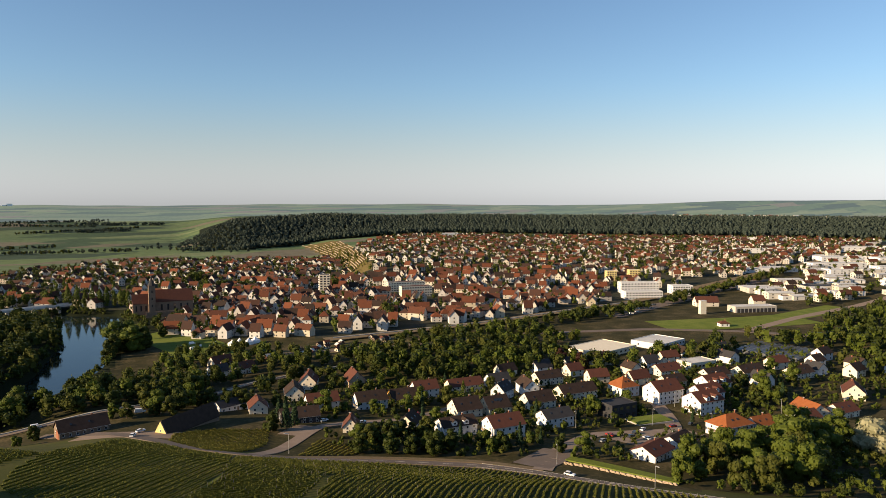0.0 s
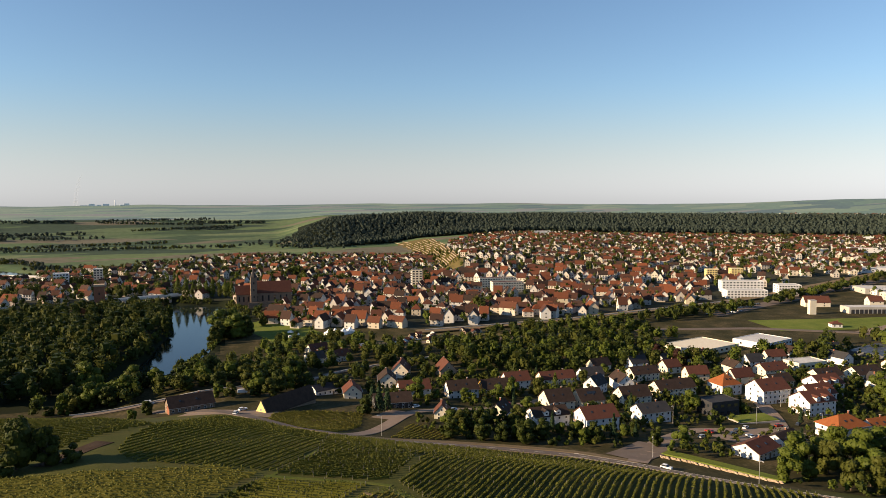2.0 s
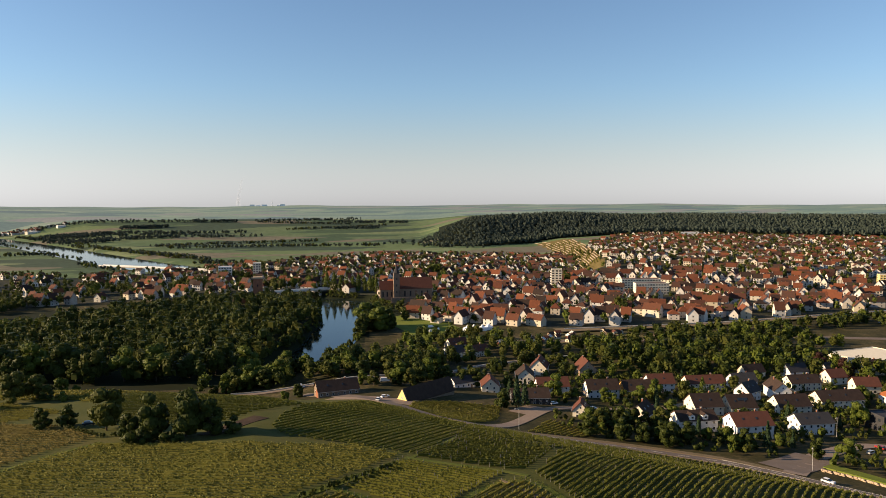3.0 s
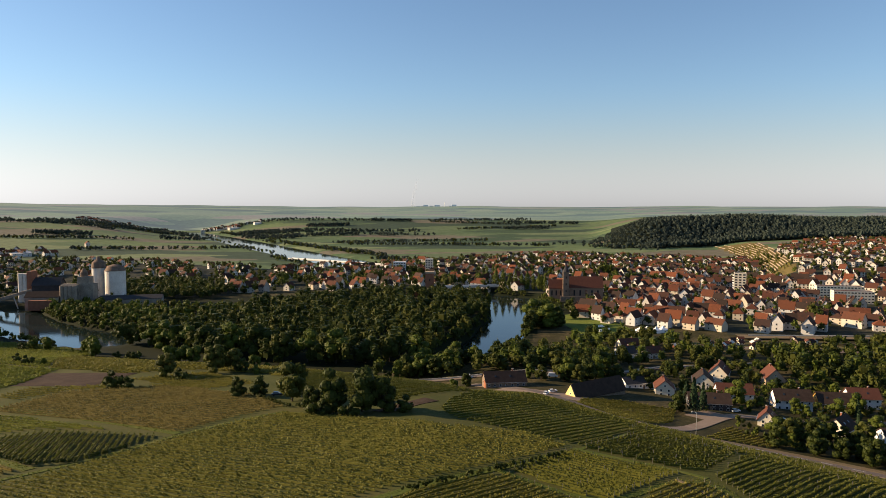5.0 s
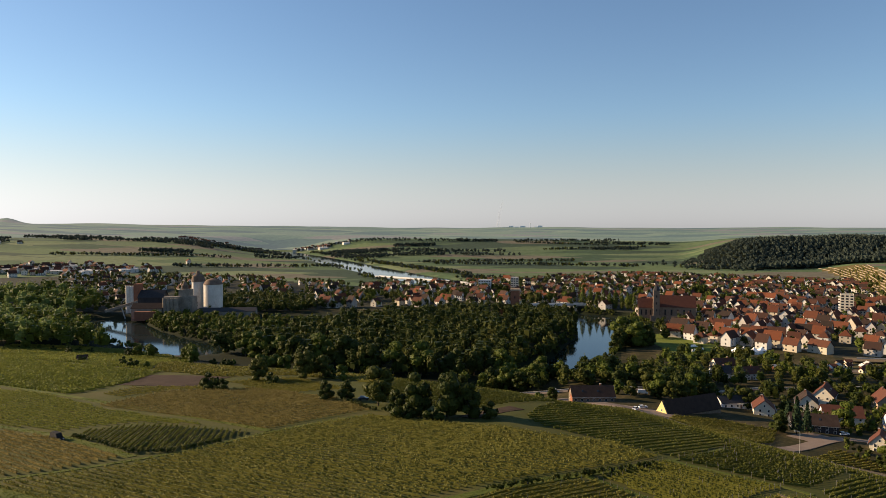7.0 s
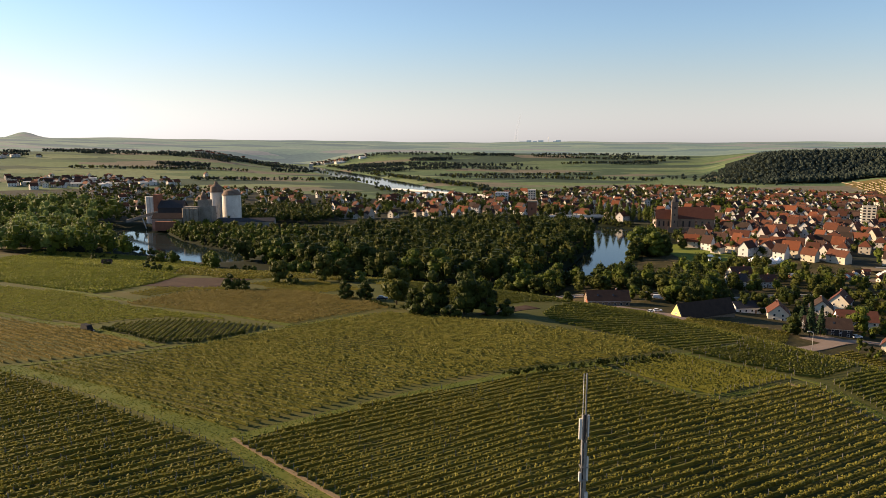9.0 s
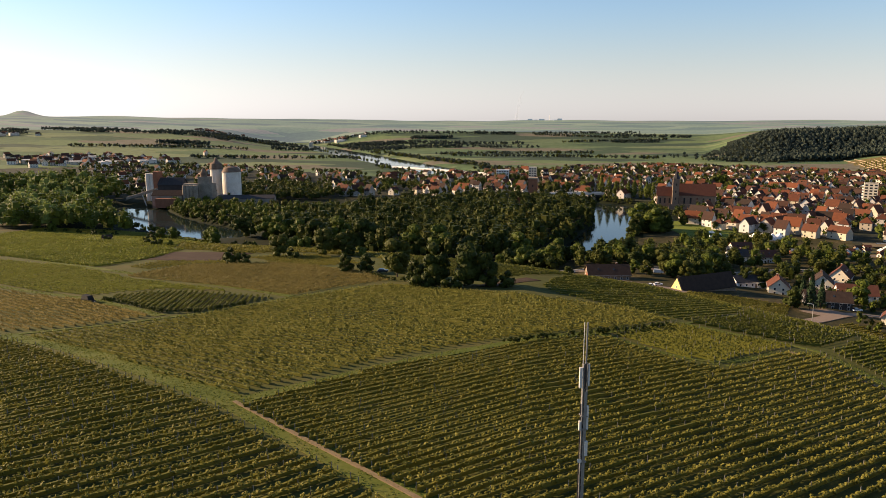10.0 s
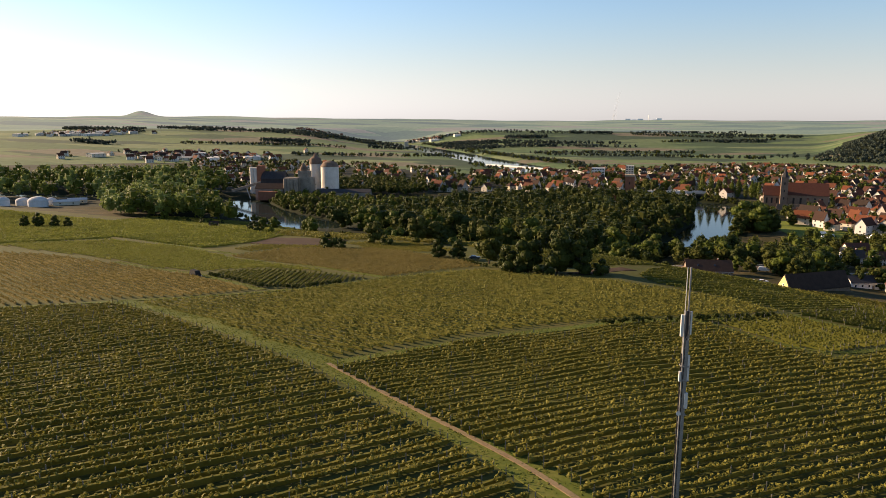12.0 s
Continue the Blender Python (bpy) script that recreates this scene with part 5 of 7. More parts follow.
def crown_points(n, r, h, w, blobs, low=0.25, taper=0.0):
    """Points and outward ways on a crown of several lobes, h high and w wide, standing on its base."""
    lobes = []
    for _ in range(blobs):
        t = r.uniform(0, 2 * math.pi)
        zz = r.uniform(low, 0.85)
        rad = w * 0.5 * math.sin(math.pi * min(0.95, zz * 0.72 + 0.24)) * r.uniform(0.3, 0.75)
        lobes.append((rad * math.cos(t), rad * math.sin(t), zz * h, w * r.uniform(0.15, 0.27)))
    lobes = np.array(lobes)
    k = r.integers(0, blobs, n)
    d = r.normal(0, 1, (n, 3))
    d[:, 2] = d[:, 2] * 0.9 + 0.15
    d /= np.linalg.norm(d, axis=1)[:, None]
    c = lobes[k, :3] + d * lobes[k, 3:4] * r.uniform(0.80, 1.06, (n, 1)) * (1, 1, 0.85)
    out = d * 0.9 + (c - (0, 0, h * 0.5)) / max(h, w) * 0.5
    return c, out, lobes


def trunk_bm(h, r0, limbs, spread, r):
    bm = bmesh.new()
    cyl(bm, 0, 0, -1.0, h, r0, r0 * 0.55, 7)
    for i in range(limbs):
        t = 2 * math.pi * (i + r.uniform(0, 0.5)) / limbs
        tmp = bmesh.new()
        cyl(tmp, 0, 0, 0, spread, r0 * 0.4, r0 * 0.15, 5)
        bmesh.ops.transform(tmp, matrix=pose(0, 0, h * r.uniform(0.75, 1.0), 0, 0, math.degrees(t)) @ pose(0, 0, 0, 0, r.uniform(25, 50), 0), verts=tmp.verts)
        me = bpy.data.meshes.new("limb")
        tmp.to_mesh(me)
        bm.from_mesh(me)
        bpy.data.meshes.remove(me)
        tmp.free()
    return bm


def tree(kind, seed, h, w, mat, label, leaves=520, size=0.62):
    r = np.random.default_rng(seed)
    ob = new(kind)
    tagged(ob, label, "tree", "trees")
    if kind == "conifer":
        n = leaves
        z = r.uniform(0.08, 1, n) ** 0.8
        t = r.uniform(0, 2 * math.pi, n)
        rad = w * 0.5 * (1.02 - z) * r.uniform(0.55, 1.05, n)
        c = np.stack([rad * np.cos(t), rad * np.sin(t), z * h], 1)
        out = np.stack([np.cos(t), np.sin(t), np.full(n, 0.35)], 1)
        part("trunk", cyl_bm(0, 0, -1, h * 0.9, 0.22, 0.05, 7), M_BARK, ob)
        base = 0
    elif kind == "poplar":
        n = leaves
        z = r.uniform(0.06, 1, n)
        t = r.uniform(0, 2 * math.pi, n)
        rad = w * 0.5 * np.sin(math.pi * np.clip(z * 0.82 + 0.16, 0, 1)) * r.uniform(0.6, 1.05, n)
        c = np.stack([rad * np.cos(t), rad * np.sin(t), z * h], 1)
        out = np.stack([np.cos(t), np.sin(t), np.full(n, 0.3)], 1)
        part("trunk", cyl_bm(0, 0, -1, h * 0.7, 0.3, 0.08, 7), M_BARK, ob)
        base = 0
    else:
        base = h * 0.06 if kind == "tree" else 0.0
        c, out, lobes = crown_points(leaves, r, h - base, w, 17 if kind == "tree" else 8, 0.08)
        part("trunk", trunk_bm(base + h * 0.3, max(0.12, h * 0.022), 4, h * 0.3, r), M_BARK, ob)
        inside = masses(lobes[:, :3], lobes[:, 3] * 0.84, r, shape=ROUND_BLOB)
    q = leaf_quads(c, out, size, r, 0.36)
    q = (np.concatenate([q, inside]) if kind in ("tree", "shrub") else q) + (0, 0, base)
    mesh_part("crown", quads("crown", q, [mat]), ob)
    return ob


TREES = {}
for i, (hh, ww, mm, lab) in enumerate([
        (13, 10, M_LEAF, "broad dark green deciduous tree"), (11, 9, M_LEAF, "rounded dark green deciduous tree"),
        (14, 11, M_LEAF_LIGHT, "tall bright green deciduous tree"), (9, 8, M_LEAF_LIGHT, "small rounded bright green tree"),
        (12, 9, M_LEAF_OLIVE, "olive green tree with loose crown"), (15, 11, M_LEAF, "large dense green tree")]):
    TREES["broad", i] = tree("tree", 20 + i, hh, ww, mm, lab, 900, 0.55)
TREES["copper", 0] = tree("tree", 31, 13, 11, M_LEAF_RED, "copper beech with dark red leaves", 1000, 0.5)
TREES["pale", 0] = tree("tree", 32, 11, 13, M_LEAF_PALE, "tree in pale cream blossom", 1100, 0.46)
TREES["poplar", 0] = tree("poplar", 33, 19, 5.5, M_LEAF_LIGHT, "slender upright green poplar tree", 520, 0.62)
TREES["conifer", 0] = tree("conifer", 34, 14, 6, M_NEEDLE, "dark green conical spruce tree", 620, 0.6)
TREES["shrub", 0] = tree("shrub", 35, 4, 5, M_LEAF, "dense rounded dark green shrub", 260, 0.45)
TREES["shrub", 1] = tree("shrub", 36, 3, 4, M_LEAF_LIGHT, "low rounded bright green shrub", 220, 0.42)
for ob in TREES.values():
    ob.matrix_basis = pose(0, 0, -60)
USED = set()


def plant(key, x, y, scale=1.0, turn=None, label="", sink=0.0):
    src = TREES[key]
    turn = rng.uniform(0, 360) if turn is None else turn
    m = pose(x, y, float(height(x, y)) - sink, 0, 0, turn)
    if key in USED:
        ob = copy_thing(src, m)
    else:
        ob, _ = src, USED.add(key)
        ob.matrix_basis = m
    s = scale * rng.uniform(0.92, 1.08)
    ob.scale = (s, s, s * rng.uniform(0.92, 1.1))
    if label:
        ob["label"] = label
    return ob


def scatter(n, x0, x1, y0, y1, keys, smin=0.8, smax=1.15, keep=None, gap=5.0):
    done = []
    for _ in range(n * 12):
        if len(done) >= n:
            break
        x, y = rng.uniform(x0, x1), rng.uniform(y0, y1)
        if keep is not None and not keep(x, y):
            continue
        if height(x, y) < 0.8 or any((x - a) ** 2 + (y - b) ** 2 < gap * gap for a, b in done):
            continue
        done.append((x, y))
        plant(keys[int(rng.integers(len(keys)))], x, y, rng.uniform(smin, smax))


B = [("broad", i) for i in range(6)]


def forest(name, pts, hs, ws, mat, label, leaves=110, size=1.0, seed=3, shape=0.9, lobes=5):
    """Many crowns in one mesh, each of several lobes, for woods whose trees nobody could count."""
    r = np.random.default_rng(seed)
    n = len(pts)
    pts, hs, ws = np.asarray(pts, float), np.asarray(hs, float), np.asarray(ws, float)
    base = np.stack([pts[:, 0], pts[:, 1], height(pts[:, 0], pts[:, 1])], 1)
    # the lobes: one at the top, the others round it and lower
    t = r.uniform(0, 2 * math.pi, (n, lobes))
    up = np.concatenate([np.full((n, 1), 0.70), r.uniform(0.30, 0.66, (n, lobes - 1))], 1)
    rad = ws[:, None] * np.concatenate([np.full((n, 1), 0.05), r.uniform(0.12, 0.26, (n, lobes - 1))], 1) * shape
    c = base[:, None] + np.stack([rad * np.cos(t), rad * np.sin(t), up * hs[:, None]], 2)
    size_l = np.minimum(ws[:, None] * r.uniform(0.22, 0.36, (n, lobes)), hs[:, None] * 0.31) * shape
    kind = r.integers(0, len(mat), n)
    per = max(3, int(leaves * 1.12) // lobes)
    d = r.normal(0, 1, (n, lobes, per, 3))
    d[..., 2] = d[..., 2] * 0.85 + 0.35
    d /= np.linalg.norm(d, axis=3)[..., None]
    p = c[:, :, None] + d * size_l[:, :, None, None] * r.uniform(0.78, 1.20, (n, lobes, per, 1)) * (1, 1, 1.05)
    q = leaf_quads(p.reshape(-1, 3), d.reshape(-1, 3), size * 1.08, r, 0.40)
    ids = np.repeat(kind, lobes * per)
    keep = min(lobes, 3 if leaves < 40 else lobes)
    inner = BLOB
    core = masses(c[:, :keep].reshape(-1, 3), size_l[:, :keep].ravel() * 0.82, r, 1.0, inner)
    q = np.concatenate([q, core])
    ids = np.concatenate([ids, np.repeat(kind, keep * len(inner))])
    return tagged(new(name, quads(name, q, mat, ids)), label, "woodland", kind="stuff")


def wood_points(x0, x1, y0, y1, gap, keep, seed):
    r = np.random.default_rng(seed)
    xs, ys = np.meshgrid(np.arange(x0, x1, gap), np.arange(y0, y1, gap))
    p = np.stack([xs.ravel(), ys.ravel()], 1) + r.uniform(-gap * 0.42, gap * 0.42, (xs.size, 2))
    return p[[bool(keep(a, b)) for a, b in p]]


def polyin(poly):
    def keep(x, y):
        c = False
        for (ax, ay), (bx, by) in zip(poly, poly[1:] + poly[:1]):
            if (ay > y) != (by > y) and x < (bx - ax) * (y - ay) / (by - ay) + ax:
                c = not c
        return c and float(height(x, y)) > 0.6
    return keep


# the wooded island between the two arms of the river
ISLE = [(-196, 440), (-186, 424), (-130, 392), (-95, 372), (-30, 362), (5, 372), (18, 408), (38, 480), (56, 545), (58, 620), (20, 655), (-60, 630), (-110, 600), (-140, 560), (-165, 490)]
pts = wood_points(-260, 90, 355, 720, 9.6, polyin(ISLE), 4)
r_ = np.random.default_rng(5)
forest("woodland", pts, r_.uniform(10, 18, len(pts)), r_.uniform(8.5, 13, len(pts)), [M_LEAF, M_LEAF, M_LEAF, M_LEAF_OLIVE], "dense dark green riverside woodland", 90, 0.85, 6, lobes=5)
# strip of wood on the river bank before the cement works, and the woods on the far left
BANK = [(-318, 560), (-292, 548), (-252, 508), (-206, 472), (-160, 452), (-140, 500), (-140, 560), (-200, 575), (-260, 596), (-306, 612)]
pts = wood_points(-340, -130, 470, 620, 8.5, polyin(BANK), 8)
forest("woodland", pts, r_.uniform(5, 9, len(pts)), r_.uniform(7, 10, len(pts)), [M_LEAF_LIGHT, M_LEAF_LIGHT, M_LEAF_OLIVE], "bright green trees on the river bank", 100, 0.85, 9)
LEFT = [(-256, 420), (-292, 462), (-340, 520), (-400, 562), (-470, 578), (-436, 515), (-372, 440), (-330, 410)]
pts = wood_points(-780, -250, 360, 600, 10, polyin(LEFT), 10)
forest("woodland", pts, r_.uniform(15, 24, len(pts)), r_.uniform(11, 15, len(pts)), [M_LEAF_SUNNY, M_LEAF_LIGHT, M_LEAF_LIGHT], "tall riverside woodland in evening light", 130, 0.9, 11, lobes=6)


DEEP = [at(a, d) for a, d in ((31.5, 650), (31.5, 780), (34, 900), (52, 980), (52, 740), (41, 710))]
pts = wood_points(-800, -300, 400, 800, 13, polyin(DEEP), 14)
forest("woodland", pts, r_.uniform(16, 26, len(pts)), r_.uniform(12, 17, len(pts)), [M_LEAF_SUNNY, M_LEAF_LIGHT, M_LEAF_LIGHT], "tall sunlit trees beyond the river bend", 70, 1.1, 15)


r_bush = np.random.default_rng(66)
pts = []
for line, reach in ((RIVER[0], 28.5), (RIVER[1], 28.5), (ARM, 18.5)):
    for (ax, ay), (bx, by) in zip(line, line[1:]):
        n = int(math.hypot(bx - ax, by - ay) / 0.8)
        for t in r_bush.uniform(0, 1, n):
            side, ln = r_bush.choice((-1, 1)), math.hypot(bx - ax, by - ay)
            o = side * (reach + r_bush.uniform(-2.5, 4))
            pts.append((ax + (bx - ax) * t - (by - ay) / ln * o, ay + (by - ay) * t + (bx - ax) / ln * o))
pts = np.array([p for p in pts if 0.0 < float(height(*p)) < 6])
forest("bank_shrubs", pts, r_bush.uniform(2.5, 5, len(pts)), r_bush.uniform(4, 7, len(pts)), [M_LEAF, M_LEAF_LIGHT, M_LEAF_OLIVE], "bushes along the water's edge", 40, 0.5, 67, lobes=3)
BESIDE = [at(a, d) for a, d in ((23.2, 690), (21.5, 668), (17.5, 660), (15.0, 690), (15.5, 735), (18, 790), (21, 815), (24, 800), (23.6, 735))]
pts = wood_points(-380, -160, 600, 800, 8.5, polyin(BESIDE), 16)
forest("woodland", pts, r_.uniform(7, 13, len(pts)), r_.uniform(8, 12, len(pts)), [M_LEAF, M_LEAF, M_LEAF_OLIVE], "dark trees beside the cement works", 80, 0.85, 17)
# the long wooded ridge behind the town, and the woods beside it
def on_ridge(x, y):
    d, a = polar(x, y)
    start = float(ridge_start(a))
    return -70 < a < -15.5 + 2 * math.sin(d / 60) and start - 20 < d < start + 330


pts = wood_points(330, 2000, 550, 2000, 11.5, on_ridge, 12)
low = np.array([float(step(15, 21, -polar(*p)[1])) for p in pts])
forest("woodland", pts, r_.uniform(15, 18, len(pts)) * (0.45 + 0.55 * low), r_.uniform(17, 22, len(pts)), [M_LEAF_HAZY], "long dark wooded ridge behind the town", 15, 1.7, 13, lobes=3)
g_ = np.array([p for p in garden if float(height(*p)) > 1])
gd = np.hypot(g_[:, 0], g_[:, 1])
forest("garden_trees", g_[gd < 900], r_.uniform(6, 12, (gd < 900).sum()), r_.uniform(5, 9, (gd < 900).sum()), [M_LEAF, M_LEAF, M_LEAF_LIGHT, M_LEAF_OLIVE], "garden trees between the town houses", 36, 0.85, 31, lobes=3)
forest("garden_trees", g_[gd >= 900], r_.uniform(6, 12, (gd >= 900).sum()), r_.uniform(6, 10, (gd >= 900).sum()), [M_LEAF, M_LEAF_OLIVE], "garden trees in the distant town", 12, 1.4, 32, lobes=2)

# belts of trees in the valley
BELT_A = [(176, 384), (254, 400), (342, 372), (330, 345), (400, 292), (420, 275), (377, 250), (330, 270), (300, 268), (260, 292), (215, 300), (190, 330)]
pts = wood_points(160, 430, 240, 405, 8.5, polyin(BELT_A), 41)
pts = np.array([p for p in pts if math.hypot(p[0] - 332, p[1] - 306) > 30 and math.hypot(p[0] - 378, p[1] - 298) > 25])
forest("woodland", pts, r_.uniform(8, 13, len(pts)), r_.uniform(6, 10, len(pts)), [M_LEAF, M_LEAF, M_LEAF_LIGHT, M_LEAF_OLIVE], "belt of green trees between village and town", 110, 0.75, 42)
# behind the greenhouse, along the green, by the railway
for k, (poly, gap, hs) in enumerate((
        ([(440, 300), (470, 250), (560, 285), (700, 300), (860, 310), (900, 290), (700, 250), (480, 215), (430, 232)], 10, (9, 15)),
        ([(250, 420), (330, 415), (430, 424), (500, 425), (500, 405), (420, 395), (330, 395), (260, 402)], 9, (6, 10)),
        ([(520, 430), (660, 458), (860, 488), (860, 478), (660, 440), (520, 415)], 9, (7, 11)),
        ([(620, 345), (760, 350), (780, 340), (640, 335)], 10, (7, 11)),
        ([(395, 195), (440, 214), (520, 235), (700, 255), (900, 270), (900, 180), (600, 130), (430, 130)], 11, (8, 14)))):
    xs, ys = [p[0] for p in poly], [p[1] for p in poly]
    pts = wood_points(min(xs), max(xs), min(ys), max(ys), gap, polyin(poly), 50 + k)
    forest("woodland", pts, r_.uniform(*hs, len(pts)), r_.uniform(7, 11, len(pts)), [M_LEAF, M_LEAF, M_LEAF_LIGHT, M_LEAF_OLIVE], "row of green trees in the valley", 70, 0.9, 60 + k)
# trees by the near bank and the farm
def off_valley_way(x, y):
    return float(line_distance(np.float64(x), np.float64(y), offset(VALLEY_WAY, 3))) > 6.5


BELT_B = [(22, 350), (45, 368), (76, 400), (108, 452), (150, 440), (172, 390), (150, 345), (120, 345), (104, 318), (70, 300), (40, 312)]
pts = np.array([p for p in wood_points(0, 180, 295, 475, 9.0, polyin(BELT_B), 43) if off_valley_way(*p)])
near_b = [p for p in pts if p[1] < 360]
back_b = np.array([p for p in pts if p[1] >= 360 and (p[0] - 111) ** 2 + (p[1] - 384) ** 2 > 120 and (p[0] - 125) ** 2 + (p[1] - 384) ** 2 > 120])
forest("woodland", back_b, r_.uniform(6, 12, len(back_b)), r_.uniform(6, 9, len(back_b)), [M_LEAF, M_LEAF_LIGHT, M_LEAF_OLIVE], "gardens and trees along the near river bank", 110, 0.65, 44)
for x, y in near_b:
    if rng.random() < 0.88 and (x - 111) ** 2 + (y - 384) ** 2 > 90 and (x - 125) ** 2 + (y - 384) ** 2 > 90 and (x - 93) ** 2 + (y - 300) ** 2 > 110:
        plant(B[int(rng.integers(6))], x, y, rng.uniform(0.5, 0.85))
GARDENS = [(104, 318), (150, 300), (215, 300), (258, 300), (205, 335), (182, 390), (150, 402), (168, 385), (125, 352)]
lots = [(142, 332), (163, 322), (126, 312), (128, 285), (118, 402), (111, 384), (125, 384)]
pts = np.array([p for p in wood_points(100, 262, 296, 405, 8.6, polyin(GARDENS), 47) if off_valley_way(*p) and all((p[0] - a) ** 2 + (p[1] - b) ** 2 > 95 for a, b in lots)])
forest("woodland", pts, r_.uniform(5, 11, len(pts)), r_.uniform(5, 9, len(pts)), [M_LEAF, M_LEAF, M_LEAF_OLIVE, M_LEAF_LIGHT], "garden trees behind the farmyard", 100, 0.62, 48)
# far bank of the pool, poplars, big trees beside the lawn
for i in range(9):
    plant(("poplar", 0), 74 + 5.6 * i + rng.uniform(-1, 1), 716 - 4 * i + rng.uniform(-3, 3), rng.uniform(0.8, 1.05))
for x, y, s in ((77, 482, 1.35), (84, 478, 1.35), (72, 474, 1.15), (88, 486, 1.3), (80, 492, 1.4), (75, 488, 1.3), (92, 480, 1.2), (86, 496, 1.3), (68, 466, 0.9), (112, 520, 0.8), (116, 560, 0.9)):
    plant(B[int(rng.integers(3))], x, y, s)
pts = []
for x0, y0, n, sp in ((222, 752, 9, 11), (247, 738, 8, 10), (188, 806, 6, 9), (222, 850, 7, 12), (289, 508, 5, 8), (330, 700, 6, 10), (60, 760, 9, 16), (-60, 780, 8, 16), (20, 735, 7, 12), (-150, 760, 9, 18), (-20, 860, 9, 18), (120, 720, 6, 10)):
    pts += [(x0 + rng.normal(0, sp * 0.6), y0 + rng.normal(0, sp * 0.6)) for _ in range(n)]
forest("town_trees", pts, rng.uniform(10, 16, len(pts)), rng.uniform(9, 13, len(pts)), [M_LEAF, M_LEAF_LIGHT, M_LEAF_OLIVE], "tall old trees between the town houses", 120, 0.8, 49, lobes=6)
# trees on the vineyard hill
for key, x, y, s in ((("broad", 0), -25, 190, 1.0), (("broad", 5), -17, 189, 0.95), (("broad", 1), -11, 188, 0.85), (("shrub", 0), -5, 187, 1.2), (("broad", 1), -31, 192, 0.75), (("shrub", 0), -20, 184, 1.1), (("shrub", 0), -28, 186, 1.2),
                     (("broad", 4), -39, 206, 1.1), (("broad", 1), -57, 214, 0.6), (("broad", 1), -51, 216, 0.6), (("shrub", 0), -104, 236, 1.3), (("shrub", 0), -99, 234, 1.1),
                     (("broad", 4), -93, 254, 0.9), (("broad", 4), -78, 262, 1.0), (("broad", 4), -72, 266, 0.9), (("broad", 1), -68, 262, 0.6), (("shrub", 0), -86, 248, 1.0), (("shrub", 1), -62, 258, 1.1),
                     (("shrub", 0), -168, 300, 0.9), (("shrub", 1), -160, 297, 0.9), (("shrub", 0), -176, 306, 1.0), (("shrub", 0), -205, 320, 0.8),
                     (("broad", 1), -298, 294, 0.6), (("broad", 0), -291, 296, 0.6), (("broad", 1), -283, 298, 0.6), (("broad", 1), -276, 299, 0.55)):
    plant(key, x, y, s)
# riverbank shrubs below the crest
for _ in range(40):
    x = rng.uniform(-330, 20)
    y = float(np.interp(x, (-330, -200, -110, 0, 20), (425, 395, 352, 342, 345))) + rng.uniform(-6, 8)
    plant([("shrub", 0), ("shrub", 1), ("broad", 3)][int(rng.integers(3))], x, y, rng.uniform(0.7, 1.2))
# village gardens
taken = [(o.matrix_basis.translation.x, o.matrix_basis.translation.y) for o in scene.objects if o.name.startswith(("house", "clinic", "modern_house", "barn", "hedge_garden")) and o.parent is None]


def free_garden(x, y):
    if any((x - a) ** 2 + (y - b) ** 2 < 85 for a, b in taken):
        return False
    way = min(float(line_distance(np.float64(x), np.float64(y), p)) for p in (ROAD, SIDE, LANE))
    return way > 7


VILLAGE = polyin([(112, 212), (140, 184), (165, 180), (200, 196), (240, 180), (330, 175), (380, 215), (340, 245), (260, 280), (200, 300), (150, 300), (100, 270), (112, 250)])
scatter(120, 100, 380, 175, 305, B[:5] + [("shrub", 0), ("shrub", 1), ("conifer", 0)], 0.4, 0.75, lambda x, y: VILLAGE(x, y) and free_garden(x, y), 5)
HEDGE = polyin([(106, 206), (138, 182), (160, 184), (146, 206), (120, 226), (108, 222)])
scatter(44, 100, 165, 178, 230, [("broad", 1), ("broad", 0), ("shrub", 0), ("shrub", 1), ("broad", 3)], 0.45, 0.7, lambda x, y: HEDGE(x, y) and free_garden(x, y), 4)
RIGHT = polyin([(172, 134), (200, 140), (226, 140), (262, 148), (290, 146), (290, 132), (262, 128), (232, 116), (200, 104), (180, 112)])
scatter(38, 165, 300, 100, 155, [("broad", 2), ("broad", 3), ("broad", 2), ("broad", 4), ("broad", 3)], 0.65, 0.98, lambda x, y: RIGHT(x, y) and free_garden(x, y), 6.5)
for key, x, y, s in ((("broad", 2), 226, 124, 1.25), (("pale", 0), 262, 116, 1.1), (("pale", 0), 272, 122, 1.0), (("conifer", 0), 196, 142, 0.7), (("conifer", 0), 192, 138, 0.6), (("copper", 0), 282, 296, 0.95), (("copper", 0), 290, 286, 0.8),
                     (("conifer", 0), 97, 248, 0.9), (("conifer", 0), 102, 252, 0.8), (("broad", 1), 92, 250, 0.7), (("poplar", 0), 186, 258, 0.6), (("broad", 4), 180, 262, 0.9), (("broad", 0), 166, 173, 0.6), (("broad", 2), 172, 168, 0.55)):
    plant(key, x, y, s)
for k, ob in TREES.items():
    if k not in USED:
        plant(k, 300 + 7 * k[1], 330, 0.8)
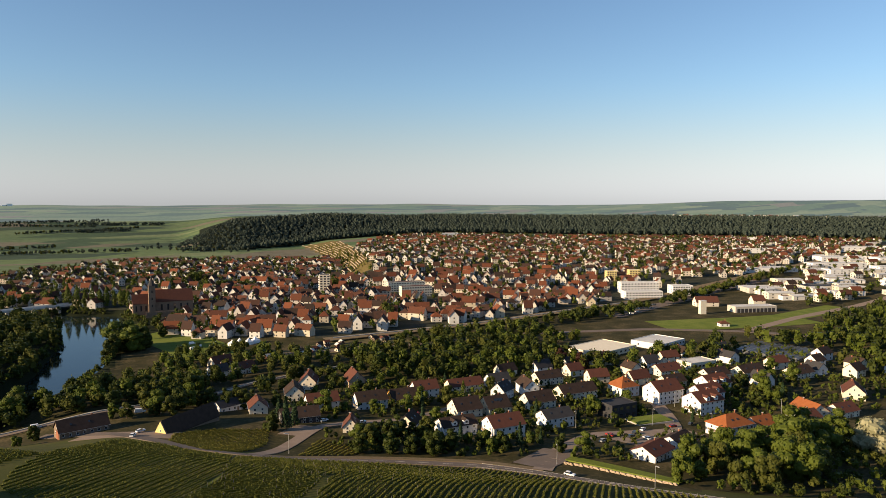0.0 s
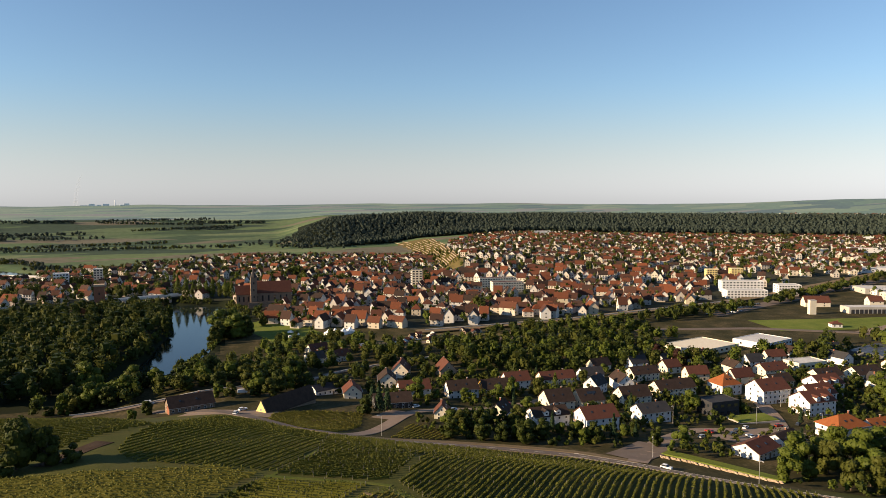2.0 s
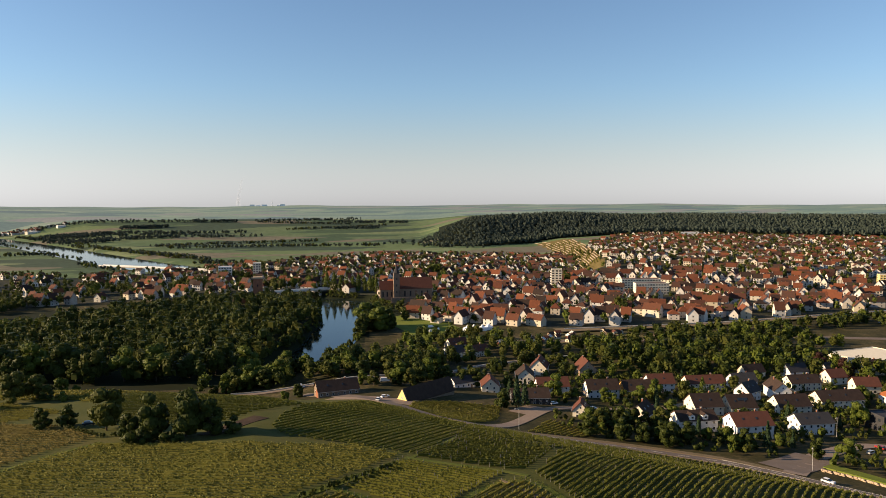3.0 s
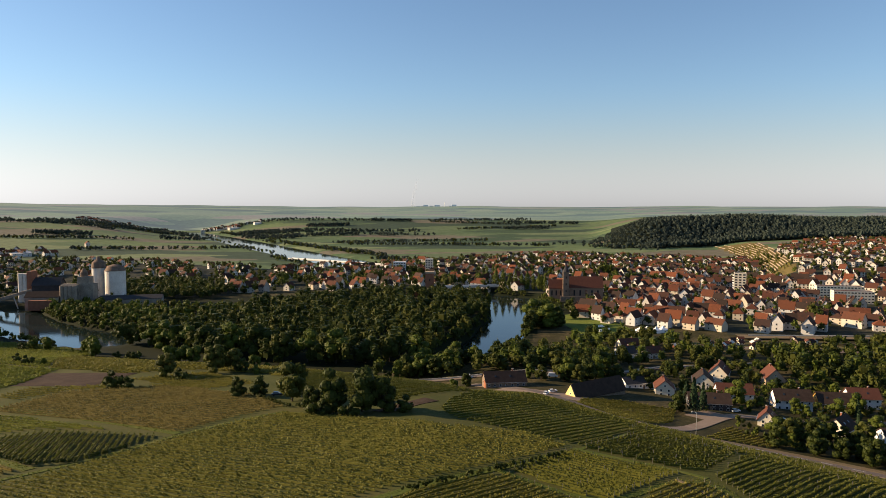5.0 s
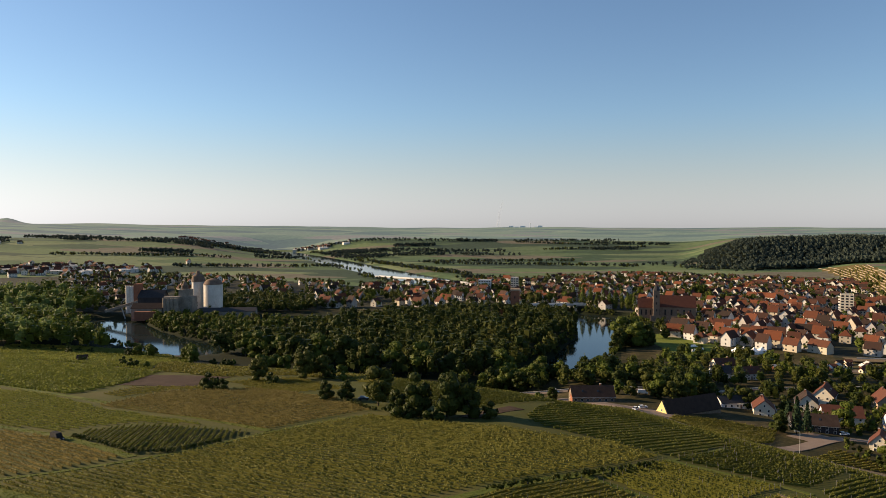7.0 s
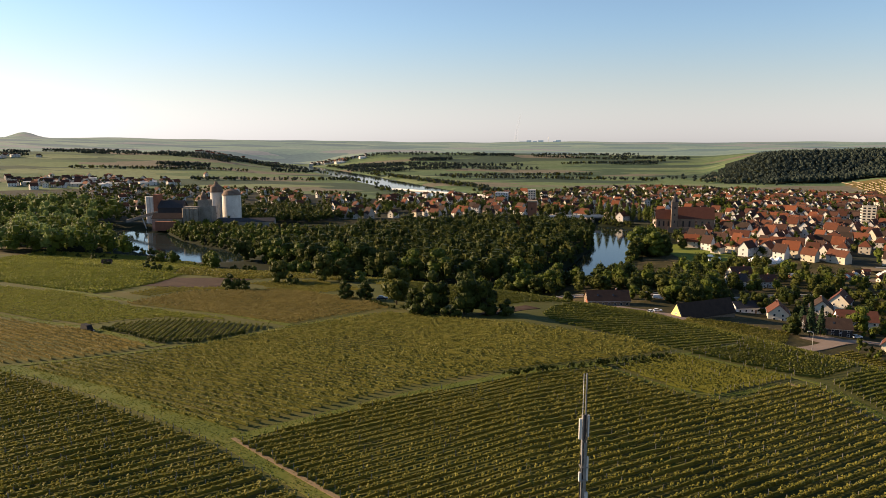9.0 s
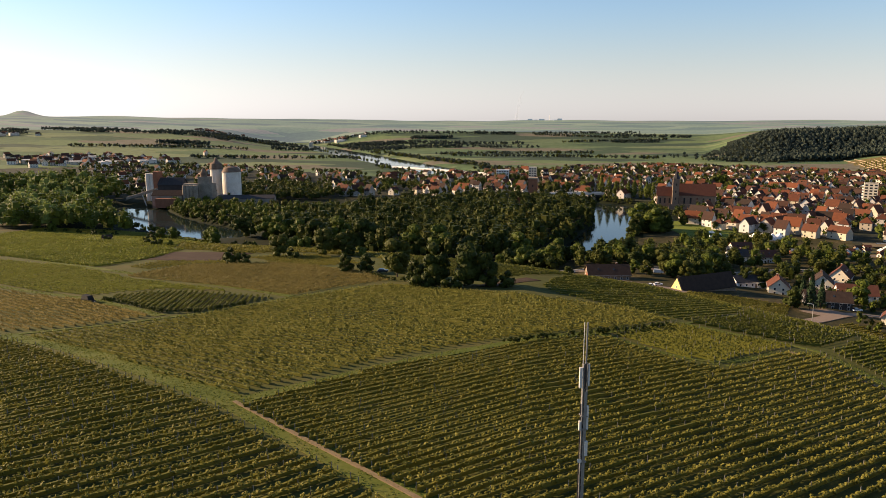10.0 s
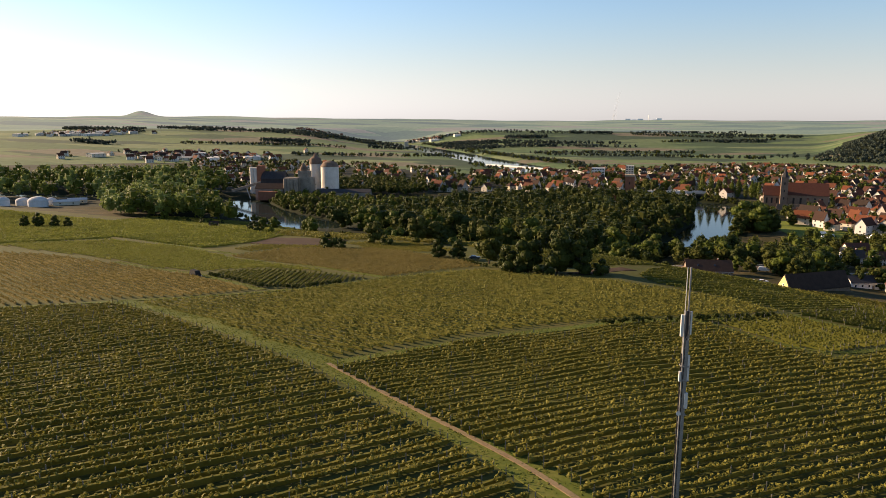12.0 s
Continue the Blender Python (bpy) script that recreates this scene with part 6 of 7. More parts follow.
# hedgerows and woods among the far fields
pts = []
for (ax, ay), (bx, by), j in (((-160, 1500), (260, 1450), 16), ((-200, 1560), (150, 1640), 14), ((-300, 1540), (-60, 1150), 9), ((-110, 1130), (60, 1010), 14), ((-520, 1900), (-330, 1580), 9),
                              ((100, 2050), (400, 2130), 5), ((20, 2300), (300, 2200), 5), ((-900, 1900), (-500, 2050), 18), ((-1000, 1450), (-640, 1560), 14), ((-640, 1290), (-330, 1380), 14), ((330, 1420), (430, 1390), 26)):
    n, j = int(math.hypot(bx - ax, by - ay) / 2.0), j * 0.3
    for t in r_.uniform(0, 1, n):
        pts.append((ax + (bx - ax) * t + r_.normal(0, j), ay + (by - ay) * t + r_.normal(0, j)))
pts = np.array([p for p in pts if float(height(*p)) > 1])
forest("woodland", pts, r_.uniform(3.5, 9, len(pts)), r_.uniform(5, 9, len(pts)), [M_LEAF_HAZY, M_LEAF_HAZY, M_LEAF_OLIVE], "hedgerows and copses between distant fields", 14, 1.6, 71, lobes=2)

# hazy woods on the far hills
pts = []
for _ in range(26):
    a, d = r_.uniform(-14, 44), r_.uniform(1750, 2420)
    x0, y0 = at(a, d)
    t = r_.uniform(-0.35, 0.35)
    n = int(r_.integers(60, 130))
    u, v = r_.uniform(-1, 1, n) * r_.uniform(60, 190), r_.normal(0, 6, n)
    pts += [(x0 + p * math.cos(t) - w * math.sin(t), y0 + p * math.sin(t) + w * math.cos(t)) for p, w in zip(u, v)]
pts = np.array([p for p in pts if float(height(*p)) > 1])
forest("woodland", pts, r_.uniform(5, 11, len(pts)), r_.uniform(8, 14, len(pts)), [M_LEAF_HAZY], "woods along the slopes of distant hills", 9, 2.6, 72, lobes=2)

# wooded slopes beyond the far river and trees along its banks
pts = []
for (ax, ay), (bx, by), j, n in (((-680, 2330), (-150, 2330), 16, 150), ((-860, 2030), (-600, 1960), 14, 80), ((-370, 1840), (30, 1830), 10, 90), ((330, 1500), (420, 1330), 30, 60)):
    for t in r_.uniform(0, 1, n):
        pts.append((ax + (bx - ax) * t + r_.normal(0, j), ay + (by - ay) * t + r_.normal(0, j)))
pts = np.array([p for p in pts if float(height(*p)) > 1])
forest("woodland", pts, r_.uniform(6, 11, len(pts)), r_.uniform(9, 15, len(pts)), [M_LEAF_HAZY], "haze-tinted woods on the slopes beyond the river", 9, 2.4, 73, lobes=2)
pts = []
for line, n in (([(-700, 2130), (-545, 1814), (-431, 1564), (-314, 1308), (-225, 1100), (-170, 1010)], 70), ([(-600, 2100), (-500, 1985), (-318, 1590), (-215, 1395), (-100, 1215)], 150)):
    for _ in range(n):
        k = int(r_.integers(len(line) - 1))
        t = r_.random()
        pts.append((line[k][0] + (line[k + 1][0] - line[k][0]) * t + r_.normal(0, 8), line[k][1] + (line[k + 1][1] - line[k][1]) * t + r_.normal(0, 8)))
pts = np.array([p for p in pts if float(height(*p)) > 1])
forest("woodland", pts, r_.uniform(4, 9, len(pts)), r_.uniform(6, 10, len(pts)), [M_LEAF_LIGHT, M_LEAF_OLIVE, M_LEAF_HAZY], "trees along the banks of the far river", 18, 1.4, 74, lobes=3)
# dark trees below the near slope, by the farm and the pool
pts = []
for (ax, ay), (bx, by), j, n in (((-10, 342), (36, 352), 6, 26), ((10, 366), (22, 395), 3, 10), ((64, 300), (96, 300), 6, 8)):
    for t in r_.uniform(0, 1, n):
        pts.append((ax + (bx - ax) * t + r_.normal(0, j), ay + (by - ay) * t + r_.normal(0, j)))
pts = np.array([p for p in pts if float(height(*p)) > 1 and off_valley_way(*p)])
for x, y in pts:
    plant(B[int(rng.integers(6))], x, y, rng.uniform(0.55, 0.9))

DELL = [(-30, 330), (20, 324), (58, 319), (76, 330), (95, 342), (112, 358), (96, 374), (60, 370), (40, 360), (20, 352), (-20, 345)]
pts = np.array([p for p in wood_points(-30, 115, 318, 376, 8, polyin(DELL), 45) if off_valley_way(*p)])
forest("woodland", pts, r_.uniform(6, 12, len(pts)), r_.uniform(6, 9, len(pts)), [M_LEAF, M_LEAF, M_LEAF_LIGHT, M_LEAF_OLIVE], "trees between the valley road and the river", 110, 0.65, 46)
for x, y, s in ((12, 284, 0.5), (18, 296, 0.55), (50, 297, 0.6), (46, 302, 0.5), (60, 296, 0.55), (104, 306, 0.6), (112, 298, 0.6), (86, 306, 0.55)):
    plant(B[int(rng.integers(5))], x, y, s)
# tall bright trees at the front of the island wood
for k in range(13):
    x = -178 + 14.6 * k + rng.uniform(-3, 3)
    y = float(np.interp(x, (-186, -130, -95, -30, 5), (430, 399, 378, 368, 378))) + rng.uniform(0, 8)
    plant([("broad", 2), ("broad", 4), ("broad", 2), ("broad", 5)][int(rng.integers(4))], x, y, rng.uniform(1.05, 1.45))

SLOPE = polyin([(170, 126), (182, 112), (200, 104), (232, 114), (262, 126), (290, 130), (310, 122), (250, 86), (190, 90), (168, 108)])
pts = wood_points(165, 312, 84, 135, 4.6, SLOPE, 83)
forest("hillside_shrubs", pts, r_.uniform(1.2, 5, len(pts)), r_.uniform(3, 6, len(pts)), [M_LEAF_LIGHT, M_LEAF, M_LEAF_OLIVE], "rough bushes on the slope above the road", 42, 0.42, 84, lobes=3)
for k, (line, tall_h) in enumerate((([(-4, 121.5), (8, 131.5), (22, 143), (30, 150)], 1.5), ([(-105, 160), (-92, 152), (-81, 145), (-73, 147.5), (-67, 158)], 1.2), ([(-52, 215), (-40, 199), (-30, 196)], 1.4))):
    pts = []
    for (ax, ay), (bx, by) in zip(line, line[1:]):
        n = int(math.hypot(bx - ax, by - ay) / 0.55)
        pts += [(ax + (bx - ax) * t + r_.normal(0, 0.25), ay + (by - ay) * t + r_.normal(0, 0.25)) for t in r_.uniform(0, 1, n)]
    forest("field_hedge", pts, r_.uniform(0.6, 1.1, len(pts)) * tall_h, r_.uniform(0.9, 1.6, len(pts)), [M_LEAF, M_LEAF_OLIVE], "low dark hedge along the edge of a vine plot", 22, 0.22, 86 + k, lobes=2)
# shrubs and hedges in the village gardens
sh = np.array([(x, y) for x, y in zip(r_.uniform(100, 430, 2600), r_.uniform(150, 310, 2600)) if y > 330 - 0.9 * (x - 20) - 40 and y < 318 - 0.22 * (x - 180) and y > 135 + 0.06 * (x - 100) and free_garden(x, y)])
forest("garden_shrubs", sh, r_.uniform(1.4, 5.5, len(sh)), r_.uniform(1.8, 4.8, len(sh)), [M_LEAF, M_LEAF_LIGHT, M_LEAF_OLIVE], "shrubs and hedges in the village gardens", 20, 0.5, 81, lobes=2)


# ---- vineyards ----
def vineyard(poly, direction, spacing, mat, label, clumps=0.8, leaves=7, tall=1.55, wide=0.34, seed=1, posts=True, size=0.34, gap=12.0, pair=0.0, bare=()):
    """Rows of vines over a plot, each vine a clump of its own; direction: degrees of the rows, from +x towards +y."""
    r = np.random.default_rng(seed)
    c, s = math.cos(radians(direction)), math.sin(radians(direction))
    P = np.array(poly, float)
    A, Bq = P @ (c, s), P @ (-s, c)
    out, post, wall = [], [], []
    for number, v in enumerate(np.arange(Bq.min() + spacing / 2, Bq.max(), spacing)):
        v = v + (pair if number % 2 else -pair)
        cuts = []
        for i in range(len(P)):
            j = (i + 1) % len(P)
            if (Bq[i] > v) != (Bq[j] > v):
                cuts.append(A[i] + (A[j] - A[i]) * (v - Bq[i]) / (Bq[j] - Bq[i]))
        cuts.sort()
        for a0, a1 in zip(cuts[::2], cuts[1::2]):
            if a1 - a0 < 3:
                continue
            a0, a1 = a0 + r.uniform(0, 0.6), a1 - r.uniform(0, 0.6)
            n = int((a1 - a0) / clumps)
            a = np.linspace(a0, a1, n) + r.uniform(-0.12, 0.12, n)
            a = a[r.random(n) > 0.07]
            spot = np.stack([a * c - v * s, a * s + v * c], 1)
            for bx, by in bare:
                spot = spot[np.hypot(spot[:, 0] - bx, spot[:, 1] - by) > 2.1]
            out.append(spot)
            k = max(2, int((a1 - a0) / 1.8))
            e = np.linspace(a0, a1, k)
            hx, hy = e * c - v * s, e * s + v * c
            hz = height(hx, hy)
            g = 0.8 + 0.3 * waves(hx, hy, 9, seed) + r.uniform(-0.2, 0.15, k)
            t, hh = wide * (0.28 + 0.25 * r.random(k)), tall * np.clip(g, 0.3, 1.0) * 0.68
            lo1, lo2 = np.stack([hx - s * t * 0.7, hy + c * t * 0.7, hz + 0.12], 1), np.stack([hx + s * t * 0.7, hy - c * t * 0.7, hz + 0.12], 1)
            hi1, hi2 = np.stack([hx - s * t, hy + c * t, hz + hh], 1), np.stack([hx + s * t, hy - c * t, hz + hh], 1)
            for p0, p1 in ((lo1, hi1), (hi1, hi2), (hi2, lo2)):
                wall.append(np.stack([p0[:-1], p0[1:], p1[1:], p1[:-1]], 1))
            pa = np.append(np.arange(a0 + r.uniform(0, gap), a1 - 2, gap), (a0, a1))
            post.append(np.stack([pa * c - v * s, pa * s + v * c], 1))
    p = np.concatenate(out)
    vig = np.clip(0.86 + 0.20 * waves(p[:, 0], p[:, 1], 9, seed) + 0.13 * waves(p[:, 0], p[:, 1], 2.3, seed + 4) + r.normal(0, 0.10, len(p)), 0.4, 1.25)
    lop = r.normal(0, 0.10, (len(p), 2))
    p, vig, lop = np.repeat(p, leaves, 0), np.repeat(vig, leaves), np.repeat(lop, leaves, 0)
    n = len(p)
    d = r.normal(0, 1, (n, 3))
    d[:, 2] = np.abs(d[:, 2]) * 1.1 - 0.25
    d /= np.linalg.norm(d, axis=1)[:, None]
    along, across = lop[:, 0] + d[:, 0] * clumps * 0.40 * vig, lop[:, 1] + d[:, 1] * wide * vig
    x, y = p[:, 0] + along * c - across * s, p[:, 1] + along * s + across * c
    z = height(x, y) + tall * vig * (0.55 + 0.42 * d[:, 2])
    face = np.stack([d[:, 0] * c - d[:, 1] * s, d[:, 0] * s + d[:, 1] * c, d[:, 2] + 0.25], 1)
    q = np.concatenate([leaf_quads(np.stack([x, y, z], 1), face, size, r, 0.35)] + wall)
    ob = tagged(new("vine_rows", quads("vine_rows", q, [mat])), label, "vineyard", kind="stuff")
    if posts:
        pp = np.concatenate(post)
        h = r.uniform(1.05, 1.35, len(pp))
        zz = height(pp[:, 0], pp[:, 1])
        w = 0.035
        corner = np.array([(-w, -w), (w, -w), (w, w), (-w, w)])
        base = np.concatenate([np.repeat(pp[:, None], 4, 1) + corner, np.repeat((zz - 0.2)[:, None, None], 4, 1)], 2)
        topv = base + (0, 0, 1) * (h + 0.2)[:, None, None]
        v = np.concatenate([base, topv], 1).reshape(-1, 3)
        k = np.arange(len(pp))[:, None] * 8
        f = np.concatenate([k + np.array(t) for t in ((0, 1, 5, 4), (1, 2, 6, 5), (2, 3, 7, 6), (3, 0, 4, 7), (4, 5, 6, 7))])
        tagged(new("vine_posts", poly_mesh("vine_posts", v, f, [M_POST])), "weathered grey posts of the vine rows", "posts", kind="stuff")
    return ob


R1, R2 = 45, -26   # the two row directions on the hill
NEAR = dict(clumps=0.50, leaves=10, size=0.168, wide=0.25, tall=1.02)
MID = dict(clumps=0.62, leaves=7, size=0.20, wide=0.25, tall=0.98, posts=False)
FAR = dict(clumps=1.2, leaves=5, size=0.42, wide=0.42, tall=1.2, posts=False)
vineyard([(-37, 84), (-16, 66), (-5, 57), (2, 49), (15, 46), (62, 84), (57, 115), (55, 135), (49, 134), (33, 118), (26, 121), (16, 134), (7, 130), (-10, 115), (-22, 106), (-30, 95)], 43, 1.7, M_VINE, "rows of yellow-green vines on bare earth", seed=2, bare=((5, 97), (9, 95), (12, 92.5), (16, 89), (19, 85)), **NEAR)
vineyard([(-42, 84), (-20, 66), (-10, 57), (-2, 46), (-30, 38), (-80, 40), (-140, 66), (-119, 106), (-99, 117), (-86, 111), (-60, 95)], 47, 1.85, M_VINE, "tall green vine rows with grass between", seed=3, pair=0.22, **{**NEAR, "wide": 0.32, "size": 0.18, "gap": 5.0})
vineyard([(-95, 120), (-69, 106), (-53, 95), (-40, 89), (-35, 96), (-23, 111), (-13, 120), (3, 132), (23, 149), (33, 159), (25, 170), (4, 172), (-15, 180), (-38, 191), (-50, 181), (-60, 165), (-69, 149), (-76, 137), (-88, 127)], R2, 1.75, M_VINE_DRY, "large plot of yellow-green vine rows", seed=4, **MID)
vineyard([(-106, 168), (-95, 175), (-78, 172), (-63, 169), (-73, 148), (-81, 146), (-105, 161)], R1 + 60, 1.5, M_VINE_DARK, "plot of dark green vines", seed=5, **MID)
vineyard([(-144, 174), (-112, 160), (-82, 141), (-90, 130), (-101, 124), (-122, 109), (-160, 84), (-230, 130), (-262, 196), (-190, 190)], R2 - 6, 1.8, M_VINE_BROWN, "plot of brownish vines beside the track", seed=6, **MID)
vineyard([(-125, 204), (-117, 229), (-86, 236), (-52, 215), (-40, 199), (-52, 186), (-61, 172), (-93, 188)], R2, 1.9, M_VINE_BROWN, "plot of brownish vine rows", seed=7, **MID)
vineyard([(-200, 240), (-156, 223), (-124, 201), (-91, 182), (-79, 175), (-97, 178), (-108, 173), (-113, 166), (-147, 180), (-230, 212)], R2, 2.0, M_VINE_BRIGHT, "long plot of yellow-green vines", seed=15, **MID)
vineyard([(-300, 362), (-198, 306), (-145, 280), (-141, 250), (-146, 222), (-204, 250), (-330, 300)], R1, 2.6, M_VINE_BRIGHT, "light green vineyard plot near the crest", seed=8, **FAR)
vineyard([(-300, 364), (-198, 309), (-152, 286), (-172, 332), (-184, 392), (-210, 412), (-240, 428), (-284, 440), (-330, 440)], R1 + 8, 2.4, M_VINE_BRIGHT, "light green vines down to the river bank", seed=25, **FAR)
vineyard([(-168, 336), (-92, 313), (-42, 284), (-30, 300), (-60, 330), (-110, 346), (-186, 372)], R2, 2.4, M_VINE, "green vine rows above the river bank", seed=26, **FAR)
vineyard([(-330, 298), (-206, 248), (-230, 214), (-340, 250)], R1, 2.6, M_VINE_BRIGHT, "light green vineyard plot on the hilltop", seed=9, **FAR)
vineyard([(-450, 400), (-305, 362), (-335, 298), (-460, 320)], R1, 2.6, M_VINE_BRIGHT, "light green vineyard above the river wood", seed=16, **FAR)
vineyard([(-136, 224), (-133, 238), (-110, 238), (-98, 237), (-70, 228), (-56, 236), (-82, 264), (-104, 250), (-88, 238), (-116, 231), (-126, 218)], R2, 2.2, M_VINE, "green vine plot below the crest", seed=17, **MID)
vineyard([(-150, 284), (-112, 262), (-84, 270), (-50, 250), (-40, 280), (-90, 310), (-170, 330)], R2, 2.6, M_VINE, "green vine plot sloping to the river", seed=18, **FAR)
vineyard([(-48, 236), (-38, 212), (-8, 202), (2, 212), (16, 222), (-4, 268), (-38, 276)], R2 + 10, 2.2, M_VINE_DARK, "vine rows below the crest", seed=12, **MID)
vineyard([(17, 138), (33, 155), (42, 148), (53, 141), (47, 136), (33, 122), (27, 124)], -40, 1.62, M_VINE_DARK, "small plot of fresh green vines", seed=22, **NEAR)
vineyard([(36, 158), (54, 174), (61, 168), (69, 162), (72, 158), (57, 141), (43, 152)], -7, 1.62, M_VINE_DARK, "small plot of green vines by the crest", seed=23, **NEAR)
vineyard([(50, 171), (64, 202), (92, 195), (110, 183), (129, 168), (139, 152), (146, 128), (148, 100), (120, 94), (66, 92), (61, 116), (59, 139), (75, 159)], R1 - 3, 1.62, M_VINE_DARK, "sloping vineyard above the road", seed=10, **NEAR)
vineyard([(29, 166), (34, 161), (37, 160), (53, 176), (63, 203), (55, 218), (50, 238), (38, 256), (18, 226), (8, 206), (4, 190), (8, 180)], R1 - 5, 2.3, M_VINE_DARK, "vine rows bending over the slope", seed=11, **MID)
vineyard([(60, 222), (68, 216), (84, 232), (92, 252), (74, 262), (60, 262), (54, 246)], 15, 1.8, M_VINE, "small vineyard beside the yellow barn", seed=13, **MID)
vineyard([(86, 210), (103, 204), (112, 214), (102, 230)], 40, 1.8, M_VINE, "small plot of vines by the lane", seed=14, **MID)
vineyard([(236, 118), (258, 112), (300, 130), (285, 140), (262, 134)], 50, 1.8, M_VINE, "small vineyard between the trees", seed=19, **MID)
for k in range(2):
    u0, u1 = 0.12 + 0.4 * k, 0.5 + 0.4 * k
    edge = [(spur_foot(d) + (spur_crest(d) - spur_foot(d)) * u, d) for u, d in ((u0, 940), (u1, 950), (u1, 1430), (u0, 1420))]
    vineyard([at(float(q), d) for q, d in edge], 66.5, 3.4, M_VINE_DRY, "vines on the sunny terraces", clumps=2.4, leaves=4, size=0.8, wide=0.5, tall=1.5, posts=False, seed=20 + k)


def tufts(line, width, mat, label, per=8.0, seed=91, size=0.13):
    """Loose grass over a strip of ground along a line."""
    r = np.random.default_rng(seed)
    seg = np.array(line, float)
    ln = np.hypot(*np.diff(seg, axis=0).T)
    n = int(ln.sum() * width * per)
    k = r.choice(len(ln), n, p=ln / ln.sum())
    t = r.random(n)[:, None]
    p = seg[k] + (seg[k + 1] - seg[k]) * t
    w = (seg[k + 1] - seg[k]) / ln[k][:, None]
    p = p + np.stack([-w[:, 1], w[:, 0]], 1) * (r.uniform(-0.5, 0.5, n) * width)[:, None]
    keep = waves(p[:, 0], p[:, 1], 1.7, seed) + r.normal(0, 0.5, n) > -0.35
    p = p[keep]
    c = np.stack([p[:, 0], p[:, 1], height(p[:, 0], p[:, 1]) + 0.16], 1)
    q = leaf_quads(c, r.normal(0, 0.6, c.shape) + (0, 0, 0.6), size, r, 0.5)
    tagged(new("grass_tufts", quads("grass_tufts", q, [mat])), label, "grass", kind="stuff")


tufts([(-101, 120), (-85, 115), (-58, 98), (-39, 86), (-17, 67), (-7, 58), (6, 42)], 4.6, M_TUFT, "rough yellow-green grass on the farm track")
tufts([(-39, 86), (-18, 111), (8, 133), (32, 153)], 3.0, M_TUFT, "rough grass between two vine plots", seed=92)
tufts([(5, 97), (12, 93), (19, 85)], 3.4, M_TUFT, "patch of bright grass among the vine rows", 9.0, 93)
tufts([(14, 138), (27, 122), (33, 120), (48, 135), (57, 137), (59, 115), (64, 90)], 2.0, M_TUFT, "rough grass beside the vines", seed=94)
tufts([(-101, 120), (-89, 128), (-78, 139), (-70, 150), (-61, 167), (-50, 183), (-38, 193)], 1.8, M_TUFT, "rough grass between vine plots", 3.5, 95, 0.18)
tufts([(-150, 180), (-112, 163), (-80, 142)], 2.6, M_TUFT, "rough grass beside the sprayed vines", 3.5, 96, 0.18)
tufts([(-139, 216), (-88, 187), (-60, 171)], 2.6, M_TUFT, "rough grass along the plot edge", 3.0, 97, 0.2)


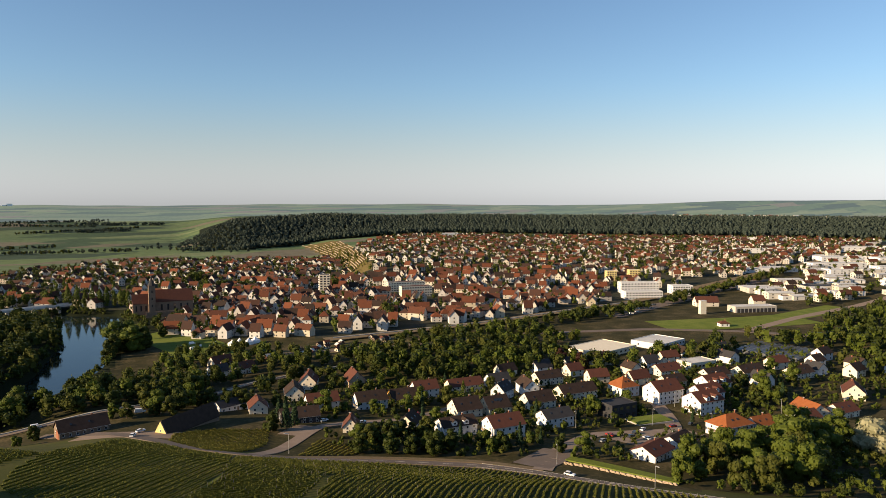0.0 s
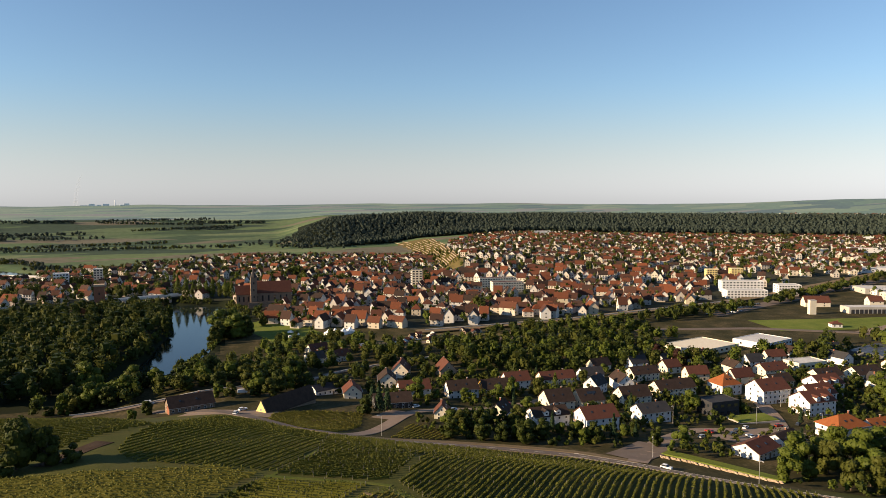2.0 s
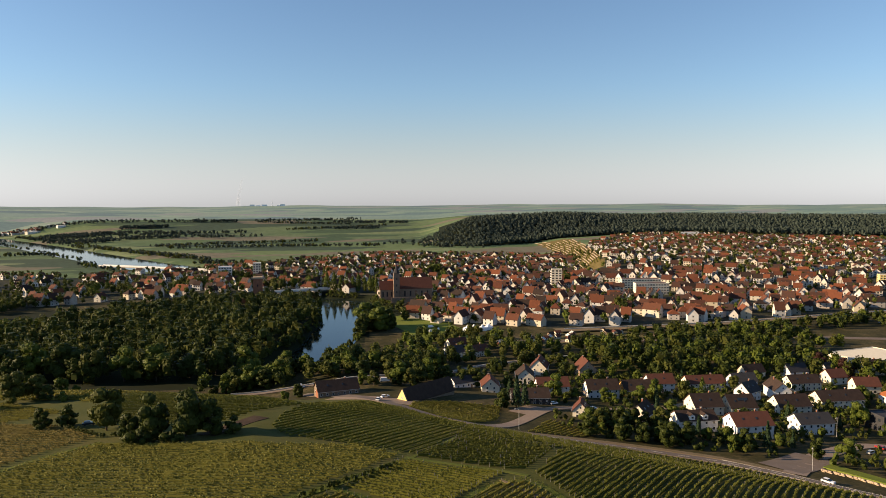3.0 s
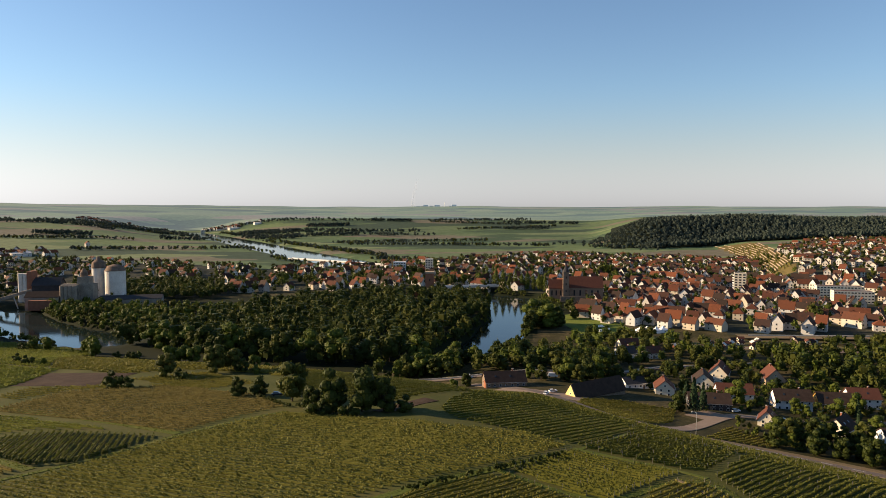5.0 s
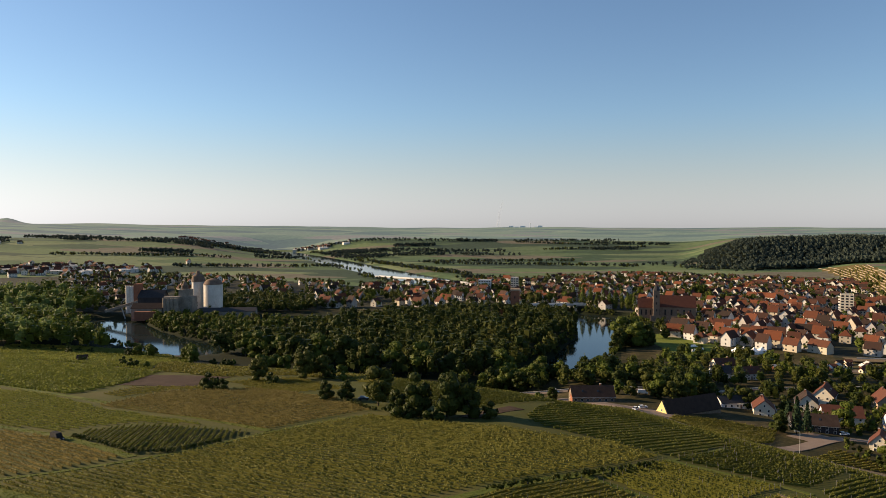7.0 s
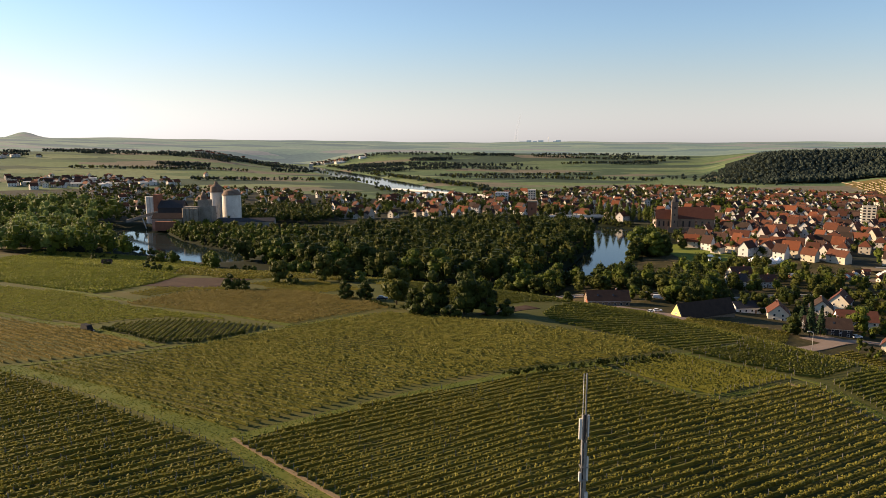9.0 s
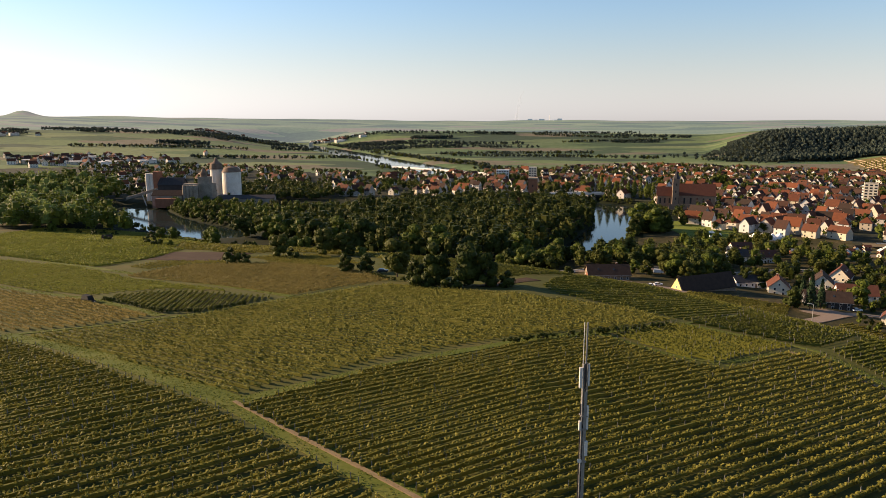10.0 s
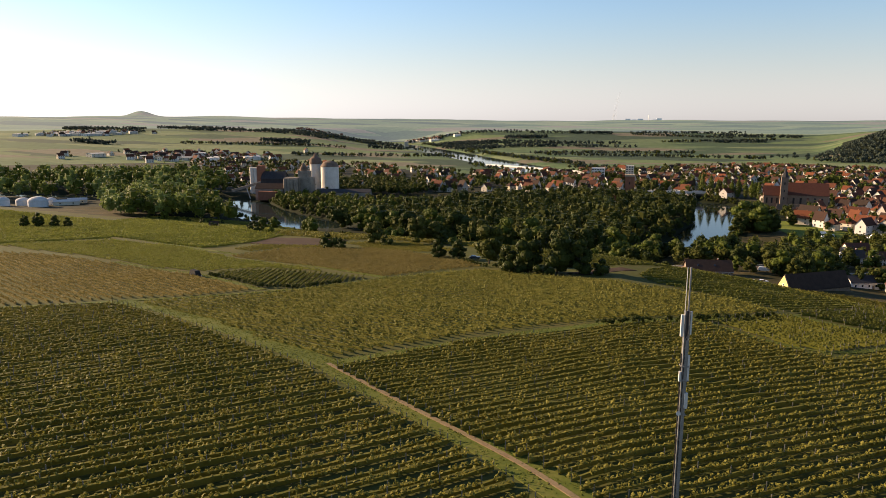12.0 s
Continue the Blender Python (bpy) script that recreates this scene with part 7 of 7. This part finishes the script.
# ---- mast, lamps, vehicles and other small things ----
def mast():
    x, y = 3.9, 48.4
    z0 = float(height(x, y))
    top = 63.5 - z0
    ob = thing("radio_mast", x, y, 10, "slim lattice radio mast with white panel antennas", "mast", plan=True)
    leg = 0.15
    body = bmesh.new()
    for sx, sy in ((-leg, -leg), (leg, -leg), (leg, leg), (-leg, leg)):
        box(body, sx - 0.035, sx + 0.035, sy - 0.035, sy + 0.035, -0.5, top - 3.0)
    part("lattice_leg", body, M_MAST, ob)
    br = bmesh.new()
    n = 26
    for i in range(n):
        za, zb = (top - 4.5) * i / n, (top - 4.5) * (i + 1) / n
        for k in range(4):
            c = [(-leg, -leg), (leg, -leg), (leg, leg), (-leg, leg)]
            (ax, ay), (bx, by) = c[k], c[(k + 1) % 4]
            d = Vector((bx - ax, by - ay, zb - za))
            tmp = bmesh.new()
            cyl(tmp, 0, 0, 0, d.length, 0.018, n=4)
            m = Matrix.Translation((ax, ay, za)) @ d.to_track_quat("Z", "Y").to_matrix().to_4x4()
            bmesh.ops.transform(tmp, matrix=m, verts=tmp.verts)
            me = bpy.data.meshes.new("brace")
            tmp.to_mesh(me)
            br.from_mesh(me)
            bpy.data.meshes.remove(me)
            tmp.free()
    part("bracing", br, M_MAST, ob)
    part("core_pipe", cyl_bm(0, 0, 0, top - 3.0, 0.09, n=10), M_DARK, ob)
    part("top_pole", cyl_bm(0.05, 0, top - 5.0, top, 0.06, n=10), M_MAST, ob)
    part("whip_antenna", cyl_bm(-0.16, 0, top - 6.5, top, 0.025, n=6), M_PANEL, ob)
    for sx, sy, zc, hh, w in ((-0.33, -0.12, -4.0, 1.5, 0.095), (0.24, -0.1, -3.8, 1.6, 0.05), (0.05, 0.28, -3.9, 1.4, 0.07), (0.24, -0.12, -7.0, 1.8, 0.07), (-0.28, -0.12, -7.6, 0.7, 0.06), (0.2, -0.2, -9.3, 1.1, 0.11)):
        pn = part("panel_antenna", box_bm(sx - w, sx + w, sy - 0.1, sy + 0.1, top + zc - hh / 2, top + zc + hh / 2), M_PANEL, ob)
        part("bracket", box_bm(min(sx, 0), max(sx, 0), sy + 0.1, sy + 0.16, top + zc - 0.06, top + zc + 0.06), M_MAST, pn)
    for zc in (-7.9, -6.9, -10.4):
        part("platform_ring", box_bm(-0.26, 0.26, -0.26, 0.26, top + zc, top + zc + 0.07), M_MAST, ob)
    for sx, zc in ((-0.26, -10.2),):
        dsh = bmesh.new()
        cyl(dsh, 0, 0, 0, 0.14, 0.08, 0.17, 14)
        ds = part("dish", dsh, M_PANEL, ob, "small white dish antenna")
        ds.matrix_basis = pose(sx, -0.2, top + zc, 90, 0, 0)
    part("cable_run", box_bm(-0.26, -0.22, -0.03, 0.03, 0, top - 6), M_RUBBER, ob)
    part("ladder", box_bm(-0.05, 0.15, -0.22, -0.19, 0, top - 5), M_MAST, ob)
    part("footing", box_bm(-1.2, 1.2, -1.2, 1.2, -0.6, 0.25), M_CONCRETE, ob)


mast()


def street_lamp(x, y, turn, h=8.5):
    ob = thing("street_lamp", x, y, turn, "tall grey street lamp with curved arm", "street lamp", "street lamps")
    part("pole", cyl_bm(0, 0, -0.5, h, 0.11, 0.07, 8), M_STEEL, ob)
    arm = bmesh.new()
    for i in range(5):
        a0, a1 = i / 5, (i + 1) / 5
        box(arm, -1.6 * a1, -1.6 * a0 + 0.02, -0.05, 0.05, h + 0.5 * math.sin(a0 * 1.6) - 0.05, h + 0.5 * math.sin(a1 * 1.6) + 0.05)
    part("arm", arm, M_STEEL, ob)
    part("lamp_head", box_bm(-2.3, -1.5, -0.14, 0.14, h + 0.40, h + 0.56), M_FLAT, ob)


for x, y, t in ((85, 215, 10), (232, 188, 60), (296, 170, 20), (246, 170, 10), (155, 163, 40), (150, 120, 70), (200, 200, 30), (268, 205, 30)):
    street_lamp(x, y, t)


def car(x, y, turn, mat, label, van=False, z=0.0):
    ob = thing("car", x, y, turn, label, "car", "parked cars", sink=-z)
    L, W = (5.4, 2.0) if van else (4.3, 1.75)
    b = bmesh.new()
    v = box(b, -L / 2, L / 2, -W / 2, W / 2, 0.35, 0.95)
    bmesh.ops.bevel(b, geom=list(b.edges), offset=0.12, segments=2, affect="EDGES")
    part("body", b, mat, ob)
    c = bmesh.new()
    h = 2.2 if van else 1.48
    x0, x1 = (-L / 2 + 0.1, L / 2 - 0.9) if van else (-L / 2 + 0.35, L / 2 - 1.2)
    lo = [c.verts.new(p) for p in ((x0, -W / 2 + 0.05, 0.95), (x1, -W / 2 + 0.05, 0.95), (x1, W / 2 - 0.05, 0.95), (x0, W / 2 - 0.05, 0.95))]
    hi = [c.verts.new(p) for p in ((x0 + 0.35, -W / 2 + 0.2, h), (x1 - 0.75, -W / 2 + 0.2, h), (x1 - 0.75, W / 2 - 0.2, h), (x0 + 0.35, W / 2 - 0.2, h))]
    c.faces.new(hi)
    for i in range(4):
        c.faces.new((lo[i], lo[(i + 1) % 4], hi[(i + 1) % 4], hi[i]))
    cab = part("cabin", c, M_GLASS if not van else mat, ob)
    part("roof_panel", box_bm(x0 + 0.38, x1 - 0.78, -W / 2 + 0.22, W / 2 - 0.22, h + 0.003, h + 0.04), mat, cab)
    for sx in (-L * 0.31, L * 0.31):
        for sy in (-W / 2 + 0.1, W / 2 - 0.1):
            wb = cyl_bm(0, 0, -0.1, 0.1, 0.32, n=12)
            w = part("wheel", wb, M_RUBBER, ob)
            w.matrix_basis = pose(sx, sy, 0.32, 90, 0, 0)
    for sy in (-0.55, 0.55):
        part("headlight", box_bm(L / 2 - 0.02, L / 2 + 0.015, sy - 0.2, sy + 0.2, 0.62, 0.78), M_WHITE, ob)
    return ob


M_CAR_W = material("white_car_paint", [(0.70, 0.70, 0.70), (0.76, 0.76, 0.76)], 3, 0.25, spec=0.6)
M_CAR_B = material("dark_car_paint", [(0.02, 0.025, 0.035), (0.035, 0.04, 0.05)], 3, 0.22, spec=0.6)
M_CAR_S = material("silver_car_paint", [(0.42, 0.43, 0.44), (0.5, 0.51, 0.52)], 3, 0.25, metal=0.4)
M_CAR_R = material("red_car_paint", [(0.30, 0.02, 0.015), (0.36, 0.03, 0.02)], 3, 0.25, spec=0.6)
COLOURS = ((M_CAR_W, "white parked car with dark windows"), (M_CAR_B, "dark blue parked passenger car"), (M_CAR_S, "silver grey parked passenger car"), (M_CAR_R, "dark red parked passenger car"))
for i, (x, y, t) in enumerate(((46, 262, 60), (50, 270, 20), (148, 150, -70), (212, 180, 10), (220, 183, 20), (236, 181, -10), (226, 172, 70), (205, 176, 5), (208, 171, 80), (200, 182, 95), (190, 176, 10), (246, 180, 20),
                               (116, 256, 10), (158, 252, 5), (170, 255, 80), (-45, 214, 10), (128, 246, 15))):
    m, lab = COLOURS[(i * 3 + 0) % 4] if i not in (0, 1, 2) else COLOURS[0]
    car(x, y, t, m, lab, z=0.22)
# caravans on the showground, cars along the railway
for i, (x, y, t) in enumerate(((112, 470, 10), (118, 462, 5), (124, 470, 100), (130, 462, 10), (122, 480, 20), (135, 474, 80), (56, 303, -10), (76, 318, 15), (88, 322, 15), (20, 318, 5))):
    car(x, y, t, M_CAR_W, "white caravan parked on the grass", van=True, z=0.2)
r_car = np.random.default_rng(3)
for i in range(22):
    k = r_car.uniform(0, 1)
    x, y = np.interp(k, (0, 0.3, 0.65, 1), (440, 520, 640, 760)), np.interp(k, (0, 0.3, 0.65, 1), (400, 420, 448, 462))
    m, lab = COLOURS[int(r_car.integers(4))]
    car(float(x + r_car.uniform(-3, 3)), float(y + r_car.choice((-4.5, 4.5))), 100 + r_car.normal(0, 4), m, lab, z=0.3)
sp = car(-107, 157, -30, M_RUBBER, "dark vineyard sprayer tractor between the rows", van=True)
sp["category"] = "tractor"


def chimney_plant():
    x, y = at(-1.65, 3720)
    ob = thing("power_station", x, y, 0, "distant power station with tall chimney and steam", "power station", plan=True, z=float(height(x, y)) - 20)
    part("chimney", cyl_bm(0, 0, 0, 48, 2.4, 1.7, 14), M_WHITE, ob, "tall pale chimney")
    for i, (dx, w, h) in enumerate(((-40, 14, 30), (-70, 10, 26), (-100, 12, 30), (-130, 20, 24), (50, 12, 32), (30, 10, 26))):
        part("hall", box_bm(dx - w, dx + w, -8, 8, 0, h), M_WHITE, ob)


chimney_plant()


def steam():
    x, y = at(0.95, 3700)
    r = np.random.default_rng(9)
    z = float(height(x, y))
    bm = bmesh.new()
    for i in range(34):
        k = i / 33
        m = Matrix.Translation((x + r.normal(0, 2.5 + 3 * (1 - k)) + 26 * k ** 1.6, y + r.normal(0, 4), z - 6 + 150 * k)) @ Matrix.Scale((11 - 6.5 * k) * r.uniform(0.5, 1), 4)
        bmesh.ops.create_icosphere(bm, subdivisions=2, radius=1, matrix=m)
    m = bpy.data.materials.new("steam")
    m.use_nodes = True
    p = m.node_tree.nodes["Principled BSDF"]
    p.inputs["Base Color"].default_value, p.inputs["Roughness"].default_value, p.inputs["Alpha"].default_value = (0.9, 0.9, 0.9, 1), 1.0, 0.05
    tagged(part("steam_plume", bm, m), "white steam plume rising from cooling tower", "steam", kind="stuff")


steam()
hut = house(-206, 322, 20, 5, 4, 2.3, 1.4, M_WOOD, M_ROOF_BROWN, "small dark wooden vineyard hut", storeys=1, chimneys=0, far=True)

# the plan to true size
for ob in list(scene.objects):
    if ob.parent is None and ob.type in ("MESH", "EMPTY"):
        ob.matrix_basis = Matrix.Scale(K, 4) @ ob.matrix_basis
